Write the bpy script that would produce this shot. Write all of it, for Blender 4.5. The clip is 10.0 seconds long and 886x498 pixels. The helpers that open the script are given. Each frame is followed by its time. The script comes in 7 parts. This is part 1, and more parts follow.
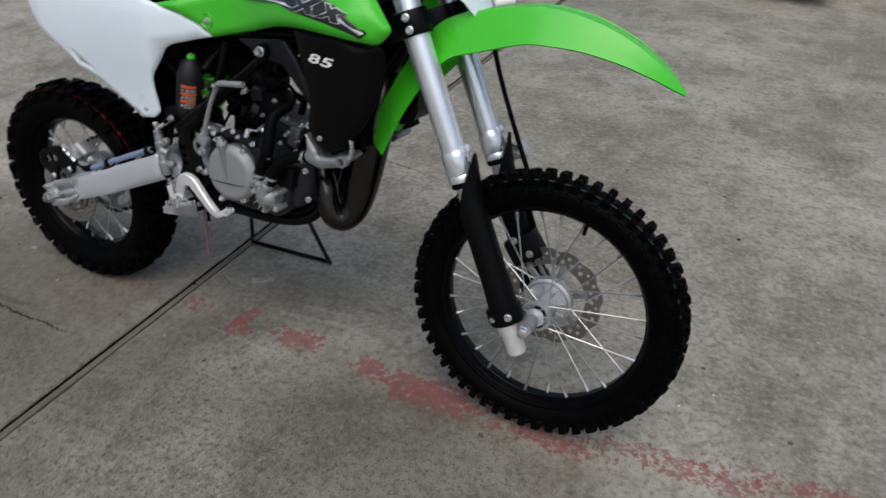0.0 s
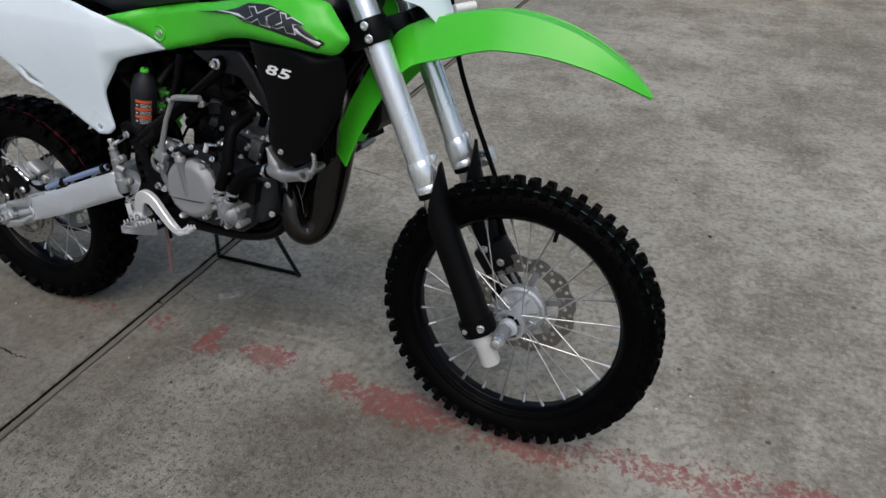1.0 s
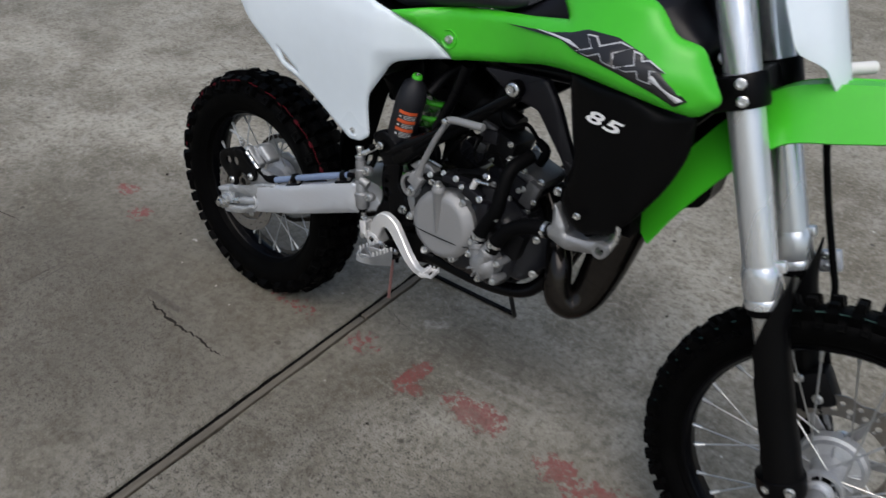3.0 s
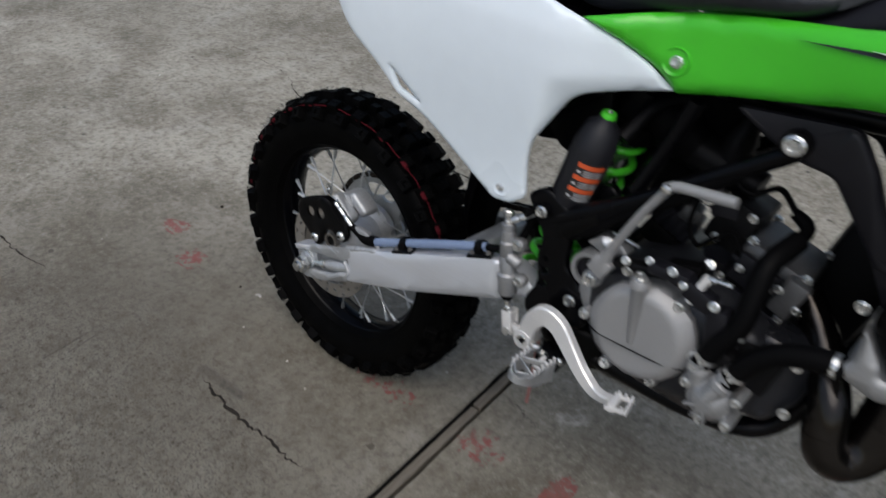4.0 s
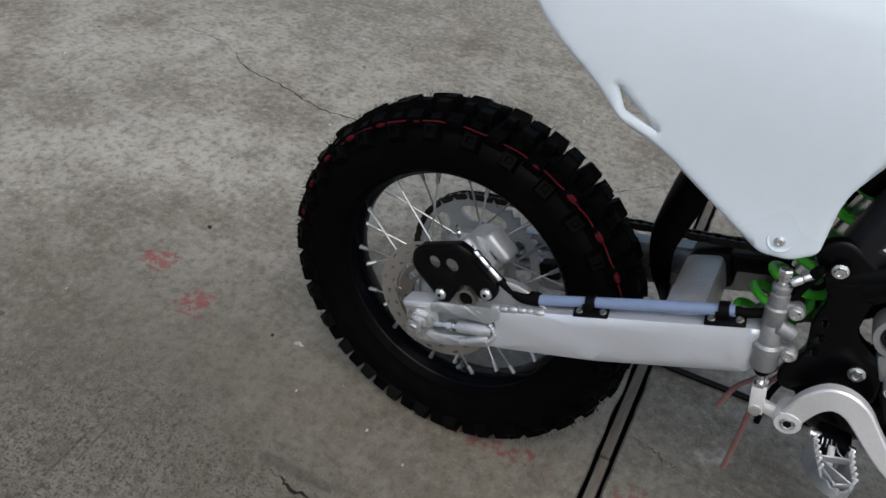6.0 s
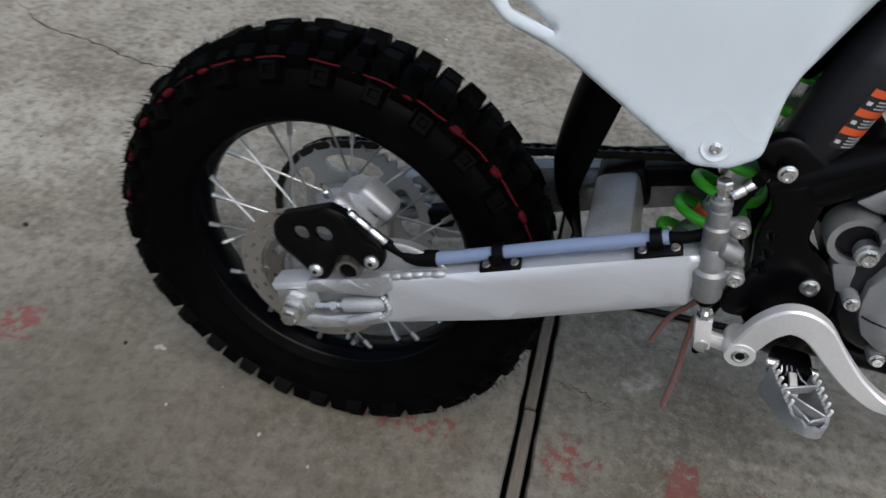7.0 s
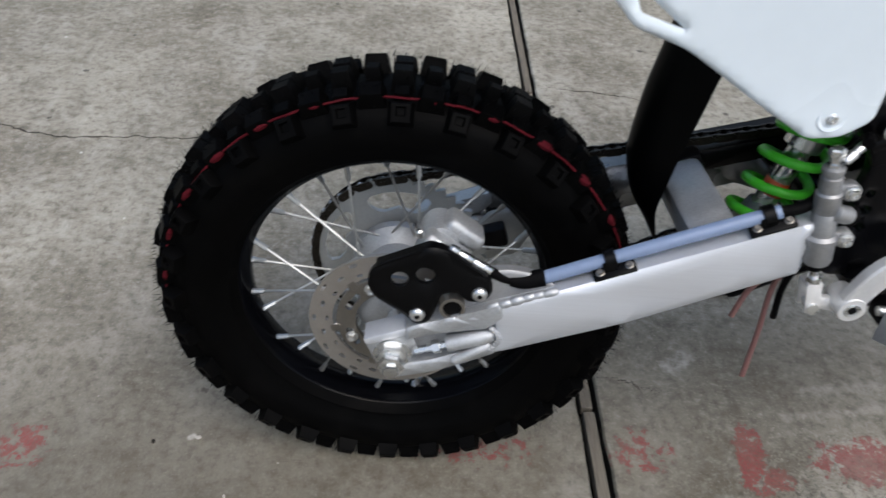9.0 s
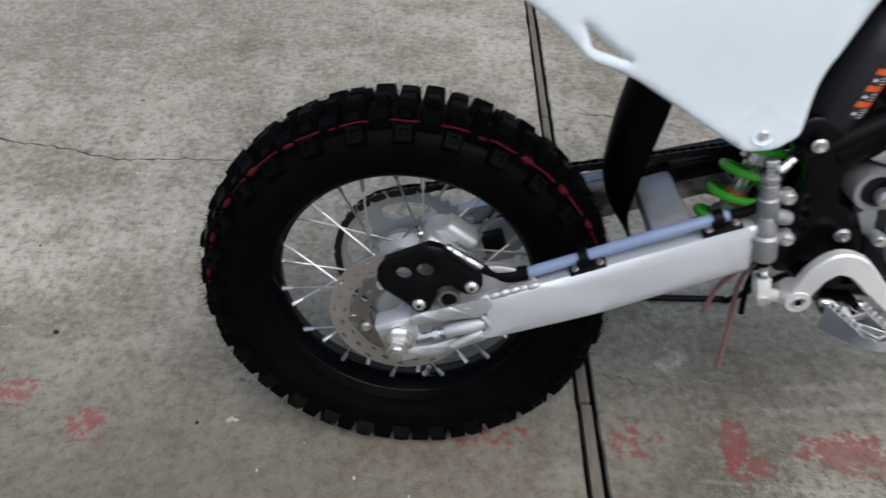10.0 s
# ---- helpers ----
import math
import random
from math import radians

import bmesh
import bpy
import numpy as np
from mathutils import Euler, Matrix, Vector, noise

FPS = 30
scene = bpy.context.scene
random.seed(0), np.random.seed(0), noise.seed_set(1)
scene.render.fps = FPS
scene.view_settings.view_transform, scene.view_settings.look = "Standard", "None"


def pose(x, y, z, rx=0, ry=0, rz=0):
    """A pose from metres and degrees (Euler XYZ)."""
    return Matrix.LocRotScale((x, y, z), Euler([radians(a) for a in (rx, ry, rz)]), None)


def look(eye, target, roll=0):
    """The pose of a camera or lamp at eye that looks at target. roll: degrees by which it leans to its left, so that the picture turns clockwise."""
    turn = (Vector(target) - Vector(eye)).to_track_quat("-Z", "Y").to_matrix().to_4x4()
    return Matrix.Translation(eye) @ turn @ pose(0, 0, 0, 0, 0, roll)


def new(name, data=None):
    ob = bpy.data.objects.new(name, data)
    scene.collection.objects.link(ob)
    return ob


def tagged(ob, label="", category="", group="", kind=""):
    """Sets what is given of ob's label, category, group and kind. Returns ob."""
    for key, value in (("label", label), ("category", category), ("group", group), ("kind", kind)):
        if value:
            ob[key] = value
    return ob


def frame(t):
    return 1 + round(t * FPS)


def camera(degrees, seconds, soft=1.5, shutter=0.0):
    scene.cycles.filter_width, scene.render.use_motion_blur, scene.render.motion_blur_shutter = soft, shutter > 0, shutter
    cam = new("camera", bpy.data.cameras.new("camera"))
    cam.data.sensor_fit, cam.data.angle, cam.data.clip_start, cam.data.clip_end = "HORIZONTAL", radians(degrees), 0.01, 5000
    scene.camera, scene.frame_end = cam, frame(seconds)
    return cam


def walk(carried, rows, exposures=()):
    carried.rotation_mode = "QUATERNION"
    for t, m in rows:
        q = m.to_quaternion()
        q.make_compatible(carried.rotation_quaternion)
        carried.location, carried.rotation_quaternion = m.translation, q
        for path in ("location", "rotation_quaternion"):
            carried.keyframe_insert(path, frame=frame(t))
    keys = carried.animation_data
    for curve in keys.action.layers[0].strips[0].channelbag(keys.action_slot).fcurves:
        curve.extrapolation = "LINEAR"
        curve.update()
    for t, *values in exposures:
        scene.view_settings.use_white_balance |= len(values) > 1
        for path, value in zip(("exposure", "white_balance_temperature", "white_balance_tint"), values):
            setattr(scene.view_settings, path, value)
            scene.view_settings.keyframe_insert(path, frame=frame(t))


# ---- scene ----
from mathutils.geometry import delaunay_2d_cdt

cam = camera(62.3, 10.0, shutter=0.3)
PATH = [
    (0, (1.5791, -1.1913, 1.1889), (0.9585, 0.1856, 0.2096), 1.13),
    (0.2, (1.5857, -1.1722, 1.1870), (0.9876, 0.2194, 0.2146), -0.70),
    (0.5, (1.5703, -1.1584, 1.1898), (0.9695, 0.2522, 0.2468), 0.79),
    (0.7, (1.5668, -1.1584, 1.1965), (0.9758, 0.2483, 0.2416), 0.48),
    (1, (1.5739, -1.1511, 1.1905), (1.0098, 0.2497, 0.2110), 0.40),
    (1.2, (1.5721, -1.1529, 1.1854), (0.9993, 0.2402, 0.1999), -0.07),
    (1.5, (1.5711, -1.1522, 1.1839), (1.0047, 0.2346, 0.1859), 0.57),
    (1.7, (1.5558, -1.1524, 1.1831), (0.9549, 0.2079, 0.1689), 0.25),
    (2, (1.5181, -1.1423, 1.1847), (0.8364, 0.1717, 0.1607), 0.77),
    (2.2, (1.4801, -1.1287, 1.1836), (0.7571, 0.1568, 0.1516), 1.36),
    (2.5, (1.3953, -1.0785, 1.1848), (0.6249, 0.1515, 0.1201), 1.65),
    (2.7, (1.3085, -1.0283, 1.1865), (0.4983, 0.1909, 0.1391), 3.60),
    (3.8, (0.8961, -0.8244, 1.0739), (0.0410, 0.3453, 0.0059), 3.95),
    (4, (0.7943, -0.7545, 1.0518), (-0.0901, 0.3845, -0.0254), 2.91),
    (4.2, (0.7073, -0.7316, 1.0521), (-0.1949, 0.3850, -0.0337), 5.52),
    (4.5, (0.5968, -0.7348, 1.0471), (-0.2479, 0.3871, -0.0789), 6.16),
    (4.7, (0.5270, -0.7446, 1.0536), (-0.2117, 0.4503, -0.0718), 5.53),
    (5, (0.4278, -0.7580, 1.0538), (-0.1935, 0.4823, -0.0932), 3.75),
    (5.2, (0.3738, -0.7625, 1.0413), (-0.2273, 0.4754, -0.1190), 6.82),
    (6.3, (0.2849, -0.7183, 0.9753), (-0.2235, 0.5445, -0.2023), 6.76),
    (6.5, (0.2784, -0.7085, 0.9657), (-0.1870, 0.5638, -0.2195), 6.97),
    (6.7, (0.2660, -0.6721, 0.9397), (-0.1147, 0.5871, -0.2889), 6.18),
    (7, (0.2453, -0.5971, 0.8949), (0.0189, 0.6616, -0.3718), 6.50),
    (7.2, (0.2212, -0.5583, 0.8736), (0.0995, 0.6965, -0.4112), 6.69),
    (7.5, (0.1900, -0.5369, 0.8685), (0.2349, 0.7174, -0.4217), 6.48),
    (7.7, (0.1612, -0.5353, 0.8626), (0.3462, 0.7628, -0.3705), 7.13),
    (8, (0.1168, -0.5568, 0.8674), (0.4128, 0.7496, -0.3351), 7.53),
    (8.2, (0.0935, -0.5776, 0.8720), (0.3719, 0.7252, -0.3384), 7.18),
    (8.5, (0.0617, -0.5929, 0.8780), (0.3111, 0.7215, -0.3262), 8.09),
    (8.7, (0.0458, -0.5996, 0.8778), (0.2506, 0.7158, -0.3338), 7.68),
    (9, (0.0126, -0.6020, 0.8686), (0.1073, 0.7257, -0.3431), 5.28),
    (9.2, (-0.0126, -0.5983, 0.8517), (0.0508, 0.7319, -0.3593), 6.00),
    (9.5, (-0.0288, -0.6131, 0.8536), (0.0001, 0.7221, -0.3533), 5.37),
    (9.7, (-0.0164, -0.6453, 0.8789), (-0.0172, 0.7041, -0.3123), 4.18),
    (10, (0.0570, -0.7122, 0.9326), (0.0474, 0.6548, -0.2383), 2.43),
]
walk(cam, [(t, look(eye, target, roll)) for t, eye, target, roll in PATH],
     [(0, 0.40), (2.5, 0.42), (4.0, 0.40), (4.5, 0.60), (5.0, 0.58), (6.5, 0.42), (7.5, 0.64), (8.0, 0.80), (8.5, 0.92), (9.0, 0.89), (10.0, 0.83)])

# ---- light and exposure ----
world = bpy.data.worlds.new("overcast_sky")
world.use_nodes = True
scene.world = world
sky = world.node_tree.nodes.new("ShaderNodeTexSky")
sky.sky_type, sky.sun_disc = "NISHITA", False
sky.sun_elevation, sky.sun_rotation = radians(62), radians(150)
sky.dust_density, sky.air_density = 4.0, 1.2
back = world.node_tree.nodes["Background"]
back.inputs["Strength"].default_value = 0.10
world.node_tree.links.new(sky.outputs["Color"], back.inputs["Color"])
sun = new("sun", bpy.data.lights.new("sun", "SUN"))
sun.data.energy, sun.data.angle, sun.data.color = 1.1, radians(60), (0.97, 0.985, 1.0)

sun.matrix_world = look((1.5, -3.0, 6.0), (0.3, 0.2, 0.0))


# ---- materials ----
def material(name, color, rough=0.5, metal=0.0, grain=0.12, fine=60.0, coarse=5.0, bump=0.1, rough_var=0.12,
             coat=0.0, transmission=0.0, dirt=None, dirt_amount=0.0, specular=0.5, stretch=(1, 1, 1)):
    """A surface with grain at two scales: fine (per metre) and coarse, fine relief and uneven gloss."""
    m = bpy.data.materials.new(name)
    m.use_nodes = True
    nt = m.node_tree
    n, l = nt.nodes, nt.links
    b = n["Principled BSDF"]
    b.inputs["Metallic"].default_value = metal
    b.inputs["Coat Weight"].default_value = coat
    b.inputs["Coat Roughness"].default_value = 0.12
    b.inputs["Transmission Weight"].default_value = transmission
    b.inputs["Specular IOR Level"].default_value = specular
    co = n.new("ShaderNodeTexCoord")
    mp = n.new("ShaderNodeMapping")
    mp.inputs["Scale"].default_value = stretch
    l.new(co.outputs["Object"], mp.inputs["Vector"])

    def noise_node(scale, detail=4.0):
        x = n.new("ShaderNodeTexNoise")
        x.inputs["Scale"].default_value, x.inputs["Detail"].default_value = scale, detail
        l.new(mp.outputs["Vector"], x.inputs["Vector"])
        return x

    f, c = noise_node(fine), noise_node(coarse, 3.0)
    both = n.new("ShaderNodeMath")
    both.operation = "MULTIPLY_ADD"
    l.new(f.outputs["Fac"], both.inputs[0])
    both.inputs[1].default_value = 0.5
    half = n.new("ShaderNodeMath")
    half.operation = "MULTIPLY"
    l.new(c.outputs["Fac"], half.inputs[0])
    half.inputs[1].default_value = 0.5
    l.new(half.outputs[0], both.inputs[2])
    ramp = n.new("ShaderNodeMapRange")
    ramp.inputs["From Min"].default_value, ramp.inputs["From Max"].default_value = 0.3, 0.7
    ramp.inputs["To Min"].default_value, ramp.inputs["To Max"].default_value = 1 - grain, 1 + grain
    l.new(both.outputs[0], ramp.inputs["Value"])
    tint = n.new("ShaderNodeVectorMath")
    tint.operation = "SCALE"
    tint.inputs[0].default_value = color
    l.new(ramp.outputs["Result"], tint.inputs["Scale"])
    out = tint.outputs["Vector"]
    if dirt:
        d = noise_node(coarse * 2.3, 6.0)
        r2 = n.new("ShaderNodeMapRange")
        r2.inputs["From Min"].default_value, r2.inputs["From Max"].default_value = 0.5, 0.75
        r2.inputs["To Max"].default_value = dirt_amount
        l.new(d.outputs["Fac"], r2.inputs["Value"])
        mx = n.new("ShaderNodeMix")
        mx.data_type = "RGBA"
        l.new(r2.outputs["Result"], mx.inputs["Factor"])
        l.new(out, mx.inputs["A"])
        mx.inputs["B"].default_value = (*dirt, 1)
        out = mx.outputs["Result"]
    l.new(out, b.inputs["Base Color"])
    rr = n.new("ShaderNodeMapRange")
    rr.inputs["From Min"].default_value, rr.inputs["From Max"].default_value = 0.3, 0.7
    rr.inputs["To Min"].default_value, rr.inputs["To Max"].default_value = max(0.03, rough - rough_var), min(1, rough + rough_var)
    l.new(c.outputs["Fac"], rr.inputs["Value"])
    l.new(rr.outputs["Result"], b.inputs["Roughness"])
    if bump:
        bp = n.new("ShaderNodeBump")
        bp.inputs["Strength"].default_value, bp.inputs["Distance"].default_value = bump, 0.001
        l.new(f.outputs["Fac"], bp.inputs["Height"])
        l.new(bp.outputs["Normal"], b.inputs["Normal"])
    return m


RUBBER = material("tyre_rubber", (0.0009, 0.0009, 0.0010), 0.55, grain=0.35, fine=220, coarse=14, bump=0.35, dirt=(0.009, 0.0085, 0.008), dirt_amount=0.14, specular=0.036)
HOSE = material("hose_rubber", (0.0014, 0.0014, 0.0017), 0.62, specular=0.06, grain=0.2, fine=300, coarse=20, bump=0.12)
RIM = material("black_anodised_rim", (0.0010, 0.0011, 0.0018), 0.20, specular=0.10, grain=0.2, fine=150, coarse=9, bump=0.03, rough_var=0.08)
BLACK = material("black_moulded_plastic", (0.0014, 0.0014, 0.0017), 0.36, specular=0.10, grain=0.2, fine=400, coarse=9, bump=0.08)
FRAME = material("black_frame_paint", (0.0014, 0.0014, 0.0020), 0.28, grain=0.2, fine=120, coarse=10, bump=0.05, specular=0.12)
GREY = material("dark_grey_plastic", (0.006, 0.006, 0.0085), 0.42, specular=0.22, grain=0.15, fine=300, coarse=9, bump=0.08)
WHITE = material("white_moulded_plastic", (0.68, 0.755, 0.815), 0.30, grain=0.025, fine=40, coarse=3, bump=0.02, rough_var=0.05, specular=0.45)
GREEN = material("lime_green_plastic", (0.050, 0.455, 0.020), 0.30, grain=0.04, fine=40, coarse=4, bump=0.02, rough_var=0.05)
SPRING = material("green_spring_paint", (0.06, 0.50, 0.025), 0.35, grain=0.1, fine=150, coarse=12, bump=0.05)
CAST = material("cast_aluminium", (0.30, 0.305, 0.312), 0.55, metal=0.75, grain=0.14, fine=320, coarse=22, bump=0.22)
COVER = material("painted_engine_cover", (0.255, 0.258, 0.263), 0.45, metal=0.3, grain=0.06, fine=420, coarse=12, bump=0.10, rough_var=0.06)
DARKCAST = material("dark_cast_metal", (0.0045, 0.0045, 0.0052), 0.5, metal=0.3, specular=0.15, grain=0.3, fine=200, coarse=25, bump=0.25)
WELD = material("dull_cast_alloy", (0.41, 0.425, 0.44), 0.5, metal=0.7, grain=0.2, fine=400, coarse=40, bump=0.2)
ALLOY = material("satin_aluminium", (0.56, 0.585, 0.625), 0.47, metal=0.6, grain=0.05, fine=90, coarse=6, bump=0.05, stretch=(0.2, 1, 6))
PAINTED = material("silver_painted_alloy", (0.70, 0.70, 0.70), 0.42, metal=0.45, grain=0.06, fine=240, coarse=12, bump=0.08)
FORK = material("brushed_fork_tube", (0.74, 0.775, 0.81), 0.25, metal=0.80, grain=0.04, fine=140, coarse=8, bump=0.03, stretch=(1, 1, 0.15))
ZINC = material("zinc_plated_steel", (0.62, 0.63, 0.63), 0.28, metal=0.95, grain=0.12, fine=260, coarse=40, bump=0.06)
DISC = material("ground_disc_steel", (0.37, 0.350, 0.325), 0.42, metal=0.85, grain=0.08, fine=160, coarse=14, bump=0.06)
STEEL = material("brushed_disc_steel", (0.25, 0.235, 0.215), 0.38, metal=0.95, grain=0.1, fine=160, coarse=14, bump=0.08)
PIPE = material("oiled_steel_exhaust", (0.034, 0.031, 0.029), 0.13, metal=0.95, grain=0.25, fine=110, coarse=8, bump=0.05, rough_var=0.14)
CHAIN = material("dark_chain_steel", (0.030, 0.026, 0.022), 0.33, metal=0.85, grain=0.35, fine=300, coarse=60, bump=0.1)
SLEEVE = material("clear_hose_sleeve", (0.21, 0.28, 0.43), 0.20, grain=0.06, fine=90, coarse=12, bump=0.02, transmission=0.25)
DRAIN = material("pink_drain_hose", (0.24, 0.115, 0.105), 0.35, grain=0.15, fine=90, coarse=20, bump=0.03, transmission=0.2)
ORANGE = material("orange_label", (0.55, 0.085, 0.022), 0.4, grain=0.05, bump=0.0)
INK = material("black_print", (0.013, 0.013, 0.015), 0.4, grain=0.1, bump=0.0)
SILVERINK = material("silver_print", (0.50, 0.51, 0.53), 0.35, grain=0.08, fine=200, bump=0.0)
WHITEINK = material("white_print", (0.78, 0.78, 0.78), 0.4, grain=0.03, bump=0.0)
RED = material("red_tyre_line", (0.062, 0.004, 0.008), 0.8, grain=0.3, fine=200, coarse=20, bump=0.1, specular=0.1)
TEAL = material("teal_tyre_line", (0.016, 0.050, 0.046), 0.8, grain=0.3, fine=200, coarse=20, bump=0.1)
CASE = material("dark_painted_crankcase", (0.016, 0.017, 0.021), 0.36, metal=0.3, specular=0.35, grain=0.2, fine=260, coarse=20, bump=0.15)
# far arm's alloy: oil smears and the shade on it, both in the colour
OILY_SHADED = material("shaded_oily_alloy", (0.17, 0.175, 0.18), 0.34, metal=0.7, grain=0.35, fine=60, coarse=18, bump=0.12, rough_var=0.2)
SPROCKET = material("grey_anodised_sprocket", (0.34, 0.36, 0.365), 0.45, metal=0.5, grain=0.08, fine=220, coarse=14, bump=0.05)
RESERVOIR = material("charcoal_reservoir_coating", (0.0085, 0.0090, 0.0120), 0.42, grain=0.12, fine=400, coarse=9, bump=0.06, specular=0.30)
GUARDGREY = material("grey_chain_guide", (0.33, 0.34, 0.33), 0.5, grain=0.08, fine=200, coarse=10, bump=0.05)
CLIPWHITE = material("white_nylon_clip", (0.7, 0.7, 0.68), 0.45, grain=0.04, bump=0.02)
# cast alloy darkened: the engine bay's shade is put into its colour
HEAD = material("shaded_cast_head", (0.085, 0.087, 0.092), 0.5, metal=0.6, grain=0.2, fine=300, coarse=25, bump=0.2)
WALLPAINT = material("pale_wall_paint", (0.62, 0.66, 0.70), 0.6, grain=0.06, fine=30, coarse=2, bump=0.05, dirt=(0.35, 0.36, 0.36), dirt_amount=0.35)
SPOKE = material("stainless_spoke", (0.42, 0.43, 0.43), 0.42, metal=0.9, grain=0.1, fine=260, coarse=40, bump=0.03)
BLUEWIRE = material("blue_wire", (0.02, 0.03, 0.30), 0.4, grain=0.05, bump=0.0)
REDWIRE = material("red_wire", (0.35, 0.02, 0.015), 0.4, grain=0.05, bump=0.0)


# ---- mesh helpers ----
SPREAD = [False]


def spread(bm):
    """Bodywork and engine widen a little with height."""
    for v in bm.verts:
        u, y, w = v.co
        v.co = (u + 0.005 * min(1, max(0, (u - 0.55) / 0.15)), y * (0.96 + 0.38 * w), w + 0.001 + 0.007 * min(1, max(0, (u - 0.42) / 0.28)))


def part(name, bm, mat, parent=None, label="", smooth=True, angle=40):
    """Links a bmesh as one mesh object under a thing or part."""
    if SPREAD[0]:
        spread(bm)
    bmesh.ops.recalc_face_normals(bm, faces=bm.faces)
    for e in bm.edges:
        if len(e.link_faces) == 2 and e.calc_face_angle(0) > radians(angle):
            e.smooth = False
    for f in bm.faces:
        f.smooth = smooth
    me = bpy.data.meshes.new(name)
    bm.to_mesh(me)
    bm.free()
    me.materials.append(mat)
    ob = new(name, me)
    if parent:
        ob.parent = parent
    if label:
        ob["label"] = label
    return ob


def spline(pts, n=8):
    """A smooth line through the points (Catmull-Rom)."""
    p = [Vector(q) for q in pts]
    if len(p) < 3:
        return p
    p = [2 * p[0] - p[1], *p, 2 * p[-1] - p[-2]]
    out = []
    for i in range(1, len(p) - 2):
        for k in range(n):
            t = k / n
            a, b, c, d = p[i - 1], p[i], p[i + 1], p[i + 2]
            out.append(0.5 * (2 * b + (c - a) * t + (2 * a - 5 * b + 4 * c - d) * t * t + (3 * b - a - 3 * c + d) * t ** 3))
    out.append(p[-2])
    return out


def ring_skin(bm, rings, closed=False, caps=True):
    """Skins a list of equal rings of points."""
    vs = [[bm.verts.new(q) for q in r] for r in rings]
    m = len(vs[0])
    pairs = list(zip(vs, vs[1:])) + ([(vs[-1], vs[0])] if closed else [])
    for a, b in pairs:
        for i in range(m):
            j = (i + 1) % m
            bm.faces.new((a[i], a[j], b[j], b[i]))
    if caps and not closed:
        bm.faces.new(vs[0][::-1])
        bm.faces.new(vs[-1])
    return bm


def tube(pts, r, seg=12, smooth=8, bm=None, closed=False):
    """A round bar along points; r is a radius or one for each given point."""
    bm = bm or bmesh.new()
    rs = r if isinstance(r, (list, tuple)) else [r] * len(pts)
    line = spline(pts, smooth) if smooth else [Vector(p) for p in pts]
    rr = [v.x for v in spline([(s, 0, 0) for s in rs], smooth)] if smooth else rs
    rings, up = [], None
    for i, p in enumerate(line):
        d = (line[min(i + 1, len(line) - 1)] - line[max(i - 1, 0)]).normalized()
        if up is None:
            up = d.orthogonal().normalized()
        up = (up - d * up.dot(d)).normalized()
        side = d.cross(up)
        rings.append([p + rr[i] * (math.cos(a) * up + math.sin(a) * side) for a in (2 * math.pi * k / seg for k in range(seg))])
    return ring_skin(bm, rings, closed)


def revolve(profile, seg=32, axis="y", centre=(0, 0, 0), closed=False, bm=None):
    """Turns a profile of (radius, place along the axis) round an axis; closed: the profile is a loop, so a ring with a hole."""
    bm = bm or bmesh.new()
    c = Vector(centre)
    dirs = {"x": lambda r, h, a: (h, r * math.cos(a), r * math.sin(a)), "y": lambda r, h, a: (r * math.cos(a), h, r * math.sin(a)),
            "z": lambda r, h, a: (r * math.cos(a), r * math.sin(a), h)}[axis]
    rings = [[c + Vector(dirs(max(r, 1e-5), h, 2 * math.pi * k / seg)) for k in range(seg)] for r, h in profile]
    return ring_skin(bm, rings, closed)


def rounded(pts, r=0.01, n=4):
    """A closed 2D outline with its corners rounded."""
    out = []
    p = [Vector(q[:2]) for q in pts]
    for i, b in enumerate(p):
        a, c = p[i - 1], p[(i + 1) % len(p)]
        rad = pts[i][2] if len(pts[i]) > 2 else r
        da, dc = a - b, c - b
        k = min(rad, da.length * 0.45, dc.length * 0.45)
        s, e = b + da.normalized() * k, b + dc.normalized() * k
        for j in range(n + 1):
            t = j / n
            out.append((1 - t) ** 2 * s + 2 * t * (1 - t) * b + t * t * e)
    return out


def inside(q, poly):
    c, j = False, len(poly) - 1
    for i in range(len(poly)):
        a, b = poly[i], poly[j]
        if (a[1] > q[1]) != (b[1] > q[1]) and q[0] < (b[0] - a[0]) * (q[1] - a[1]) / (b[1] - a[1]) + a[0]:
            c = not c
        j = i
    return c


def edge_distance(q, poly):
    best = 9.0
    for i in range(len(poly)):
        a, b = poly[i - 1], poly[i]
        d = b - a
        t = max(0, min(1, (q - a).dot(d) / max(d.length_squared, 1e-12)))
        best = min(best, (q - a - d * t).length)
    return best


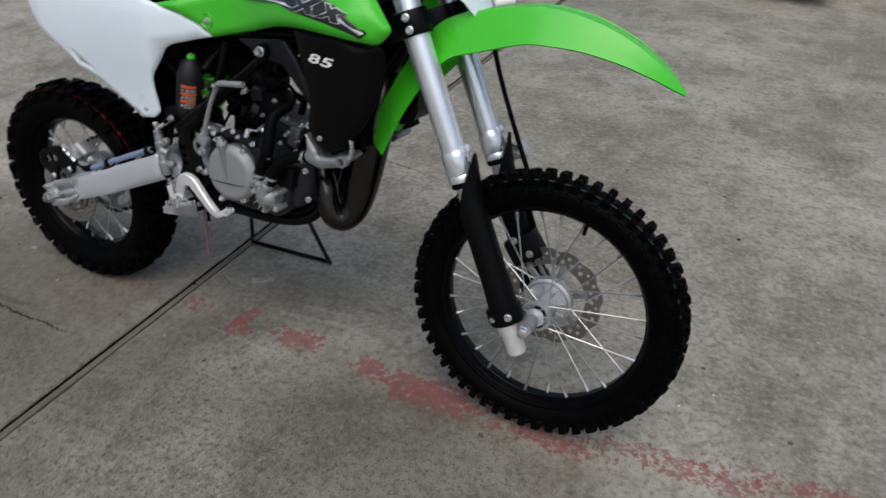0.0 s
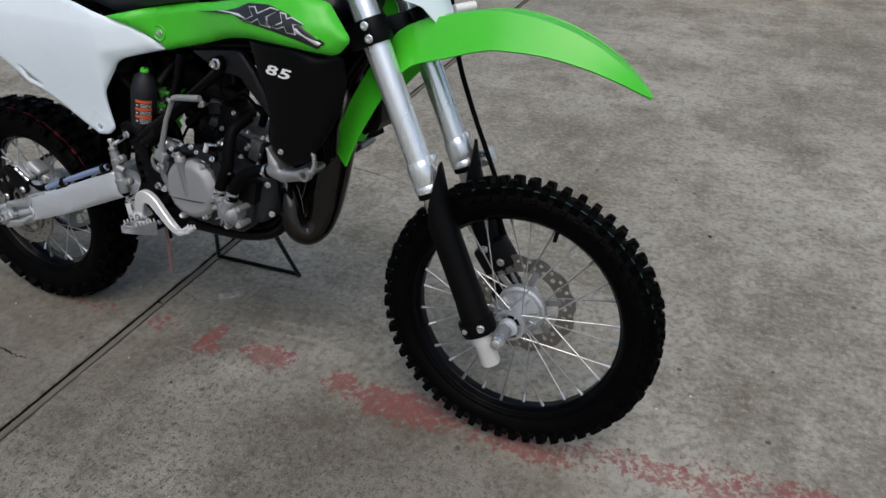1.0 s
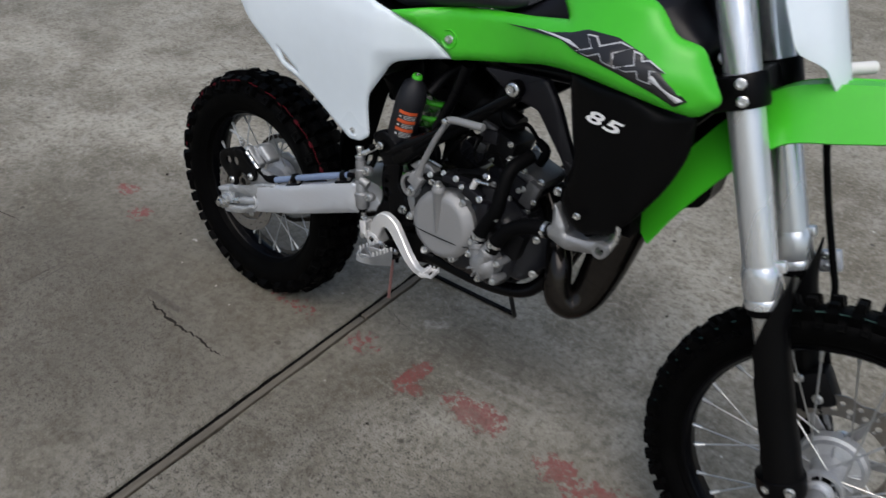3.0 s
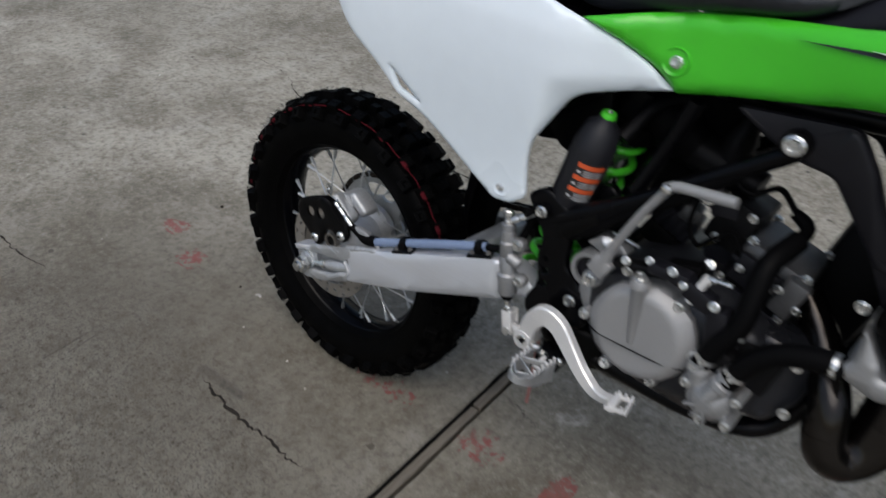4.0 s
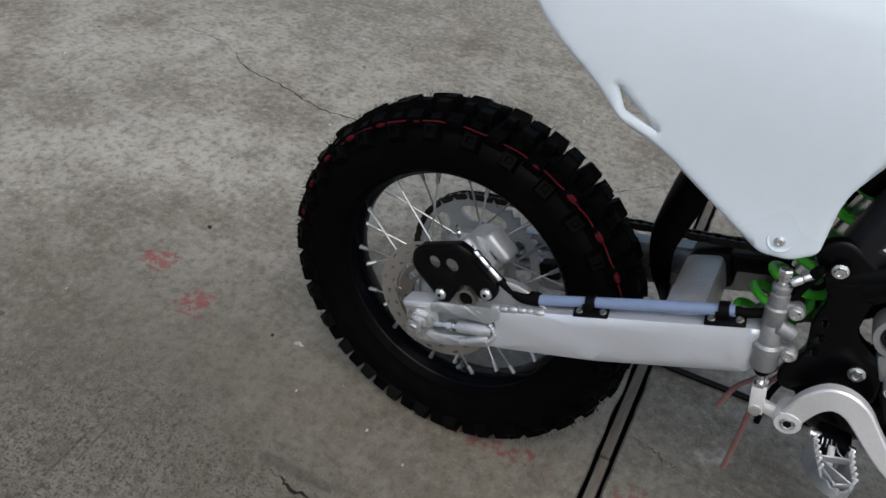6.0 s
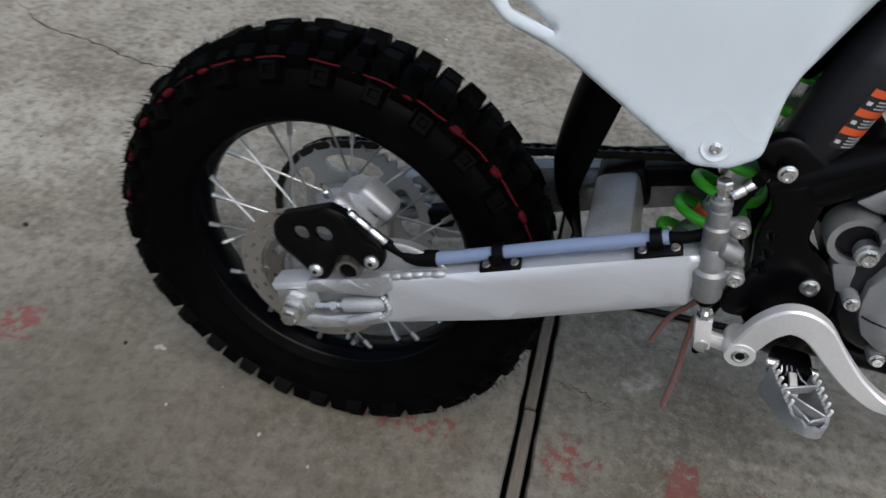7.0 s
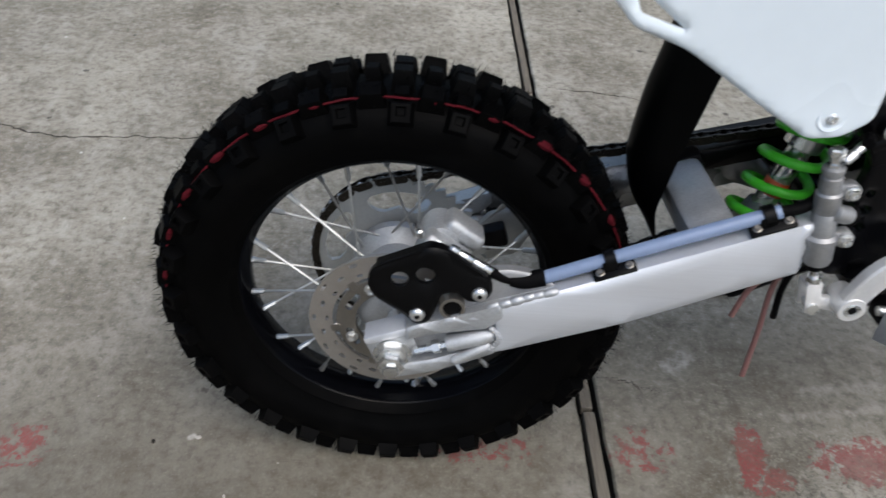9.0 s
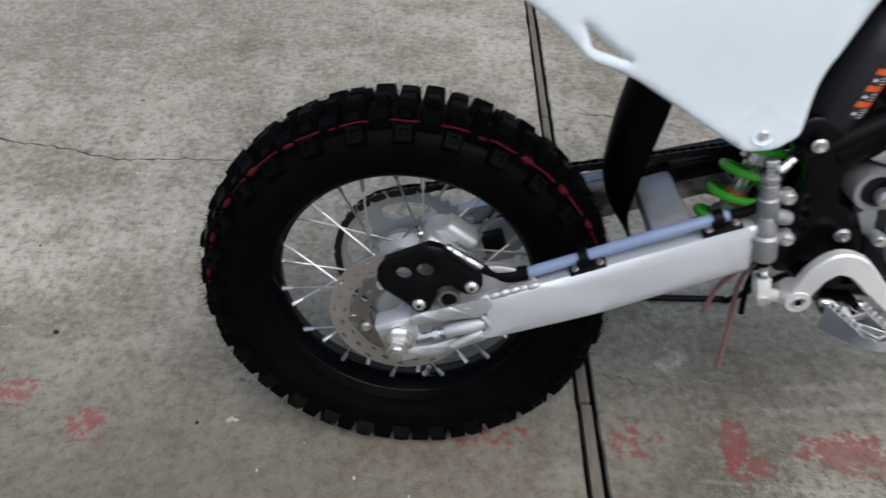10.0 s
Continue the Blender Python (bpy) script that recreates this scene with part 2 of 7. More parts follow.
def fill2d(outline, holes=(), step=0.0, insets=()):
    """Triangles that fill a 2D outline with holes, with inner points on a grid of the given step."""
    loops = [[Vector(q) for q in outline], *[[Vector(q) for q in h] for h in holes]]
    pts, edges = [], []
    for lp in loops:
        s = len(pts)
        pts += lp
        edges += [(s + i, s + (i + 1) % len(lp)) for i in range(len(lp))]
    if step:
        x0, x1 = min(q.x for q in loops[0]), max(q.x for q in loops[0])
        y0, y1 = min(q.y for q in loops[0]), max(q.y for q in loops[0])
        j = 0
        y = y0
        while y < y1:
            x = x0 + (step / 2 if j % 2 else 0)
            while x < x1:
                q = Vector((x, y))
                if inside(q, loops[0]) and not any(inside(q, h) for h in loops[1:]) and min(edge_distance(q, lp) for lp in loops) > step * 0.4:
                    pts.append(q)
                x += step
            y += step * 0.87
            j += 1
    for d in insets:
        lp = loops[0]
        area = sum(lp[i - 1].x * lp[i].y - lp[i].x * lp[i - 1].y for i in range(len(lp)))
        for i, q in enumerate(lp):
            t = (lp[(i + 1) % len(lp)] - lp[i - 1]).normalized()
            n_ = Vector((-t.y, t.x)) * (1 if area > 0 else -1)
            p = q + n_ * d
            if inside(p, lp) and min(edge_distance(p, k) for k in loops) > d * 0.8:
                pts.append(p)
    v, _, f, *_ = delaunay_2d_cdt(pts, edges, [], 0, 1e-7)
    tri = []
    for t in f:
        m = (v[t[0]] + v[t[1]] + v[t[2]]) / 3
        if inside(m, loops[0]) and not any(inside(m, h) for h in loops[1:]):
            tri.append(t)
    return v, tri, loops


def sheet(outline, surface, thick, holes=(), step=0.02, roll=0.0, roll_width=0.01, bm=None, both=False):
    """A shell in the side view: outline of (u, w); surface(u, w) gives the lateral place of its outer face, thick goes inwards (+); both: the far face mirrors the near one."""
    bm = bm or bmesh.new()
    v, tri, loops = fill2d(outline, holes, step, [roll_width * k for k in (0.2, 0.5, 1.0)] if roll else ())
    outer, inner = [], []
    for q in v:
        d = min(edge_distance(q, lp) for lp in loops) if roll else 1.0
        e = roll * (1 - d / roll_width) ** 2 if roll and d < roll_width else 0.0
        s = surface(q.x, q.y) + e
        outer.append(bm.verts.new((q.x, s, q.y)))
        inner.append(bm.verts.new((q.x, -s if both else s + thick, q.y)))
    count = {}
    for t in tri:
        bm.faces.new([outer[i] for i in t])
        bm.faces.new([inner[i] for i in reversed(t)])
        for a, b in ((t[0], t[1]), (t[1], t[2]), (t[2], t[0])):
            k = (min(a, b), max(a, b))
            count[k] = count.get(k, 0) + 1
    for (a, b), c in count.items():
        if c == 1:
            bm.faces.new((outer[a], outer[b], inner[b], inner[a]))
    loose = [w for w in bm.verts if not w.link_faces]
    bmesh.ops.delete(bm, geom=loose, context="VERTS")
    return bm


def block(centre, size, turn=(0, 0, 0), bevel=0.003, bm=None, segments=2):
    """A box with rounded edges."""
    own = bmesh.new()
    bmesh.ops.create_cube(own, size=1.0)
    bmesh.ops.scale(own, vec=size, verts=own.verts)
    if bevel:
        bmesh.ops.bevel(own, geom=own.edges[:], offset=min(bevel, min(size) * 0.45), segments=segments, profile=0.5, affect="EDGES")
    own.transform(pose(*centre, *turn))
    if bm is None:
        return own
    me = bpy.data.meshes.new("scratch")
    own.to_mesh(me)
    own.free()
    bm.from_mesh(me)
    bpy.data.meshes.remove(me)
    return bm


def circle2d(x, y, r, n=12):
    return [Vector((x + r * math.cos(2 * math.pi * k / n), y + r * math.sin(2 * math.pi * k / n))) for k in range(n)]


def between(a, b):
    """The pose that carries the z axis from a to b."""
    a, b = Vector(a), Vector(b)
    return Matrix.Translation(a) @ (b - a).to_track_quat("Z", "Y").to_matrix().to_4x4()


def turned(profile, a, b, seg=20):
    """Turns a profile of (radius, part of the way from a to b) about the line from a to b."""
    h = (Vector(b) - Vector(a)).length
    bm = revolve([(r, k * h) for r, k in profile], seg, "z")
    bm.transform(between(a, b))
    return bm


def bolt(parent, at, out=(0, -1, 0), r=0.007, flange=True, mat=None, name="bolt", turn=None):
    """A flanged hex bolt with a dimple in its head, facing out."""
    bm = bmesh.new()
    if flange:
        revolve([(0, 0), (r * 1.35, 0), (r * 1.3, r * 0.22), (r, r * 0.35), (0, r * 0.35)], 16, "z", bm=bm)
    rings = []
    for rad, h in ((r, 0), (r, r * 0.8), (r * 0.86, r), (r * 0.5, r), (r * 0.42, r * 0.75), (0.0001, r * 0.72)):
        rings.append([Vector((rad * math.cos(k * math.pi / 6), rad * math.sin(k * math.pi / 6), h)) * (1 if k % 2 == 0 or rad < r * 0.8 else 1) for k in range(12)])
    for rg in rings[:2]:
        for k in range(1, 12, 2):
            rg[k] = (rg[k - 1] + rg[(k + 1) % 12]) / 2
    ring_skin(bm, rings)
    bm.transform(between(at, Vector(at) + Vector(out)))
    if turn is not None:
        bm.transform(turn)
    return part(name, bm, mat or ZINC, parent)


# ---- the ground ----
JOINT = 0.288         # the expansion joint runs along y at this x
GAP = 0.0155          # half its width


def concrete():
    """Worn concrete: blotches, sand grain, dark stains, pits, drag marks, grime with the bike's shade in it, and what
    is left of a red painted line.
    """
    m = bpy.data.materials.new("worn_concrete")
    m.use_nodes = True
    nt = m.node_tree
    n, l = nt.nodes, nt.links
    b = n["Principled BSDF"]
    geo = n.new("ShaderNodeNewGeometry")
    pos = geo.outputs["Position"]

    def noise_node(scale, detail=4.0, rough=0.55, stretch=None, shift=None):
        x = n.new("ShaderNodeTexNoise")
        x.inputs["Scale"].default_value, x.inputs["Detail"].default_value, x.inputs["Roughness"].default_value = scale, detail, rough
        if stretch or shift:
            mp = n.new("ShaderNodeMapping")
            mp.inputs["Scale"].default_value = stretch or (1, 1, 1)
            mp.inputs["Location"].default_value = shift or (0, 0, 0)
            if stretch and len(stretch) == 3:
                mp.inputs["Rotation"].default_value = (0, 0, radians(-38)) if shift else (0, 0, 0)
            l.new(pos, mp.inputs["Vector"])
            l.new(mp.outputs["Vector"], x.inputs["Vector"])
        else:
            l.new(pos, x.inputs["Vector"])
        return x.outputs["Fac"]

    def span(v, a, z, lo=0.0, hi=1.0):
        r = n.new("ShaderNodeMapRange")
        r.inputs["From Min"].default_value, r.inputs["From Max"].default_value = a, z
        r.inputs["To Min"].default_value, r.inputs["To Max"].default_value = lo, hi
        l.new(v, r.inputs["Value"])
        return r.outputs["Result"]

    def calc(op, x, y=None, z=None):
        k = n.new("ShaderNodeMath")
        k.operation = op
        for i, q in enumerate((x, y, z)):
            if q is None:
                continue
            if isinstance(q, (int, float)):
                k.inputs[i].default_value = q
            else:
                l.new(q, k.inputs[i])
        return k.outputs[0]

    def mix(fac, a, c):
        x = n.new("ShaderNodeMix")
        x.data_type = "RGBA"
        l.new(fac, x.inputs["Factor"])
        for s, q in (("A", a), ("B", c)):
            if isinstance(q, tuple):
                x.inputs[s].default_value = (*q, 1)
            else:
                l.new(q, x.inputs[s])
        return x.outputs["Result"]

    big, mid, fine, sand = noise_node(1.1, 3), noise_node(3.0, 7, 0.60), noise_node(60, 5, 0.68), noise_node(260, 4, 0.75)
    mottle = noise_node(19, 5, 0.66, None, (3.3, 7.1, 0))
    streak = noise_node(6.0, 5, 0.6, (1.0, 0.28, 1.0))
    colour = mix(span(big, 0.38, 0.62), (0.207, 0.193, 0.157), (0.345, 0.325, 0.278))
    colour = mix(span(mid, 0.45, 0.66, 0, 0.80), colour, (0.115, 0.101, 0.074))
    colour = mix(span(streak, 0.54, 0.74, 0, 0.55), colour, (0.40, 0.385, 0.35))
    colour = mix(span(mottle, 0.48, 0.66, 0, 0.52), colour, (0.100, 0.087, 0.062))
    colour = mix(span(mottle, 0.46, 0.30, 0, 0.26), colour, (0.38, 0.365, 0.335))
    colour = mix(span(fine, 0.51, 0.63, 0, 0.54), colour, (0.070, 0.062, 0.048))
    colour = mix(span(fine, 0.47, 0.33, 0, 0.42), colour, (0.42, 0.405, 0.375))
    # dark pits, thicker in some places, and a few white specks
    patchy = noise_node(3.2, 3, 0.55, None, (1.7, 5.9, 0))
    sx = n.new("ShaderNodeSeparateXYZ")
    l.new(pos, sx.inputs[0])

    def oval(cx, cy, rx, ry):
        dx = calc("DIVIDE", calc("SUBTRACT", sx.outputs["X"], cx), rx)
        dy = calc("DIVIDE", calc("SUBTRACT", sx.outputs["Y"], cy), ry)
        return calc("ADD", calc("MULTIPLY", dx, dx), calc("MULTIPLY", dy, dy))

    # the trowelled skin has worn off in two places
    bare = span(calc("ADD", calc("MINIMUM", oval(0.80, -0.48, 0.62, 0.36), oval(-0.28, -0.45, 0.48, 0.24)), calc("MULTIPLY", calc("SUBTRACT", patchy, 0.5), 2.4)), 1.6, 0.5, 0.22, 1.0)
    pit = calc("MULTIPLY", span(sand, 0.540, 0.60), bare)
    dash = noise_node(115, 4, 0.62, (1.0, 0.72, 1.0))
    hollow = calc("MULTIPLY", span(dash, 0.575, 0.63), bare)
    pit = calc("MAXIMUM", pit, hollow)
    colour = mix(calc("MULTIPLY", span(dash, 0.42, 0.33, 0, 0.5), bare), colour, (0.43, 0.415, 0.375))
    colour = mix(calc("MULTIPLY", pit, 0.92), colour, (0.038, 0.035, 0.029))
    colour = mix(span(sand, 0.42, 0.31, 0, 0.60), colour, (0.50, 0.48, 0.45))
    cell = n.new("ShaderNodeTexVoronoi")
    cell.inputs["Scale"].default_value = 15.0
    l.new(pos, cell.inputs["Vector"])
    hue = n.new("ShaderNodeSeparateColor")
    l.new(cell.outputs["Color"], hue.inputs["Color"])
    speck = calc("MULTIPLY", calc("LESS_THAN", cell.outputs["Distance"], calc("MULTIPLY", hue.outputs["Green"], 0.062)), calc("GREATER_THAN", hue.outputs["Red"], 0.62))
    colour = mix(calc("MULTIPLY", speck, 0.75), colour, (0.62, 0.61, 0.58))
    blot = calc("MULTIPLY", calc("LESS_THAN", calc("ADD", cell.outputs["Distance"], calc("MULTIPLY", calc("SUBTRACT", fine, 0.5), 0.35)), calc("MULTIPLY", hue.outputs["Blue"], 0.10)), calc("LESS_THAN", hue.outputs["Red"], 0.25))
    colour = mix(calc("MULTIPLY", blot, 0.8), colour, (0.035, 0.032, 0.027))
    # dark gouges where something was dragged
    drag = noise_node(26, 5, 0.7, (0.25, 1.6, 1.0), (0.3, 0.1, 0))
    where = noise_node(2.4, 2, 0.5, None, (4.1, 2.2, 0))
    mark = calc("MULTIPLY", span(drag, 0.60, 0.70), span(where, 0.55, 0.68))
    colour = mix(calc("MULTIPLY", mark, 0.75), colour, (0.045, 0.041, 0.036))
    # brown grime round the bike, with the shade under it put into the colour
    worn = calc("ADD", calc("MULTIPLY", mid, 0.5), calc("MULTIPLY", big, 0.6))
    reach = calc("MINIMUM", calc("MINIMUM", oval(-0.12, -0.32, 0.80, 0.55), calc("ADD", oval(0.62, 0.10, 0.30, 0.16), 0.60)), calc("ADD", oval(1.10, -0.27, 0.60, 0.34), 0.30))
    grime_shade = span(calc("ADD", reach, calc("MULTIPLY", worn, 1.1)), 2.15, 0.60, 0.0, 0.74)
    colour = mix(grime_shade, colour, (0.068, 0.057, 0.040))

    def scrape(x0, y0, x1, y1, width, amount, tone):
        """A straight scuff between two places, broken up by the grain."""
        dx, dy = x1 - x0, y1 - y0
        k = dx * dx + dy * dy
        px, py = calc("SUBTRACT", sx.outputs["X"], x0), calc("SUBTRACT", sx.outputs["Y"], y0)
        t = calc("DIVIDE", calc("ADD", calc("MULTIPLY", px, dx), calc("MULTIPLY", py, dy)), k)
        t = calc("MINIMUM", calc("MAXIMUM", t, 0.0), 1.0)
        ox, oy = calc("SUBTRACT", px, calc("MULTIPLY", t, dx)), calc("SUBTRACT", py, calc("MULTIPLY", t, dy))
        d = calc("SQRT", calc("ADD", calc("MULTIPLY", ox, ox), calc("MULTIPLY", oy, oy)))
        d = calc("ADD", d, calc("MULTIPLY", calc("SUBTRACT", mottle, 0.5), width * 1.6))
        f = calc("MULTIPLY", span(d, width, width * 0.35), span(fine, 0.62, 0.40, 0.25, 1.0))
        return mix(calc("MULTIPLY", f, amount), colour, tone)

    PALE, DARK = (0.46, 0.45, 0.42), (0.040, 0.036, 0.029)
    for x0, y0, x1, y1, width, amount, tone in ((0.575, 0.018, 0.775, 0.041, 0.009, 0.20, PALE), (0.44, -0.112, 0.66, -0.125, 0.006, 0.14, PALE), (0.425, 0.105, 0.455, 0.125, 0.018, 0.42, PALE),
                                                (0.62, 0.062, 0.76, 0.085, 0.014, 0.18, PALE), (-0.414, -0.440, -0.419, -0.350, 0.0035, 0.9, DARK), (-0.395, -0.400, -0.402, -0.330, 0.0030, 0.8, DARK),
                                                (-0.165, -0.256, -0.055, -0.250, 0.012, 0.7, DARK), (-0.262, -0.046, -0.258, -0.044, 0.005, 0.8, PALE)):
        colour = scrape(x0, y0, x1, y1, width, amount, tone)
    # the worn red line: a band along x, thick at some places and nearly gone at others
    sep = n.new("ShaderNodeSeparateXYZ")
    l.new(pos, sep.inputs[0])
    x, y = sep.outputs["X"], sep.outputs["Y"]
    axis = calc("ADD", span(x, 0.5, 2.0, -0.052, 0.008), calc("MULTIPLY", calc("SUBTRACT", mid, 0.5), 0.05))
    off = calc("ABSOLUTE", calc("SUBTRACT", y, axis))
    band = span(off, 0.062, 0.036)

    def dab(cx, cy, rx, ry, power=1.0):
        dx = calc("DIVIDE", calc("SUBTRACT", x, cx), rx)
        dy = calc("DIVIDE", calc("SUBTRACT", y, cy), ry)
        d = calc("ADD", calc("MULTIPLY", dx, dx), calc("MULTIPLY", dy, dy))
        return calc("MULTIPLY", span(d, 1.5, 0.0), power)

    def most(values):
        v = values[0]
        for q in values[1:]:
            v = calc("MAXIMUM", v, q)
        return v

    keep = most([dab(0.507, -0.055, 0.026, 0.060, 0.85), dab(0.520, -0.085, 0.045, 0.022, 0.75), dab(0.675, -0.055, 0.085, 0.040, 0.78), dab(0.885, -0.070, 0.055, 0.040, 0.66), dab(1.05, -0.085, 0.15, 0.055, 0.80),
                 dab(1.33, -0.09, 0.16, 0.045, 0.60), dab(1.65, -0.05, 0.24, 0.040, 0.58), dab(2.0, 0.0, 0.35, 0.035, 0.6), dab(2.6, 0.03, 0.5, 0.05, 0.65),
                 dab(0.34, -0.045, 0.06, 0.035, 0.44), dab(0.12, -0.05, 0.10, 0.030, 0.33), dab(-0.610, -0.012, 0.040, 0.030, 0.60), dab(-0.475, -0.062, 0.040, 0.040, 0.52)])
    chip = calc("ADD", calc("MULTIPLY", noise_node(30, 8, 0.80), 0.62), calc("MULTIPLY", fine, 0.38))
    paint = calc("MULTIPLY", span(calc("ADD", chip, calc("MULTIPLY", keep, 0.255)), 0.600, 0.622), span(keep, 0.02, 0.2))
    colour = mix(calc("MULTIPLY", paint, calc("MULTIPLY", span(sand, 0.62, 0.42, 0.40, 0.90), span(mottle, 0.66, 0.42, 0.52, 0.97))), colour, (0.205, 0.034, 0.034))
    warm = n.new("ShaderNodeVectorMath")
    warm.operation = "MULTIPLY"
    warm.inputs[1].default_value = (0.995, 1.0, 0.974)
    l.new(colour, warm.inputs[0])
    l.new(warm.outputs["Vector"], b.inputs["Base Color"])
    l.new(span(mid, 0.3, 0.7, 0.68, 0.9), b.inputs["Roughness"])
    height = calc("SUBTRACT", calc("ADD", calc("MULTIPLY", fine, 0.6), calc("MULTIPLY", sand, 0.4)), calc("MULTIPLY", pit, 0.5))
    height = calc("SUBTRACT", height, calc("MULTIPLY", mark, 0.6))
    bp = n.new("ShaderNodeBump")
    bp.inputs["Strength"].default_value, bp.inputs["Distance"].default_value = 0.8, 0.0030
    l.new(height, bp.inputs["Height"])
    l.new(bp.outputs["Normal"], b.inputs["Normal"])
    return m


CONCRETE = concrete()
EARTH = material("dark_joint_earth", (0.0035, 0.0032, 0.003), 0.9, grain=0.4, fine=120, coarse=8, bump=0.4, specular=0.2)
FILLER = material("weathered_joint_board", (0.115, 0.102, 0.083), 0.85, grain=0.45, fine=40, coarse=6, bump=0.6, specular=0.2, stretch=(9, 0.6, 1))
CHIP = material("pale_stone_chip", (0.36, 0.34, 0.31), 0.7, grain=0.2, fine=200, coarse=30, bump=0.3)
CRACK = material("dirt_in_crack", (0.025, 0.022, 0.019), 0.95, grain=0.4, fine=150, coarse=20, bump=0.2, specular=0.1)


def slab(name, x0, x1, y0, y1, label):
    bm = bmesh.new()
    jag = random.Random(name)
    near = JOINT - GAP if abs(x1 - (JOINT - GAP)) < 1e-6 else JOINT + GAP
    ys = [y0, -3, -2, *[-1.2 + 0.025 * k for k in range(181)], 4.0, y1]
    top, low = [], []
    for yy in ys:
        d = jag.uniform(-0.0014, 0.0014) + 0.002 * noise.noise((yy * 9, near * 7, 0)) if -1.3 < yy < 3.4 else 0
        top.append((x0 if near == x0 else x1, yy, d))
    for xx, yy, d in top:
        inner = xx + d
        side = 1 if near == x0 else -1
        far = x1 if near == x0 else x0
        low.append([bm.verts.new(q) for q in ((inner, yy, -0.06), (inner, yy, -0.004), (inner + side * 0.003, yy, 0.0), (far, yy, 0.0))])
    for a, c in zip(low, low[1:]):
        for i in range(3):
            face = bm.faces.new((a[i], a[i + 1], c[i + 1], c[i]))
            face.material_index = 1 if i == 0 else 0
    ob = part(name, bm, CONCRETE)
    ob.data.materials.append(EARTH)
    return tagged(ob, label, "pavement", kind="structure")


bm = bmesh.new()
bmesh.ops.create_grid(bm, x_segments=2, y_segments=2, size=400)
bm.transform(pose(0, 0, -0.05))
tagged(part("ground", bm, EARTH), "dark packed earth under the concrete slabs", "ground", kind="structure")
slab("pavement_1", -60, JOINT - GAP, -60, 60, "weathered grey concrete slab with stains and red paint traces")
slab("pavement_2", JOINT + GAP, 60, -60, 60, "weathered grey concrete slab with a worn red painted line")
bm = bmesh.new()
ya = -3.0
cut = random.Random(5)
while ya < 6.5:
    yb = ya + cut.uniform(0.7, 1.1)
    block((JOINT + cut.uniform(-0.0008, 0.0008), (ya + yb) / 2, -0.0125), (0.0168 + cut.uniform(-0.001, 0.001), yb - ya - 0.006, 0.018), (0, 0, cut.uniform(-0.06, 0.06)), 0.0015, bm, 1)
    ya = yb
tagged(part("joint_filler", bm, FILLER), "weathered wooden filler strip in the slab joint", "joint filler", kind="structure")


def crack(pts, width, seed):
    """A fine broken crack in the slab along a few points."""
    rnd = random.Random(seed)
    line = spline([(x, y, 0) for x, y in pts], 14)
    bm = bmesh.new()
    prev = None
    for i, q in enumerate(line):
        d = (line[min(i + 1, len(line) - 1)] - line[max(i - 1, 0)]).normalized()
        s = Vector((-d.y, d.x, 0))
        q = q + s * (rnd.uniform(-0.004, 0.004) + 0.006 * noise.noise((q.x * 14, q.y * 14, seed)))
        w = width * max(0.0, 0.45 + 1.7 * abs(noise.noise((q.x * 22, q.y * 22, seed + 3.3)))) * min(1, 4 * (i + 0.3) / len(line), 4 * (len(line) - i - 0.7) / len(line))
        cur = (bm.verts.new(q + s * w + Vector((0, 0, 0.0006))), bm.verts.new(q - s * w + Vector((0, 0, 0.0006))))
        if prev:
            bm.faces.new((prev[0], prev[1], cur[1], cur[0]))
        prev = cur
    tagged(part("crack", bm, CRACK), "fine dark crack across the concrete slab", "crack", "cracks in the slab", "structure")


crack([(-1.6, 0.80), (-1.157, 0.775), (-0.99, 0.70), (-0.83, 0.665), (-0.69, 0.633), (-0.568, 0.640), (-0.431, 0.647), (-0.16, 0.655), (-0.045, 0.645), (0.10, 0.75), (0.272, 0.93)], 0.0022, 1)
crack([(0.304, 0.933), (0.42, 0.920), (0.54, 0.90), (0.65, 0.871)], 0.0017, 2)
crack([(-1.3, -0.30), (-0.944, -0.316), (-0.87, -0.314), (-0.779, -0.316), (-0.664, -0.303)], 0.0022, 3)
crack([(-0.15, -0.268), (-0.09, -0.279), (0.006, -0.285), (0.085, -0.283), (0.16, -0.285)], 0.0035, 4)
crack([(0.312, 0.077), (0.35, 0.075), (0.377, 0.059), (0.418, 0.050)], 0.0010, 5)


def pebble(x, y, size, mat, label):
    """A small stone or crumb lying on the slab."""
    rnd = random.Random(x * 91 + y)
    bm = bmesh.new()
    bmesh.ops.create_icosphere(bm, subdivisions=2, radius=size)
    for v in bm.verts:
        v.co *= 1 + 0.35 * noise.noise(v.co * (1.3 / size) + Vector((x, y, 0)) * 40)
    bmesh.ops.scale(bm, vec=(1.3, 0.9, 0.55), verts=bm.verts)
    low = min(v.co.z for v in bm.verts)
    bm.transform(pose(x, y, -low - 0.0003, 0, 0, rnd.uniform(0, 180)))
    tagged(part("pebble", bm, mat), label, "pebble", "crumbs on the slab")


for x, y, size in ((-0.594, 0.112, 0.0045), (-0.308, -0.054, 0.0028), (0.86, 0.52, 0.003), (1.62, 0.93, 0.005), (-0.72, 0.33, 0.0025), (0.52, -0.22, 0.003)):
    pebble(x, y, size, CRACK, "small dark crumb of dirt on the concrete")
for x, y, size in ((-0.251, -0.046, 0.0030), (-0.20, -0.13, 0.002), (-0.06, -0.135, 0.0025), (0.37, -0.19, 0.002), (0.02, -0.16, 0.002)):
    pebble(x, y, size, CHIP, "small pale chip of stone on the concrete")


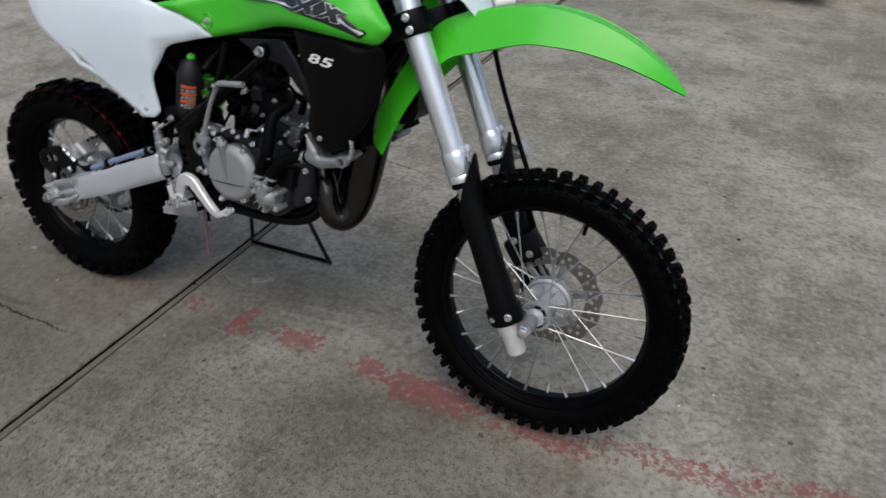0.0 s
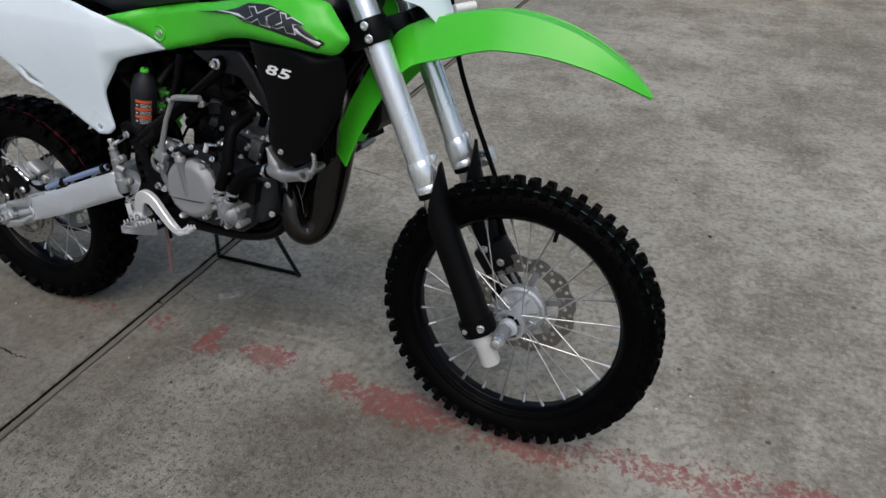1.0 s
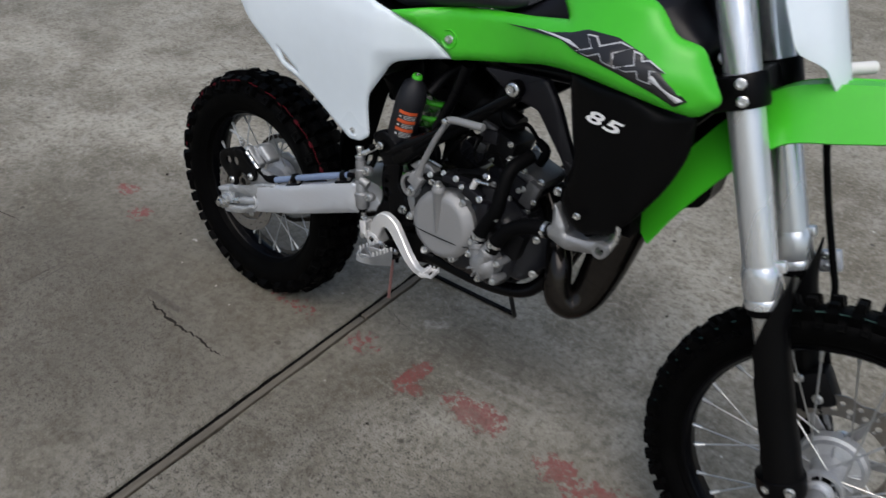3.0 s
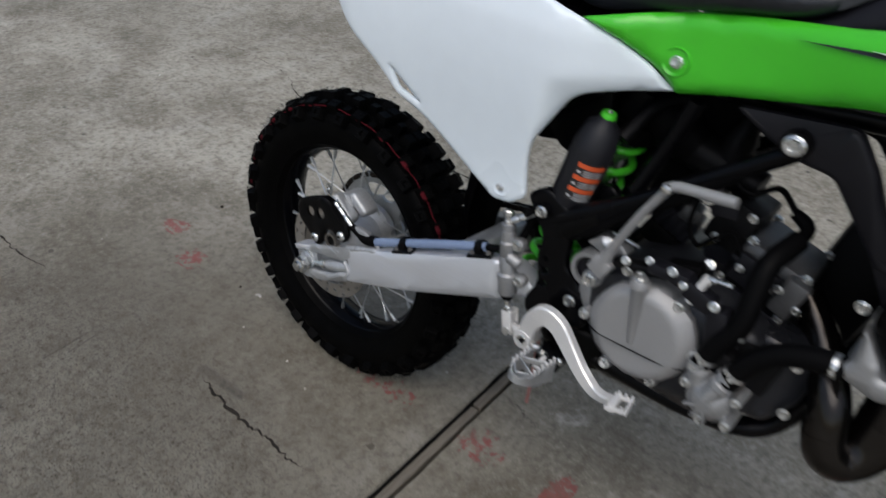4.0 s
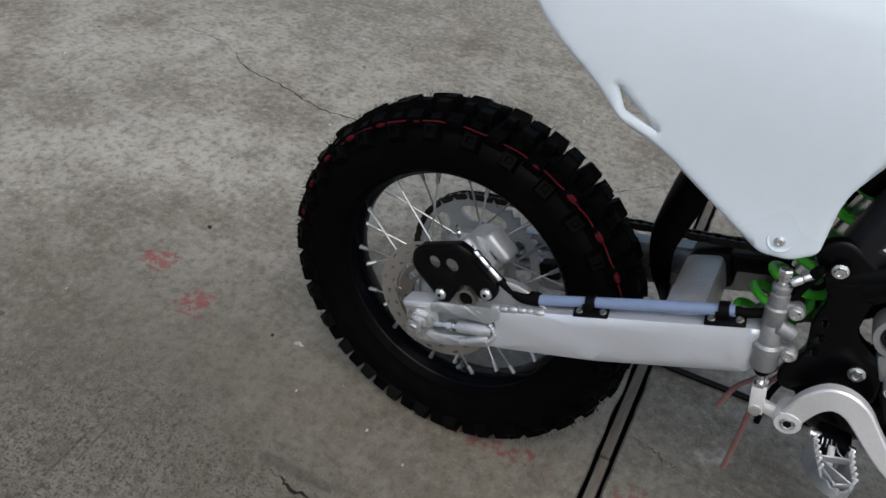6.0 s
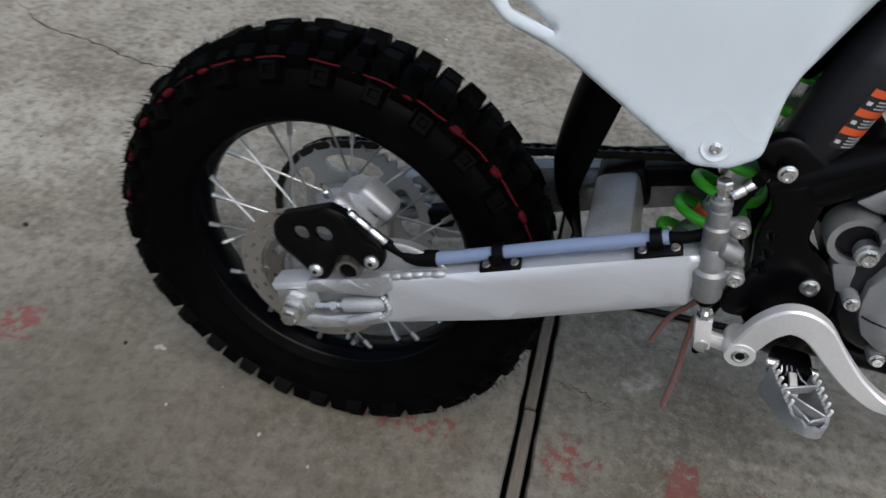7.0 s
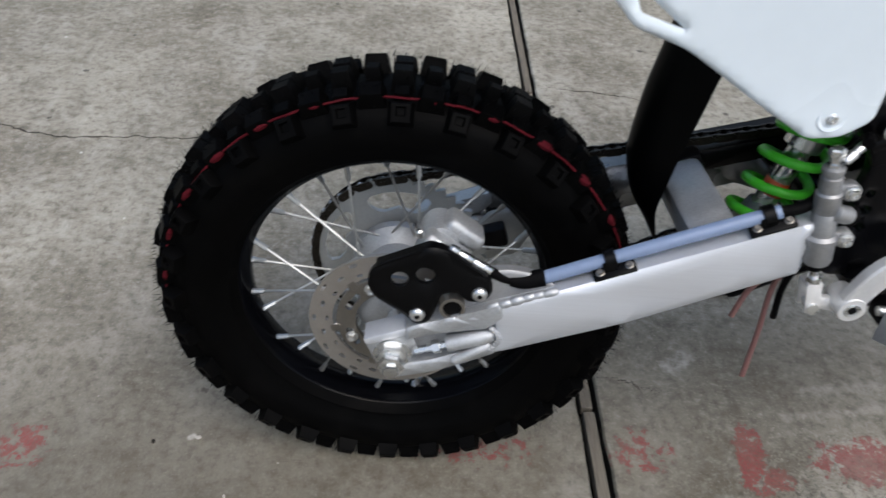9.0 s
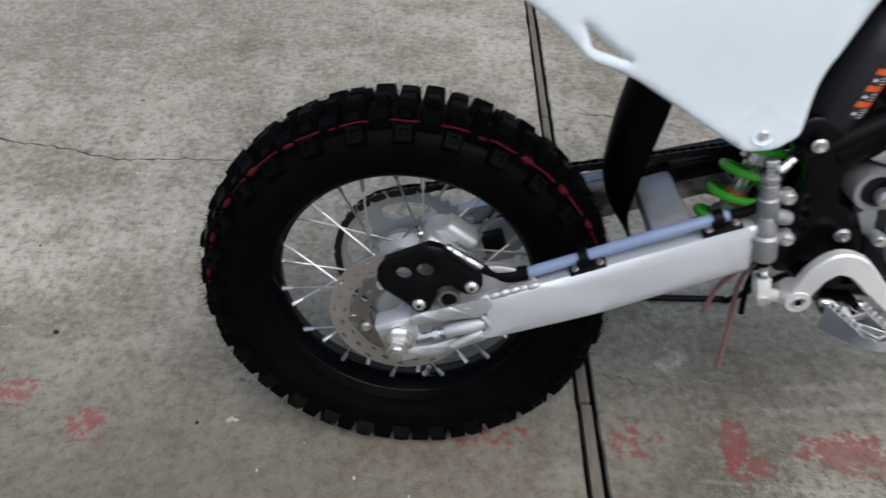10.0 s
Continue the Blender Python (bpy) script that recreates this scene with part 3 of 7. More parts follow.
# ---- the dirt bike: u forward, v to its left, w up, from the rear tyre's foot ----
BIKE_AT, BIKE_LEAN, BIKE_YAW = (0.0, -0.037, 0.0), 8.4, -1.5
bike = tagged(new("dirt_bike"), "lime green and white motocross bike leaning on a wire stand", "motorcycle")
bike.matrix_world = pose(*BIKE_AT, 0, 0, BIKE_YAW) @ pose(0, 0, 0, -BIKE_LEAN, 0, 0)
REAR = Vector((0.0035, 0, 0.2625))
FRONT = Vector((1.2795, 0, 0.2915))
RAKE = 25.0
WHEEL_TILT = 2.2


def knob(bm, at, out, along, size, taper=0.82, pocket=False):
    """One tread block: base centre, outward and rolling directions, size (across, along, high); pocket: a hollow in its top."""
    out, along = out.normalized(), along.normalized()
    across = out.cross(along).normalized()
    a, b, h = size[0] / 2, size[1] / 2, size[2]
    levels = [(-0.004, 1.10, 0), (h * 0.88, taper + 0.05, 0), (h, taper - 0.05, 0)]
    if pocket:
        levels += [(h, taper * 0.50, -0.12), (h - 0.0034, taper * 0.40, -0.12)]
    vs = []
    for z, k, slide in levels:
        vs.append([bm.verts.new(at + out * z + across * (sx * a * k + slide * a) + along * (sy * b * k)) for sx, sy in ((-1, -1), (1, -1), (1, 1), (-1, 1))])
    for p, q in zip(vs, vs[1:]):
        for i in range(4):
            j = (i + 1) % 4
            bm.faces.new((p[i], p[j], q[j], q[i]))
    bm.faces.new(vs[-1])


def tyre(centre, rim_r, crown_r, half, rows, whisker_rows, seed):
    """A knobbly tyre: carcass with a bead, and rows of blocks (lateral place, count, phase, size, lean outward)."""
    rnd = random.Random(seed)
    h = crown_r - rim_r
    half_profile = [(rim_r - 0.002, half * 0.50), (rim_r + 0.003, half * 0.62), (rim_r + 0.006, half * 0.72), (rim_r + 0.010, half * 0.73), (rim_r + h * 0.28, half * 0.9), (rim_r + h * 0.5, half),
                    (rim_r + h * 0.72, half * 0.97), (rim_r + h * 0.88, half * 0.80), (rim_r + h * 0.97, half * 0.45), (crown_r, 0)]
    prof = [(r, -y) for r, y in half_profile] + [(r, y) for r, y in reversed(half_profile[:-1])]
    bm = revolve(prof, 96, "y", centre, closed=True)
    for lateral, count, phase, size, tilt, base_r in rows:
        for k in range(count):
            a = 2 * math.pi * (k + phase) / count
            radial = Vector((math.cos(a), 0, math.sin(a)))
            along = Vector((-math.sin(a), 0, math.cos(a)))
            out = radial * math.cos(radians(tilt)) + Vector((0, math.copysign(math.sin(radians(abs(tilt))), lateral) if tilt else 0, 0))
            s = (size[0] * rnd.uniform(0.95, 1.05), size[1] * rnd.uniform(0.95, 1.05), size[2] * rnd.uniform(0.96, 1.04))
            knob(bm, centre + radial * base_r + Vector((0, lateral, 0)), out, along, s, 0.82, tilt > 50)
    # moulding whiskers
    for lateral, count, base_r, length in whisker_rows:
        for k in range(count):
            a = 2 * math.pi * (k + rnd.random() * 0.8) / count
            radial = Vector((math.cos(a), 0, math.sin(a)))
            d = (radial * rnd.uniform(0.4, 1) + Vector((rnd.uniform(-.4, .4), math.copysign(rnd.uniform(0.2, 1), lateral), rnd.uniform(-.4, .4)))).normalized()
            p = centre + radial * base_r + Vector((0, lateral, 0))
            e = d.orthogonal().normalized() * 0.0006
            f = d.cross(e)
            v = [bm.verts.new(p + e), bm.verts.new(p - e * 0.5 + f), bm.verts.new(p - e * 0.5 - f), bm.verts.new(p + d * length * rnd.uniform(0.4, 1))]
            for t in ((0, 1, 3), (1, 2, 3), (2, 0, 3)):
                bm.faces.new([v[i] for i in t])
    return bm


def stripe(centre, r, lateral, width, wave=0):
    """A thin coloured moulding line round a tyre."""
    bm = bmesh.new()
    n = 180
    rings = []
    first, last = radians(14), radians(186)
    for k in range(n):
        a = first + (last - first) * k / (n - 1)
        rad = Vector((math.cos(a), 0, math.sin(a)))
        off = lateral + 0.0012 * math.sin(k * 0.7)
        c = centre + rad * r + Vector((0, off, 0))
        rings.append([c + Vector((0, -width, 0)), c + rad * 0.0016, c + Vector((0, width, 0)), c - rad * 0.001])
    ring_skin(bm, rings)
    # a swelling of the same colour at the foot of each knob
    for k in range(wave):
        a = 2 * math.pi * (k + 0.5) / wave
        if not first < (a if a < 4.5 else a - 2 * math.pi) < last:
            continue
        rad, along = Vector((math.cos(a), 0, math.sin(a))), Vector((-math.sin(a), 0, math.cos(a)))
        size = 0.55 + 0.45 * abs(math.sin(k * 2.7))
        c = centre + rad * (r + 0.0005) + Vector((0, lateral - 0.0006, 0))
        rows = []
        for t, s in ((-1.0, 0.15), (-0.7, 0.75), (0, 1.0), (0.7, 0.75), (1.0, 0.15)):
            rows.append([c + along * (t * 0.0105 * size) + s * size * (rad * (0.0045 * math.cos(q)) + Vector((0, 0.0045 * math.sin(q), 0))) for q in (2 * math.pi * i / 8 for i in range(8))])
        ring_skin(bm, rows)
    return bm


def rim(centre, r, half):
    prof = [(r + 0.008, half), (r + 0.008, half + 0.0025), (r - 0.002, half + 0.0025), (r - 0.005, half - 0.001), (r - 0.007, half * 0.62), (r - 0.0105, half * 0.45), (r - 0.0112, 0)]
    full = prof + [(q, -y) for q, y in reversed(prof[:-1])]
    back = [(r + 0.004, -half + 0.003), (r - 0.006, -half * 0.4), (r - 0.006, half * 0.4), (r + 0.004, half - 0.003)]
    return revolve(full + back, 96, "y", centre, closed=True)


def spokes(wheel, centre, hub_r, hub_half, rim_r, count, m=None, cross=38, flip=0):
    """Laced spokes with their nipples, each a part of the wheel."""
    for k in range(count):
        side = -1 if k % 2 == 0 else 1
        lead = 1 if (k // 2) % 2 == 0 else -1
        a = 2 * math.pi * (k + 0.5 + flip) / count
        b = a + lead * radians(cross)
        inner = centre + Vector((hub_r * math.cos(b), side * hub_half, hub_r * math.sin(b)))
        outer = centre + Vector((rim_r * math.cos(a), side * 0.006, rim_r * math.sin(a)))
        d = (outer - inner).normalized()
        bm = tube([inner, outer], 0.0015, 6, 0)
        start = outer - d * 0.017
        ring = revolve([(0.0024, 0), (0.0030, 0.001), (0.0030, 0.012), (0.0036, 0.013), (0.0036, 0.0175)], 6, "z")
        ring.transform(between(start, outer))
        me = bpy.data.meshes.new("scratch")
        ring.to_mesh(me)
        ring.free()
        bm.from_mesh(me)
        bpy.data.meshes.remove(me)
        if m is not None:
            bm.transform(m)
        part("spoke", bm, SPOKE, wheel)


def disc_plate(centre, lateral, r_out, r_in, thick, wave, holes, wave_depth=0.004):
    """A wave brake disc with drilled holes on a spidered carrier."""
    outline = []
    for k in range(180):
        a = 2 * math.pi * k / 180
        outline.append(Vector((centre.x + (r_out - wave_depth * (0.5 + 0.5 * math.cos(a * wave)) ** 2) * math.cos(a), centre.z + (r_out - wave_depth * (0.5 + 0.5 * math.cos(a * wave)) ** 2) * math.sin(a))))
    hs = [circle2d(centre.x, centre.z, r_in, 48)]
    for rr, n, ph, s in holes:
        for k in range(n):
            a = 2 * math.pi * (k + ph) / n
            hs.append(circle2d(centre.x + rr * math.cos(a), centre.z + rr * math.sin(a), s, 8))
    return sheet(outline, lambda u, w: lateral, thick, hs, 0)


# rear wheel
rear_wheel = new("rear_wheel")
rear_wheel.parent = bike
R14 = 0.178
part("tyre", tyre(REAR, R14, 0.2525, 0.0495,
     [(-0.0105, 28, 0.0, (0.020, 0.0215, 0.0175), 0, 0.2525), (0.0105, 28, 0.0, (0.020, 0.0215, 0.0175), 0, 0.2525), (0.0, 28, 0.5, (0.016, 0.015, 0.0155), 0, 0.2525),
      (-0.0305, 28, 0.5, (0.021, 0.0255, 0.0180), 23, 0.2440), (0.0310, 28, 0.5, (0.021, 0.0255, 0.0185), 24, 0.2465),
      (-0.0295, 28, 0.0, (0.014, 0.0165, 0.0150), 21, 0.2445), (0.0300, 28, 0.0, (0.014, 0.0165, 0.0150), 22, 0.2465),
      (-0.0450, 28, 0.0, (0.022, 0.0225, 0.0120), 61, 0.2390), (0.0455, 28, 0.0, (0.022, 0.0225, 0.0125), 60, 0.2415)],
     [(-0.048, 190, 0.246, 0.010), (-0.036, 200, 0.262, 0.011), (-0.028, 160, 0.2650, 0.011), (0.0, 280, 0.2695, 0.011), (0.03, 160, 0.264, 0.011)], 3), RUBBER, rear_wheel, "black knobbly off-road tyre")
part("tyre_line", stripe(REAR + Vector((0.003, 0, 0)), 0.2528, -0.0412, 0.0006, 28), RED, rear_wheel, "thin red moulding line on the tread")
part("rim", rim(REAR, R14, 0.0225), RIM, rear_wheel, "glossy black rim")
part("hub", revolve([(0.012, -0.056), (0.030, -0.055), (0.036, -0.050), (0.041, -0.044), (0.041, -0.038), (0.035, -0.034), (0.0335, -0.015), (0.0335, 0.014), (0.037, 0.030), (0.046, 0.036), (0.054, 0.040), (0.055, 0.050), (0.032, 0.055), (0.012, 0.056)], 48, "y", REAR), WELD, rear_wheel, "cast aluminium hub")
spokes(rear_wheel, REAR, 0.040, 0.040, R14 - 0.010, 28)


def slotted_disc(centre, lateral, r_out, r_in, thick, slots, teeth=0):
    """A flat brake ring with short curved slots (radius, count, phase, half length in radians, half width)."""
    outline = circle2d(centre.x, centre.z, r_out, 96)
    hs = [circle2d(centre.x, centre.z, r_in, 64)]
    for r, n, ph, length, width in slots:
        for k in range(n):
            a = 2 * math.pi * (k + ph) / n
            ring = [(r + width * math.cos(q), a + (length if math.sin(q) > 0 else -length) + width / r * math.sin(q)) for q in (math.pi * i / 4 + 0.01 for i in range(8))]
            hs.append([Vector((centre.x + rr * math.cos(t), centre.z + rr * math.sin(t))) for rr, t in ring])
    return sheet(outline, lambda u, w: lateral, thick, hs, 0)


part("brake_disc", slotted_disc(REAR, -0.066, 0.0905, 0.0655, 0.004, [(0.0852, 12, 0.0, 0.030, 0.0024), (0.0780, 12, 0.5, 0.026, 0.0026), (0.0712, 12, 0.0, 0.020, 0.0022)]), DISC, rear_wheel, "slotted steel rear brake disc")
disc_carrier = part("disc_carrier", slotted_disc(REAR, -0.0655, 0.0610, 0.0400, 0.005, [(0.0500, 6, 0.5, 0.16, 0.0050)]), STEEL, rear_wheel, "dull steel disc carrier")
for k in range(6):
    a = 2 * math.pi * (k + 0.2) / 6
    part("tab", block((REAR.x + 0.0632 * math.cos(a), -0.0638, REAR.z + 0.0632 * math.sin(a)), (0.012, 0.0045, 0.011), (0, -math.degrees(a), 0), 0.0010, None, 1), STEEL, disc_carrier)
for k in range(4):
    a = 2 * math.pi * (k + 0.32) / 4
    bolt(disc_carrier, (REAR.x + 0.0500 * math.cos(a), -0.0660, REAR.z + 0.0500 * math.sin(a)), (0, -1, 0), 0.0052)


def sprocket(centre, lateral, teeth=46, r=0.104):
    """A chain wheel with five wide windows whose inner edge waves."""
    outline = []
    for k in range(teeth * 4):
        a = 2 * math.pi * k / (teeth * 4)
        rr = r + (0.0045, 0.0015, -0.0035, 0.0015)[k % 4]
        outline.append(Vector((centre.x + rr * math.cos(a), centre.z + rr * math.sin(a))))
    hs = []
    for k in range(5):
        a0 = 2 * math.pi * (k + 0.27) / 5
        hs.append([Vector((centre.x + q * math.cos(a0 + t), centre.z + q * math.sin(a0 + t))) for q, t in
                   [(0.084, -0.47), (0.0885, -0.40), (0.090, -0.2), (0.090, 0), (0.090, 0.2), (0.0885, 0.40), (0.084, 0.47), (0.074, 0.46), (0.066, 0.36), (0.0635, 0.25), (0.0655, 0.12), (0.0680, 0), (0.0655, -0.12), (0.0635, -0.25), (0.066, -0.36), (0.074, -0.46)]])
    hs.append(circle2d(centre.x, centre.z, 0.03, 24))
    return sheet(outline, lambda u, w: lateral, 0.006, hs, 0)


part("sprocket", sprocket(REAR, 0.058), SPROCKET, rear_wheel, "grey alloy sprocket")
part("rim_lock", turned([(0.004, 0), (0.004, 0.6), (0.007, 0.6), (0.007, 1.0)], REAR + Vector((0.035, 0, -R14 + 0.028)), REAR + Vector((0.030, 0, -R14 + 0.004)), 6), ZINC, rear_wheel, "zinc rim lock nut")

# the wheel stands a little straighter than the frame
rear_wheel.matrix_basis = Matrix.Translation(REAR) @ pose(0, 0, 0, WHEEL_TILT, 0, 0) @ Matrix.Translation(-REAR)

# front wheel
front_wheel = new("front_wheel")
front_wheel.parent = bike
R17 = 0.216
part("tyre", tyre(FRONT, R17, 0.2710, 0.037,
      [(0.0, 28, 0.0, (0.017, 0.016, 0.0150), 0, 0.2710), (-0.0130, 28, 0.5, (0.013, 0.016, 0.0150), 6, 0.2705), (0.0130, 28, 0.5, (0.013, 0.016, 0.0150), 6, 0.2705),
       (-0.0258, 56, 0.0, (0.014, 0.0165, 0.0145), 26, 0.266), (0.0258, 56, 0.0, (0.014, 0.0165, 0.0145), 26, 0.266),
       (-0.0352, 56, 0.5, (0.010, 0.012, 0.007), 62, 0.256), (0.0352, 56, 0.5, (0.010, 0.012, 0.007), 62, 0.256)],
      [(-0.036, 140, 0.262, 0.007), (-0.026, 160, 0.277, 0.007), (0.0, 240, 0.2835, 0.008), (0.03, 120, 0.276, 0.007)], 4), RUBBER, front_wheel, "black knobbly off-road tyre")
part("tyre_line", stripe(FRONT, 0.2705, -0.0190, 0.0006), TEAL, front_wheel, "thin teal moulding line on the tread")
part("rim", rim(FRONT, R17, 0.0195), RIM, front_wheel, "glossy black rim")
front_hub = part("hub", revolve([(0.010, -0.038), (0.0245, -0.038), (0.0255, -0.050), (0.0305, -0.050), (0.0315, -0.047), (0.0315, -0.041), (0.023, -0.033), (0.022, -0.008), (0.028, 0.006), (0.044, 0.011), (0.046, 0.019), (0.051, 0.022), (0.0515, 0.038), (0.03, 0.044), (0.010, 0.046)], 48, "y", FRONT), WELD, front_wheel, "cast aluminium hub")
part("hub_seal", revolve([(0.010, -0.049), (0.0165, -0.049), (0.0175, -0.046), (0.0175, -0.036)], 28, "y", FRONT), DARKCAST, front_hub)
for k in range(7):
    a = 2 * math.pi * (k + 0.2) / 7
    part("hub_rib", block((FRONT.x + 0.0212 * math.cos(a), -0.0430, FRONT.z + 0.0212 * math.sin(a)), (0.0085, 0.011, 0.0028), (0, -math.degrees(a), 0), 0.0006, None, 1), WELD, front_hub)
for k in range(9):
    a = 2 * math.pi * (k + 0.5) / 9
    part("hub_rib", block((FRONT.x + 0.033 * math.cos(a), 0.0075, FRONT.z + 0.033 * math.sin(a)), (0.020, 0.010, 0.0030), (0, -math.degrees(a), 0), 0.0008, None, 1), WELD, front_hub)
spokes(front_wheel, FRONT, 0.029, 0.037, R17 - 0.010, 28, None, 42, 0.3)
part("brake_disc", disc_plate(FRONT, 0.050, 0.108, 0.072, 0.004, 12, [(0.0955, 24, 0, 0.0042), (0.0845, 24, 0.5, 0.0052), (0.0762, 12, 0.25, 0.003)], 0.006), STEEL, front_wheel, "wavy drilled front brake disc")


def carrier(wheel, centre, lateral, r0, r1, count):
    """The star that carries a brake disc: one arm after another."""
    for k in range(count):
        a = 2 * math.pi * (k + 0.3) / count
        m = (r0 + r1) / 2
        p = (centre.x + m * math.cos(a), lateral, centre.z + m * math.sin(a))
        part("disc_arm", block(p, (r1 - r0, 0.005, 0.014), (0, -math.degrees(a), 0), 0.0012, None, 1), CAST, wheel)


carrier(front_wheel, FRONT, 0.052, 0.036, 0.078, 6)
part("valve", tube([FRONT + Vector((0.055, 0, R17 - 0.042)), FRONT + Vector((0.059, 0, R17 - 0.015))], 0.0042, 8, 0), BLACK, front_wheel, "black tyre valve cap")


# ---- front end ----
SLOPE = Vector((-math.sin(radians(RAKE)), 0, math.cos(radians(RAKE))))
AHEAD = Vector((math.cos(radians(RAKE)), 0, math.sin(radians(RAKE))))


def on_fork(side, s, ahead=0.0, out=0.0):
    """A place on a fork leg: s metres up from the axle's height along the leg."""
    return FRONT - AHEAD * 0.043 + SLOPE * s + AHEAD * ahead + Vector((0, side * (0.0855 + out), 0))


def fork_leg(side):
    leg = new("fork_leg")
    leg.parent = bike
    leg["label"] = "inverted fork leg with silver upper tube"
    p = lambda s: on_fork(side, s)
    part("upper_tube", turned([(0.0225, 0), (0.0230, 0.04), (0.0236, 0.5), (0.0236, 0.97), (0.020, 1.0)], p(0.350), p(0.80), 40), FORK, leg, "brushed silver upper fork tube")
    part("collar", turned([(0.021, 0), (0.0254, 0.0), (0.0260, 0.04), (0.0260, 0.20), (0.0252, 0.225), (0.0260, 0.25), (0.0264, 0.78), (0.0260, 0.86), (0.0250, 0.93), (0.0239, 1.0)], p(0.303), p(0.362), 40), FORK, leg, "silver fork tube collar")
    part("dust_seal", turned([(0.0185, 0), (0.0232, 0), (0.0240, 0.3), (0.0240, 1.0), (0.022, 1.0)], p(0.292), p(0.303), 24), HOSE, leg)
    part("collar_lug", block(on_fork(side, 0.359, 0.026), (0.014, 0.016, 0.016), (0, -RAKE, 0), 0.003), FORK, leg)
    part("inner_tube", turned([(0.018, 0), (0.018, 1)], p(0.0), p(0.31), 24), ZINC, leg, "chromed inner fork tube")
    # guard: a half shell round the leg with a pointed top
    bm = bmesh.new()
    rows = []
    n_s, n_a = 26, 14
    for i in range(n_s + 1):
        row = []
        for j in range(n_a + 1):
            a = radians(-165 + 285 * j / n_a) * (1 if side < 0 else -1)
            away = abs(j / n_a - 0.60)
            f = i / n_s
            s = 0.022 + (0.332 - 0.300 * away ** 1.1) * f
            flare = 0.016 * max(0.0, f * 4 - 3) ** 1.5 * max(0.0, 1 - away * 4)
            wide = 0.0305 + 0.002 * math.sin(math.pi * min(1, i / 8)) + (0.0015 if i < 3 else 0)
            row.append(on_fork(side, s, flare) + wide * (AHEAD * math.cos(a) * 0.95 + Vector((0, -math.sin(a), 0))))
        rows.append(row)
    vs = [[bm.verts.new(q) for q in r] for r in rows]
    for a, b in zip(vs, vs[1:]):
        for j in range(n_a):
            bm.faces.new((a[j], a[j + 1], b[j + 1], b[j]))
    bmesh.ops.recalc_face_normals(bm, faces=bm.faces)
    bmesh.ops.solidify(bm, geom=bm.faces[:], thickness=0.003)
    guard = part("fork_guard", bm, BLACK, leg, "black plastic fork guard")
    c = on_fork(side, 0.030)
    part("guard_clamp", turned([(0.024, 0), (0.033, 0.05), (0.035, 0.3), (0.035, 0.9), (0.030, 1.0)], on_fork(side, 0.012), on_fork(side, 0.046), 28), BLACK, leg)
    # axle lug
    bm = turned([(0.012, 0), (0.017, 0.03), (0.0195, 0.10), (0.0195, 0.62), (0.023, 0.75), (0.023, 1.0)], on_fork(side, -0.058), on_fork(side, 0.014), 28)
    part("axle_lug", bm, PAINTED, leg, "silver cast axle lug")
    part("axle_boss", turned([(0.0125, 0), (0.0148, 0.1), (0.0148, 0.9), (0.0135, 1)], FRONT + Vector((-0.002, side * 0.066, 0)), FRONT + Vector((-0.002, side * 0.100, 0)), 24), CAST, leg)
    for d in (-0.016, 0.014):
        bolt(leg, on_fork(side, 0.031, d + 0.004, 0.029), (0.25 * (1 if d > 0 else -1), side, 0.05), 0.0062)
    return leg


for side in (-1, 1):
    fork_leg(side)
axle = part("front_axle", turned([(0.006, 0), (0.0105, 0.01), (0.0105, 0.10), (0.0085, 0.11), (0.0085, 0.96), (0.0125, 0.96), (0.0125, 1)], FRONT + Vector((0, -0.128, 0)), FRONT + Vector((0, 0.112, 0)), 20), ZINC, bike, "zinc plated front axle")
part("nut", turned([(0.008, 0), (0.0130, 0), (0.0130, 0.8), (0.011, 1), (0.008, 1)], FRONT + Vector((0, -0.106, 0)), FRONT + Vector((0, -0.120, 0)), 6), ZINC, axle, smooth=False)
part("spacer", turned([(0.0105, 0), (0.014, 0), (0.014, 0.7), (0.019, 0.72), (0.019, 1), (0.0105, 1)], FRONT + Vector((0, -0.066, 0)), FRONT + Vector((0, -0.051, 0)), 24), ALLOY, axle)

# lower and upper clamps
def triple_clamp(s, name, height, mat):
    clamp = new(name)
    clamp.parent = bike
    for side in (-1, 1):
        part("clamp_ring", turned([(0.0228, 0), (0.030, 0), (0.0315, 0.1), (0.0315, 0.9), (0.030, 1), (0.0228, 1)], on_fork(side, s), on_fork(side, s + height), 28), mat, clamp)
        part("pinch_lug", block(on_fork(side, s + height / 2, -0.012, 0.022), (0.05, 0.020, height * 0.98), (0, -RAKE, 0), 0.004), mat, clamp)
        for k in (0.25, 0.75):
            bolt(clamp, on_fork(side, s + height * k, 0.006, 0.032), (0.15, side, 0.1), 0.0056)
    part("bridge", block(on_fork(0, s + height / 2, -0.022), (0.062, 0.155, height * 0.9), (0, -RAKE, 0), 0.008), mat, clamp)
    return clamp


triple_clamp(0.575, "lower_clamp", 0.044, BLACK)
triple_clamp(0.745, "upper_clamp", 0.032, PAINTED)
part("steering_head", turned([(0.026, 0), (0.028, 0.05), (0.028, 0.95), (0.026, 1)], on_fork(0, 0.605, -0.045), on_fork(0, 0.745, -0.045), 24), FRAME, bike)


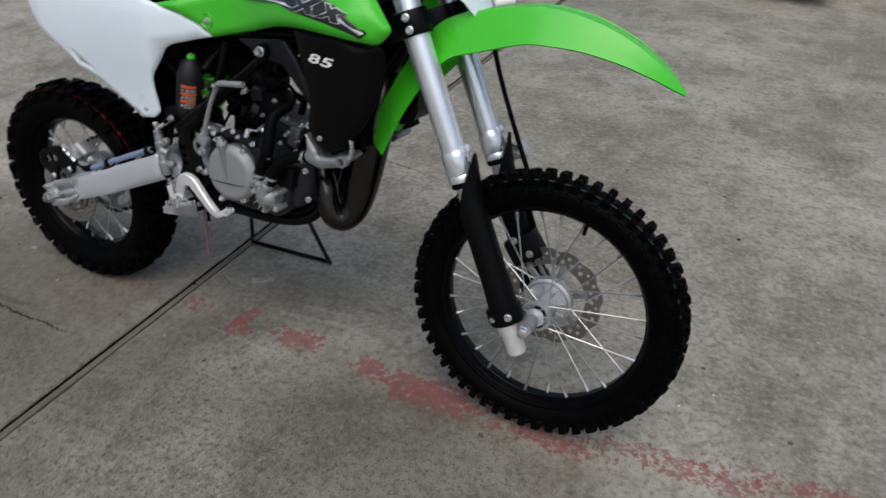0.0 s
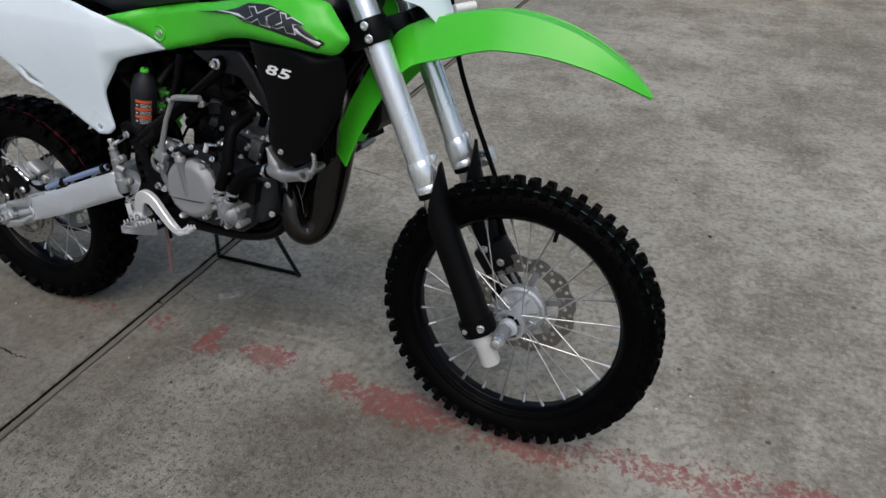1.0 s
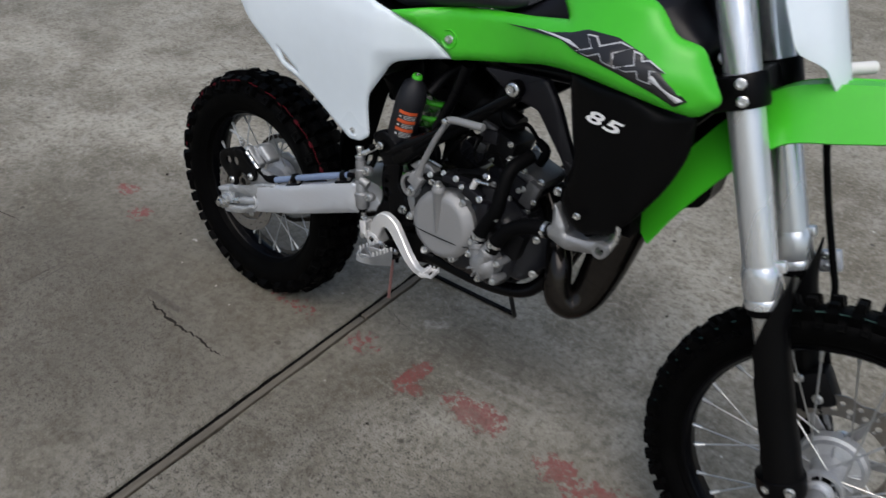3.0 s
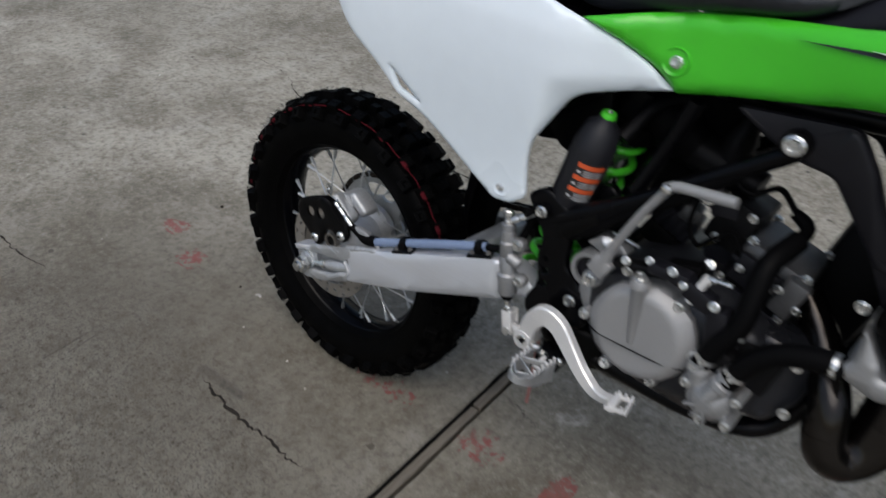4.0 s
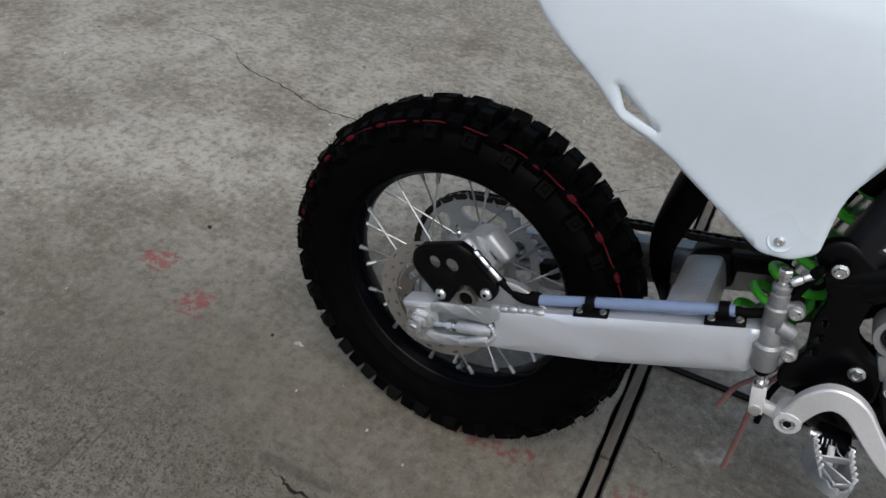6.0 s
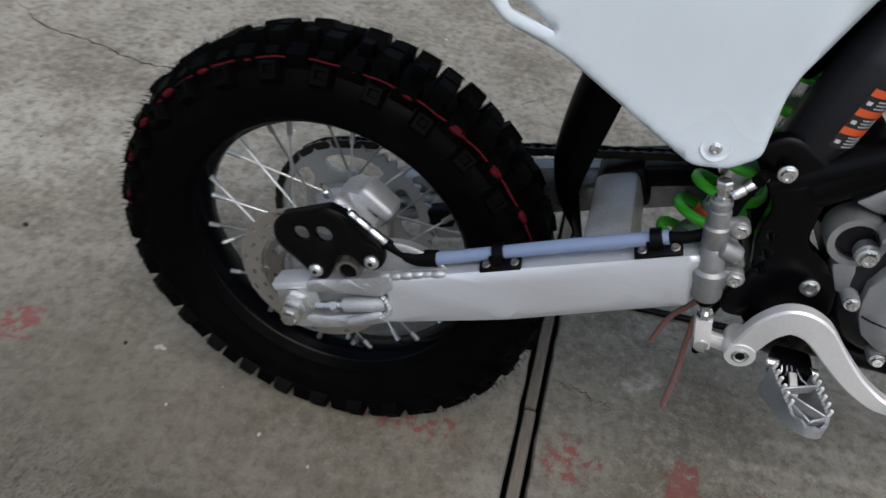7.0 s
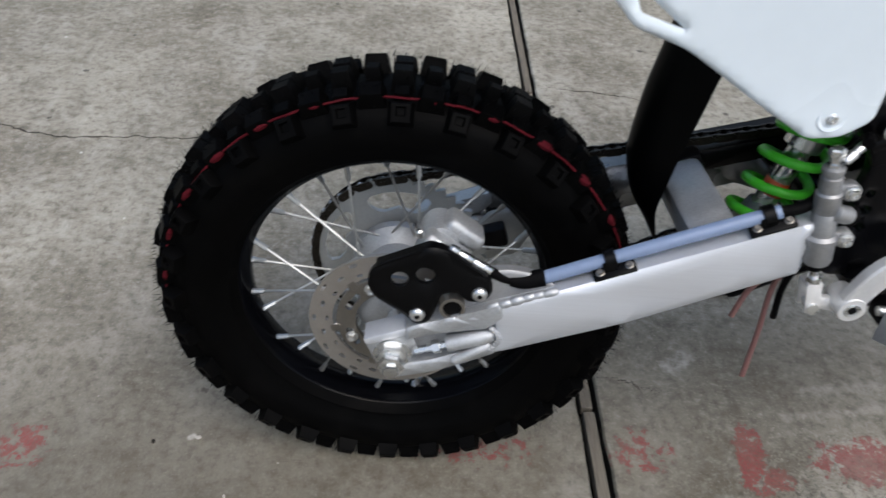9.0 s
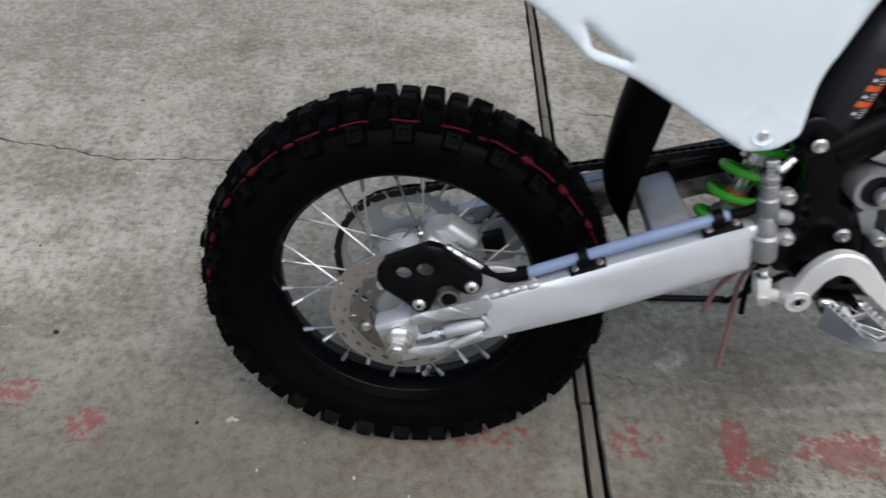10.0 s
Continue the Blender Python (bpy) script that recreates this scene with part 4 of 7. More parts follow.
def fender():
    """Front mudguard: an arched section swept from behind the fork to a pointed beak."""
    line = [(0.872, 0.572), (0.898, 0.640), (0.935, 0.710), (0.978, 0.777), (1.027, 0.824), (1.099, 0.849), (1.181, 0.865), (1.241, 0.865), (1.301, 0.854), (1.362, 0.831), (1.413, 0.801), (1.446, 0.774), (1.463, 0.757)]
    half = [0.066, 0.070, 0.072, 0.073, 0.072, 0.070, 0.068, 0.066, 0.061, 0.054, 0.042, 0.025, 0.008]
    drop = [0.056, 0.060, 0.062, 0.065, 0.068, 0.068, 0.060, 0.056, 0.048, 0.036, 0.022, 0.010, 0.002]
    c = spline([(u, 0, w) for u, w in line], 6)
    hs = [v.x for v in spline([(h, 0, 0) for h in half], 6)]
    ds = [v.x for v in spline([(h, 0, 0) for h in drop], 6)]
    bm = bmesh.new()
    rows = []
    n = 16
    for i, p in enumerate(c):
        d = (c[min(i + 1, len(c) - 1)] - c[max(i - 1, 0)]).normalized()
        nrm = Vector((-d.z, 0, d.x))
        row = []
        for j in range(n + 1):
            x = (-1, -0.88, -0.74, -0.58, -0.43, -0.40, -0.26, -0.1, 0, 0.1, 0.26, 0.40, 0.43, 0.58, 0.74, 0.88, 1)[j]
            k = abs(x)
            # a flat crown with a ridge, then a kink down to the edge
            fall = ds[i] * (0.16 * k if k < 0.42 else 0.067 + (k - 0.42) / 0.58 * 0.933)
            if x > 0.43 and i < 20:
                fall *= 0.35 + 0.65 * i / 20
            fall += ds[i] * (-0.06 if 0.42 < k < 0.44 else 0)
            row.append(p + Vector((0, x * hs[i], 0)) - nrm * fall)
        rows.append([bm.verts.new(q) for q in row])
    for a, b in zip(rows, rows[1:]):
        for j in range(n):
            bm.faces.new((a[j], a[j + 1], b[j + 1], b[j]))
    bmesh.ops.recalc_face_normals(bm, faces=bm.faces)
    bmesh.ops.solidify(bm, geom=bm.faces[:], thickness=0.0035)
    part("front_fender", bm, GREEN, bike, "lime green front fender", angle=16)


fender()
part("fender_flap", sheet(rounded([(0.912, 0.632), (0.945, 0.662), (0.980, 0.690), (0.980, 0.640), (0.972, 0.622), (0.943, 0.608)], 0.004), lambda u, w: -0.030, 0.06, (), 0.05, 0.003, 0.006), BLACK, bike, "black flap under the fender")


def number_plate():
    """White front plate over the fender, curved back at the sides."""
    plate = new("number_plate")
    plate.parent = bike
    plate["label"] = "white front number plate"
    outline = rounded([(-0.088, 0.058, 0.012), (-0.060, 0.034, 0.01), (-0.022, -0.022, 0.012), (0.028, -0.026, 0.012), (0.082, 0.014, 0.012), (0.098, 0.10, 0.02), (0.090, 0.22, 0.02), (-0.090, 0.22, 0.02), (-0.098, 0.13, 0.02)], 0.01)
    v, tri, loops = fill2d(outline, (), 0.014)
    bm = bmesh.new()
    base = Vector((1.078, 0, 0.835))
    top, vs = [], []
    for q in v:
        d = edge_distance(q, loops[0])
        edge = 0.006 * (1 - d / 0.012) ** 2 if d < 0.012 else 0
        u = -2.6 * q.x * q.x - edge + (0.014 if abs(q.x) < 0.055 else 0.014 * max(0, 1 - (abs(q.x) - 0.055) / 0.02))
        vs.append(bm.verts.new(base + SLOPE * q.y + AHEAD * u + Vector((0, q.x, 0))))
    for t in tri:
        bm.faces.new([vs[i] for i in t])
    bmesh.ops.recalc_face_normals(bm, faces=bm.faces)
    bmesh.ops.solidify(bm, geom=bm.faces[:], thickness=0.003)
    part("panel", bm, WHITE, plate)

    def face(y, z, k=0.0155):
        return base + SLOPE * z + AHEAD * (k - 2.6 * y * y) + Vector((0, y, 0))
    for dy, dz, w, h, lean_ in ((0.030, 0.050, 0.005, 0.016, 0), (0.039, 0.054, 0.009, 0.005, 20), (0.039, 0.045, 0.009, 0.005, -25), (0.036, 0.034, 0.020, 0.004, 0)):
        m = Matrix.Translation(face(dy, dz)) @ pose(0, 0, 0, 0, -RAKE, 0) @ pose(0, 0, 0, lean_, 0, math.degrees(2.6 * 2 * dy))
        bm = block((0, 0, 0), (0.001, w, h), (0, 0, 0), 0.0)
        bm.transform(m)
        part("mark", bm, INK, plate, "small black printed mark")
    clip = part("hose_guide", turned([(0.004, 0), (0.009, 0.02), (0.009, 0.98), (0.004, 1)], (1.070, 0.078, 0.845), (1.098, 0.112, 0.852), 14), CLIPWHITE, plate, "white nylon hose guide")


number_plate()
part("front_brake_hose", tube([(1.000, 0.085, 0.98), (1.050, 0.108, 0.86), (1.074, 0.106, 0.755), (1.110, 0.104, 0.665), (1.155, 0.102, 0.570), (1.176, 0.100, 0.525), (1.190, 0.094, 0.46), (1.215, 0.085, 0.41)], 0.0052, 10), HOSE, bike, "black front brake hose")
hc = part("hose_clamp", block((1.150, 0.112, 0.566), (0.034, 0.016, 0.034), (0, -RAKE, 0), 0.003), ALLOY, bike, "alloy hose clamp")
part("clamp_arm", block((1.128, 0.112, 0.562), (0.026, 0.010, 0.014), (0, -RAKE, 0), 0.002), ALLOY, hc)
bolt(hc, (1.143, 0.103, 0.574), (0, -1, 0), 0.005)
bolt(hc, (1.150, 0.103, 0.557), (0, -1, 0), 0.005)
cal = part("front_caliper", block((1.205, 0.066, 0.378), (0.074, 0.044, 0.062), (0, -RAKE - 12, 0), 0.010), DARKCAST, bike, "black front brake caliper")
part("bracket", block((1.226, 0.074, 0.338), (0.030, 0.010, 0.070), (0, -RAKE - 12, 0), 0.003), CAST, cal)
for k in ((1.185, 0.043, 0.395), (1.222, 0.043, 0.375)):
    bolt(cal, k, (0, -1, 0), 0.006)

# ---- bodywork ----
SPREAD[0] = True


def smooth(a, b, x):
    t = max(0.0, min(1.0, (x - a) / (b - a)))
    return t * t * (3 - 2 * t)


def mirrored(ob):
    """The same part on the other side of the bike."""
    me = ob.data.copy()
    for v in me.vertices:
        v.co.y = -v.co.y
    me.flip_normals()
    twin = new(ob.name.split(".")[0], me)
    twin.parent = ob.parent
    if "label" in ob:
        twin["label"] = ob["label"]
    return twin


def shroud_v(u, w):
    return -0.082 - 0.036 * smooth(0.53, 0.43, u) - 0.070 * smooth(0.56, 0.87, u) + 0.018 * smooth(0.90, 0.985, u) + 0.030 * max(0, w - 0.815) / 0.08 + 0.010 * smooth(0.80, 0.74, w) * smooth(0.6, 0.8, u)


green_line = rounded([(0.434, 0.7815, 0.004), (0.485, 0.7945, 0.01), (0.540, 0.806), (0.590, 0.814), (0.680, 0.826), (0.748, 0.840, 0.006), (0.700, 0.878, 0.01), (0.800, 0.905), (0.868, 0.890), (0.905, 0.860, 0.01), (0.938, 0.856, 0.01),
                      (0.983, 0.800, 0.012), (0.956, 0.771, 0.012), (0.892, 0.778, 0.03), (0.801, 0.781, 0.03), (0.728, 0.7715, 0.03), (0.6505, 0.7490, 0.03), (0.598, 0.7365, 0.02), (0.5365, 0.7210, 0.002), (0.5080, 0.7435), (0.4715, 0.7655)], 0.012)
shroud = part("radiator_shroud", sheet(green_line, shroud_v, 0.003, (), 0.011, 0.007, 0.014), GREEN, bike, "lime green radiator shroud", angle=60)
mirrored(shroud)
lower = rounded([(0.765, 0.777), (0.865, 0.778), (0.950, 0.766), (0.954, 0.715, 0.02), (0.941, 0.660, 0.03), (0.914, 0.604, 0.016), (0.888, 0.568, 0.010), (0.841, 0.548, 0.012), (0.811, 0.560, 0.012), (0.790, 0.588, 0.012), (0.806, 0.655, 0.02), (0.792, 0.690, 0.02), (0.778, 0.735, 0.02)], 0.01)
black_shroud = part("lower_shroud", sheet(lower, lambda u, w: shroud_v(u, 0.775) + 0.012 + 0.09 * max(0, 0.775 - w) ** 1.3 + 0.02 * smooth(0.90, 0.97, u), 0.003, (), 0.011, 0.005, 0.012), BLACK, bike, "black lower radiator shroud", angle=60)
mirrored(black_shroud)
bolt(bike, (0.531, shroud_v(0.531, 0.7545) + 0.001, 0.7545), (0, -1, 0.1), 0.0056)
part("bolt_recess", revolve([(0.0070, 0.0030), (0.0130, -0.0006), (0.0145, -0.0016), (0.0155, -0.0004), (0.0155, 0.004), (0.0070, 0.004)], 32, "y", (0.531, shroud_v(0.531, 0.7545), 0.7545), closed=True), GREEN, shroud)


def patch(outline, surface, proud, mat, parent, name, label="", step=0.007):
    """A printed sticker that follows a panel's surface."""
    return part(name, sheet([Vector(q) for q in outline], lambda u, w: surface(u, w) - proud, proud * 0.5, (), step), mat, parent, label, angle=70)


# the shroud's printed graphic: dark flash, silver strokes
patch([(0.6389, 0.8064), (0.728, 0.819), (0.764, 0.829), (0.790, 0.840), (0.839, 0.843), (0.878, 0.834), (0.903, 0.824), (0.946, 0.793), (0.933, 0.783), (0.904, 0.794), (0.840, 0.805), (0.785, 0.809), (0.751, 0.8165)],
      shroud_v, 0.0014, INK, shroud, "graphic", "dark printed flash on the shroud")
patch([(0.700, 0.8155), (0.732, 0.8190), (0.768, 0.8205), (0.790, 0.8150), (0.745, 0.8175)], shroud_v, 0.0021, SILVERINK, shroud, "stroke", "silver printed stroke")


def outlined(shape, rim_w):
    """A dark printed stroke with a silver outline."""
    pts = [Vector(q) for q in shape]
    area = sum(pts[i - 1].x * pts[i].y - pts[i].x * pts[i - 1].y for i in range(len(pts)))
    turn_ = 1 if area > 0 else -1
    inner = []
    for i, q in enumerate(pts):
        d0, d1 = (q - pts[i - 1]).normalized(), (pts[(i + 1) % len(pts)] - q).normalized()
        n0, n1 = Vector((-d0.y, d0.x)) * turn_, Vector((-d1.y, d1.x)) * turn_
        m = n0 + n1
        inner.append(q + m * (rim_w / max(0.5, m.dot(n0))))
    patch(pts, shroud_v, 0.0021, SILVERINK, shroud, "stroke", "silver printed outline", 0.006)
    patch(inner, shroud_v, 0.0029, INK, shroud, "stroke", "dark printed stroke", 0.006)


outlined([(0.792, 0.835), (0.808, 0.837), (0.818, 0.828), (0.844, 0.840), (0.863, 0.837), (0.840, 0.824), (0.850, 0.808), (0.828, 0.810), (0.821, 0.818), (0.805, 0.810), (0.782, 0.811), (0.806, 0.822)], 0.0016)
outlined([(0.865, 0.835), (0.877, 0.834), (0.881, 0.827), (0.889, 0.830), (0.913, 0.821), (0.895, 0.818), (0.900, 0.803), (0.882, 0.804), (0.878, 0.813), (0.864, 0.808), (0.849, 0.810), (0.872, 0.820)], 0.0016)
patch([(0.899, 0.814), (0.941, 0.793), (0.934, 0.788), (0.896, 0.808)], shroud_v, 0.0021, SILVERINK, shroud, "stroke", "silver printed stroke")
patch([(0.883, 0.826), (0.938, 0.801), (0.936, 0.7985), (0.881, 0.8235)], shroud_v, 0.0021, GREEN, shroud, "stroke", "green printed stroke", 0.01)

# white number on the black shroud
txt = bpy.data.curves.new("number", "FONT")
txt.body, txt.size, txt.extrude, txt.shear, txt.offset = "85", 0.030, 0.0004, 0.28, 0.0006
txt.space_character = 1.1
holder = bpy.data.objects.new("scratch_text", txt)
scene.collection.objects.link(holder)
bpy.context.view_layer.update()
me = bpy.data.meshes.new_from_object(holder.evaluated_get(bpy.context.evaluated_depsgraph_get()))
bpy.data.objects.remove(holder)
bpy.data.curves.remove(txt)
bm = bmesh.new()
bm.from_mesh(me)
bpy.data.meshes.remove(me)
bmesh.ops.scale(bm, vec=(1.45, 0.82, 1), verts=bm.verts)
for v in bm.verts:
    u, w = 0.812 + v.co.x * 1.22, 0.7245 + v.co.y * 1.0 - 0.09 * v.co.x
    v.co = (u, shroud_v(u, 0.775) + 0.012 + 0.09 * max(0, 0.775 - w) ** 1.3 - 0.0030 - v.co.z, w)
part("number", bm, WHITEINK, black_shroud, "white printed number 85", smooth=False)


def panel_v(u, w):
    """Flat flank with a tucked lower front, a fold under its upper front edge and a return at the back edge."""
    v = -0.100 - 0.022 * smooth(0.50, 0.74, w) + 0.010 * max(0, w - 0.76) / 0.07
    v += 0.004 * smooth(0.36, 0.18, u) - 0.006 * smooth(0.30, 0.10, u)
    v += 0.20 * max(0, 0.10 - u)
    v += 0.042 * smooth(0.40, 0.53, u)
    fold = 0.7130 + (u - 0.425) * 0.21
    v += 0.34 * max(0, fold - w) * smooth(0.40, 0.43, u)
    return v


white_line = rounded([(0.050, 0.800, 0.02), (0.059, 0.735, 0.03), (0.076, 0.701, 0.03), (0.112, 0.672, 0.03), (0.147, 0.648, 0.02), (0.168, 0.628, 0.01), (0.180, 0.615, 0.008), (0.227, 0.599, 0.012), (0.303, 0.5535, 0.02), (0.350, 0.527, 0.008), (0.378, 0.531, 0.008), (0.3985, 0.548, 0.008),
                      (0.3950, 0.602, 0.015), (0.3985, 0.626, 0.012), (0.430, 0.687, 0.014), (0.447, 0.6995, 0.010), (0.477, 0.7083, 0.02), (0.533, 0.7215, 0.002), (0.505, 0.7430), (0.468, 0.7650), (0.430, 0.7805, 0.006), (0.381, 0.795, 0.02), (0.329, 0.807, 0.03), (0.22, 0.835), (0.10, 0.85)], 0.012)
vent = rounded([(0.171, 0.650, 0.002), (0.183, 0.626, 0.004), (0.220, 0.615, 0.002)], 0.003, 3)
side_panel = part("side_panel", sheet(white_line, panel_v, 0.003, [vent], 0.008, 0.0022, 0.005), WHITE, bike, "white plastic side panel", angle=60)
mirrored(side_panel)
part("bolt_recess", revolve([(0.0048, 0.0020), (0.0098, 0.0002), (0.0116, -0.0006), (0.0126, 0.0002), (0.0126, 0.003), (0.0048, 0.003)], 32, "y", (0.3625, panel_v(0.3625, 0.5485), 0.5485), closed=True), WHITE, side_panel)
bolt(side_panel, (0.3625, panel_v(0.3625, 0.5485) - 0.0003, 0.5485), (0, -1, 0.05), 0.0038)
part("rear_fender", sheet(rounded([(0.10, 0.84), (0.22, 0.83), (0.30, 0.83), (0.26, 0.87), (0.05, 0.90), (-0.18, 0.945), (-0.20, 0.935), (0.0, 0.865), (0.08, 0.81)], 0.02), lambda u, w: -0.075 + 0.03 * smooth(0.1, -0.2, u), 0, (), 0.03, 0.012, 0.02, both=True), WHITE, bike, "white rear fender")
part("seat", sheet(rounded([(0.10, 0.855), (0.22, 0.838), (0.34, 0.8060), (0.381, 0.797), (0.430, 0.7835), (0.485, 0.797), (0.540, 0.8085), (0.590, 0.817), (0.640, 0.823), (0.70, 0.865), (0.62, 0.895), (0.40, 0.895), (0.12, 0.92), (0.07, 0.90)], 0.02), lambda u, w: -0.088 + 0.045 * smooth(0.82, 0.90, w) ** 1.5, 0, (), 0.02, 0.008, 0.015, both=True), material("black_seat_vinyl", (0.0045, 0.006, 0.010), 0.5, grain=0.2, fine=350, coarse=8, bump=0.15), bike, "black vinyl seat")
part("fuel_tank", sheet(rounded([(0.60, 0.770), (0.74, 0.790), (0.90, 0.80), (0.93, 0.84), (0.86, 0.91), (0.74, 0.905), (0.68, 0.86), (0.60, 0.818)], 0.02), lambda u, w: -0.078 + 0.03 * smooth(0.86, 0.91, w), 0, (), 0.03, 0.02, 0.03, both=True), GREY, bike, "dark grey fuel tank")


# ---- frame ----
frame_part = new("frame")
frame_part.parent = bike
frame_part["label"] = "black painted steel frame"
for side in (-1, 1):
    part("brace_tube", tube([(0.420, side * 0.074, 0.516), (0.470, side * 0.078, 0.548), (0.545, side * 0.082, 0.602), (0.672, side * 0.078, 0.706)], [0.0145, 0.0135, 0.0105, 0.0105], 16, 6), FRAME, frame_part)
    keel = 0.044 if side < 0 else 0.060
    part("cradle_tube", tube([(0.455, side * 0.085, 0.385), (0.480, side * 0.074, 0.348), (0.530, side * keel, 0.332), (0.640, side * keel, 0.332), (0.715, side * keel, 0.346), (0.752, side * 0.032, 0.372), (0.780, side * 0.022, 0.44), (0.800, side * 0.020, 0.51), (0.865, side * 0.018, 0.66), (0.950, 0.0, 0.79)], 0.0130, 14, 6), FRAME, frame_part)
    part("top_spar", tube([(0.965, side * 0.02, 0.80), (0.88, side * 0.045, 0.775), (0.76, side * 0.050, 0.752), (0.67, side * 0.052, 0.742), (0.57, side * 0.050, 0.735)], 0.0135, 14, 6), FRAME, frame_part)
    part("strut", tube([(0.556, side * 0.060, 0.715), (0.540, side * 0.060, 0.660), (0.521, side * 0.070, 0.596)], 0.0095, 12, 4), FRAME, frame_part)
    part("subframe_tube", tube([(0.60, side * 0.062, 0.752), (0.45, side * 0.066, 0.762), (0.20, side * 0.062, 0.79), (0.05, side * 0.055, 0.82)], 0.010, 10, 4), FRAME, frame_part)
    spar = sheet(rounded([(0.600, 0.728), (0.712, 0.740), (0.740, 0.706), (0.790, 0.622), (0.830, 0.565), (0.812, 0.555), (0.764, 0.628), (0.706, 0.690), (0.672, 0.694), (0.640, 0.706)], 0.008), lambda u, w: -0.082, 0.010, (), 0.03, 0.003, 0.006)
    if side > 0:
        spar.transform(Matrix.Diagonal((1, -1, 1, 1)))
    part("spar_plate", spar, GREY, frame_part, "dark grey frame side plate")
    plate = sheet(rounded([(0.392, 0.548), (0.418, 0.566), (0.440, 0.556), (0.460, 0.543), (0.464, 0.512), (0.465, 0.472), (0.508, 0.442), (0.515, 0.400), (0.480, 0.380), (0.425, 0.376), (0.418, 0.40), (0.434, 0.43), (0.424, 0.47), (0.428, 0.50)], 0.012),
                  lambda u, w: -0.088, 0.010, [circle2d(0.440, 0.452, 0.0055, 10), circle2d(0.441, 0.433, 0.0055, 10), circle2d(0.437, 0.470, 0.0045, 10)], 0.02, 0.002, 0.005)
    if side > 0:
        plate.transform(Matrix.Diagonal((1, -1, 1, 1)))
    part("pivot_plate", plate, FRAME, frame_part)
    bolt(frame_part, (0.4232, side * 0.0955, 0.5370), (0, side, 0.05), 0.0058)
    part("bolt_boss", turned([(0.0088, 0), (0.0088, 0.8), (0.0078, 1)], (0.4232, side * 0.080, 0.5370), (0.4232, side * 0.0955, 0.5370), 18), FRAME, frame_part)
    bolt(frame_part, (0.6665, side * 0.0915, 0.7125), (0, side, 0.05), 0.0080)
    bolt(frame_part, (0.4850, side * 0.0880, 0.4290), (0, side, 0), 0.0064, mat=ZINC)
part("bolt_bush", turned([(0.009, 0), (0.0135, 0), (0.0145, 0.3), (0.0145, 1), (0.009, 1)], (0.6665, -0.092, 0.7125), (0.6665, -0.078, 0.7125), 24), BLACK, frame_part)
part("cross_tube", tube([(0.46, -0.08, 0.40), (0.46, 0.08, 0.40)], 0.016, 14, 0), FRAME, frame_part)
part("airbox", sheet(rounded([(0.20, 0.64), (0.30, 0.62), (0.40, 0.655), (0.455, 0.70), (0.54, 0.725), (0.56, 0.745), (0.46, 0.78), (0.18, 0.80)], 0.02), lambda u, w: -0.070, 0, (), 0.04, 0.015, 0.02, both=True), BLACK, bike, "black plastic airbox")
part("airbox_boot", sheet(rounded([(0.30, 0.56), (0.345, 0.57), (0.38, 0.57), (0.40, 0.60), (0.45, 0.575), (0.475, 0.552), (0.56, 0.552), (0.575, 0.60), (0.57, 0.655), (0.60, 0.67), (0.64, 0.68), (0.62, 0.74), (0.30, 0.74)], 0.015), lambda u, w: 0.030, 0.055, (), 0.04, 0.008, 0.012), HOSE, bike, "black rubber airbox boot")

# ---- engine ----
SPREAD[0] = False
engine = new("engine")
engine.parent = bike
engine["label"] = "liquid-cooled single-cylinder engine with a grey clutch cover"
case = sheet(rounded([(0.500, 0.470), (0.518, 0.508), (0.560, 0.522), (0.640, 0.528), (0.700, 0.515), (0.726, 0.480), (0.730, 0.430), (0.720, 0.388), (0.698, 0.370), (0.605, 0.370), (0.535, 0.380), (0.507, 0.425)], 0.02),
             lambda u, w: -0.104 + 0.03 * smooth(0.50, 0.53, w), 0, (), 0.03, 0.010, 0.015, both=True)
part("crankcase", case, CASE, engine, "dark cast crankcase")
CC = Vector((0.5890, 0, 0.4510))
cover_line = []
for k in range(96):
    a = 2 * math.pi * k / 96
    r = 0.0650 + 0.0025 * math.cos(2 * (a - radians(35))) + 0.0015 * max(0, math.cos(a * 8 + 0.5)) ** 8
    cover_line.append(Vector((CC.x + r * math.cos(a), CC.z + r * math.sin(a) * 0.985)))


def cover_v(u, w):
    d = math.hypot(u - CC.x, w - CC.z)
    v = -0.1270
    if d > 0.052:
        v += 0.010 * smooth(0.050, 0.066, d)
    if w < CC.z - 0.022 + (u - CC.x) * 0.06:
        v += 0.0014
    return v


clutch = part("clutch_cover", sheet(cover_line, cover_v, 0.026, (), 0.006, 0.002, 0.004), COVER, engine, "round satin grey clutch cover", angle=38)
post = part("cover_post", turned([(0.0045, 0), (0.0052, 0.02), (0.0096, 0.86), (0.0112, 0.88), (0.0112, 0.97), (0.0098, 1.0)], (0.5850, -0.1235, 0.4380), (0.5735, -0.1255, 0.5225), 24), COVER, clutch, "tapered cast bolt post")
bolt(post, (0.5733, -0.1275, 0.5245), (-0.13, -0.25, 0.96), 0.0062)
# dark bead along the cover's step draws the groove's shade
part("groove_shade", tube([(0.5270, -0.1190, 0.4285), (0.5365, -0.1245, 0.4285), (0.552, -0.1268, 0.4285), (0.589, -0.1272, 0.4300), (0.6225, -0.1268, 0.4320), (0.640, -0.1240, 0.4335), (0.6500, -0.1190, 0.4345)], 0.0009, 6, 4), DARKCAST, clutch, "dark line drawn for the shade in the groove")
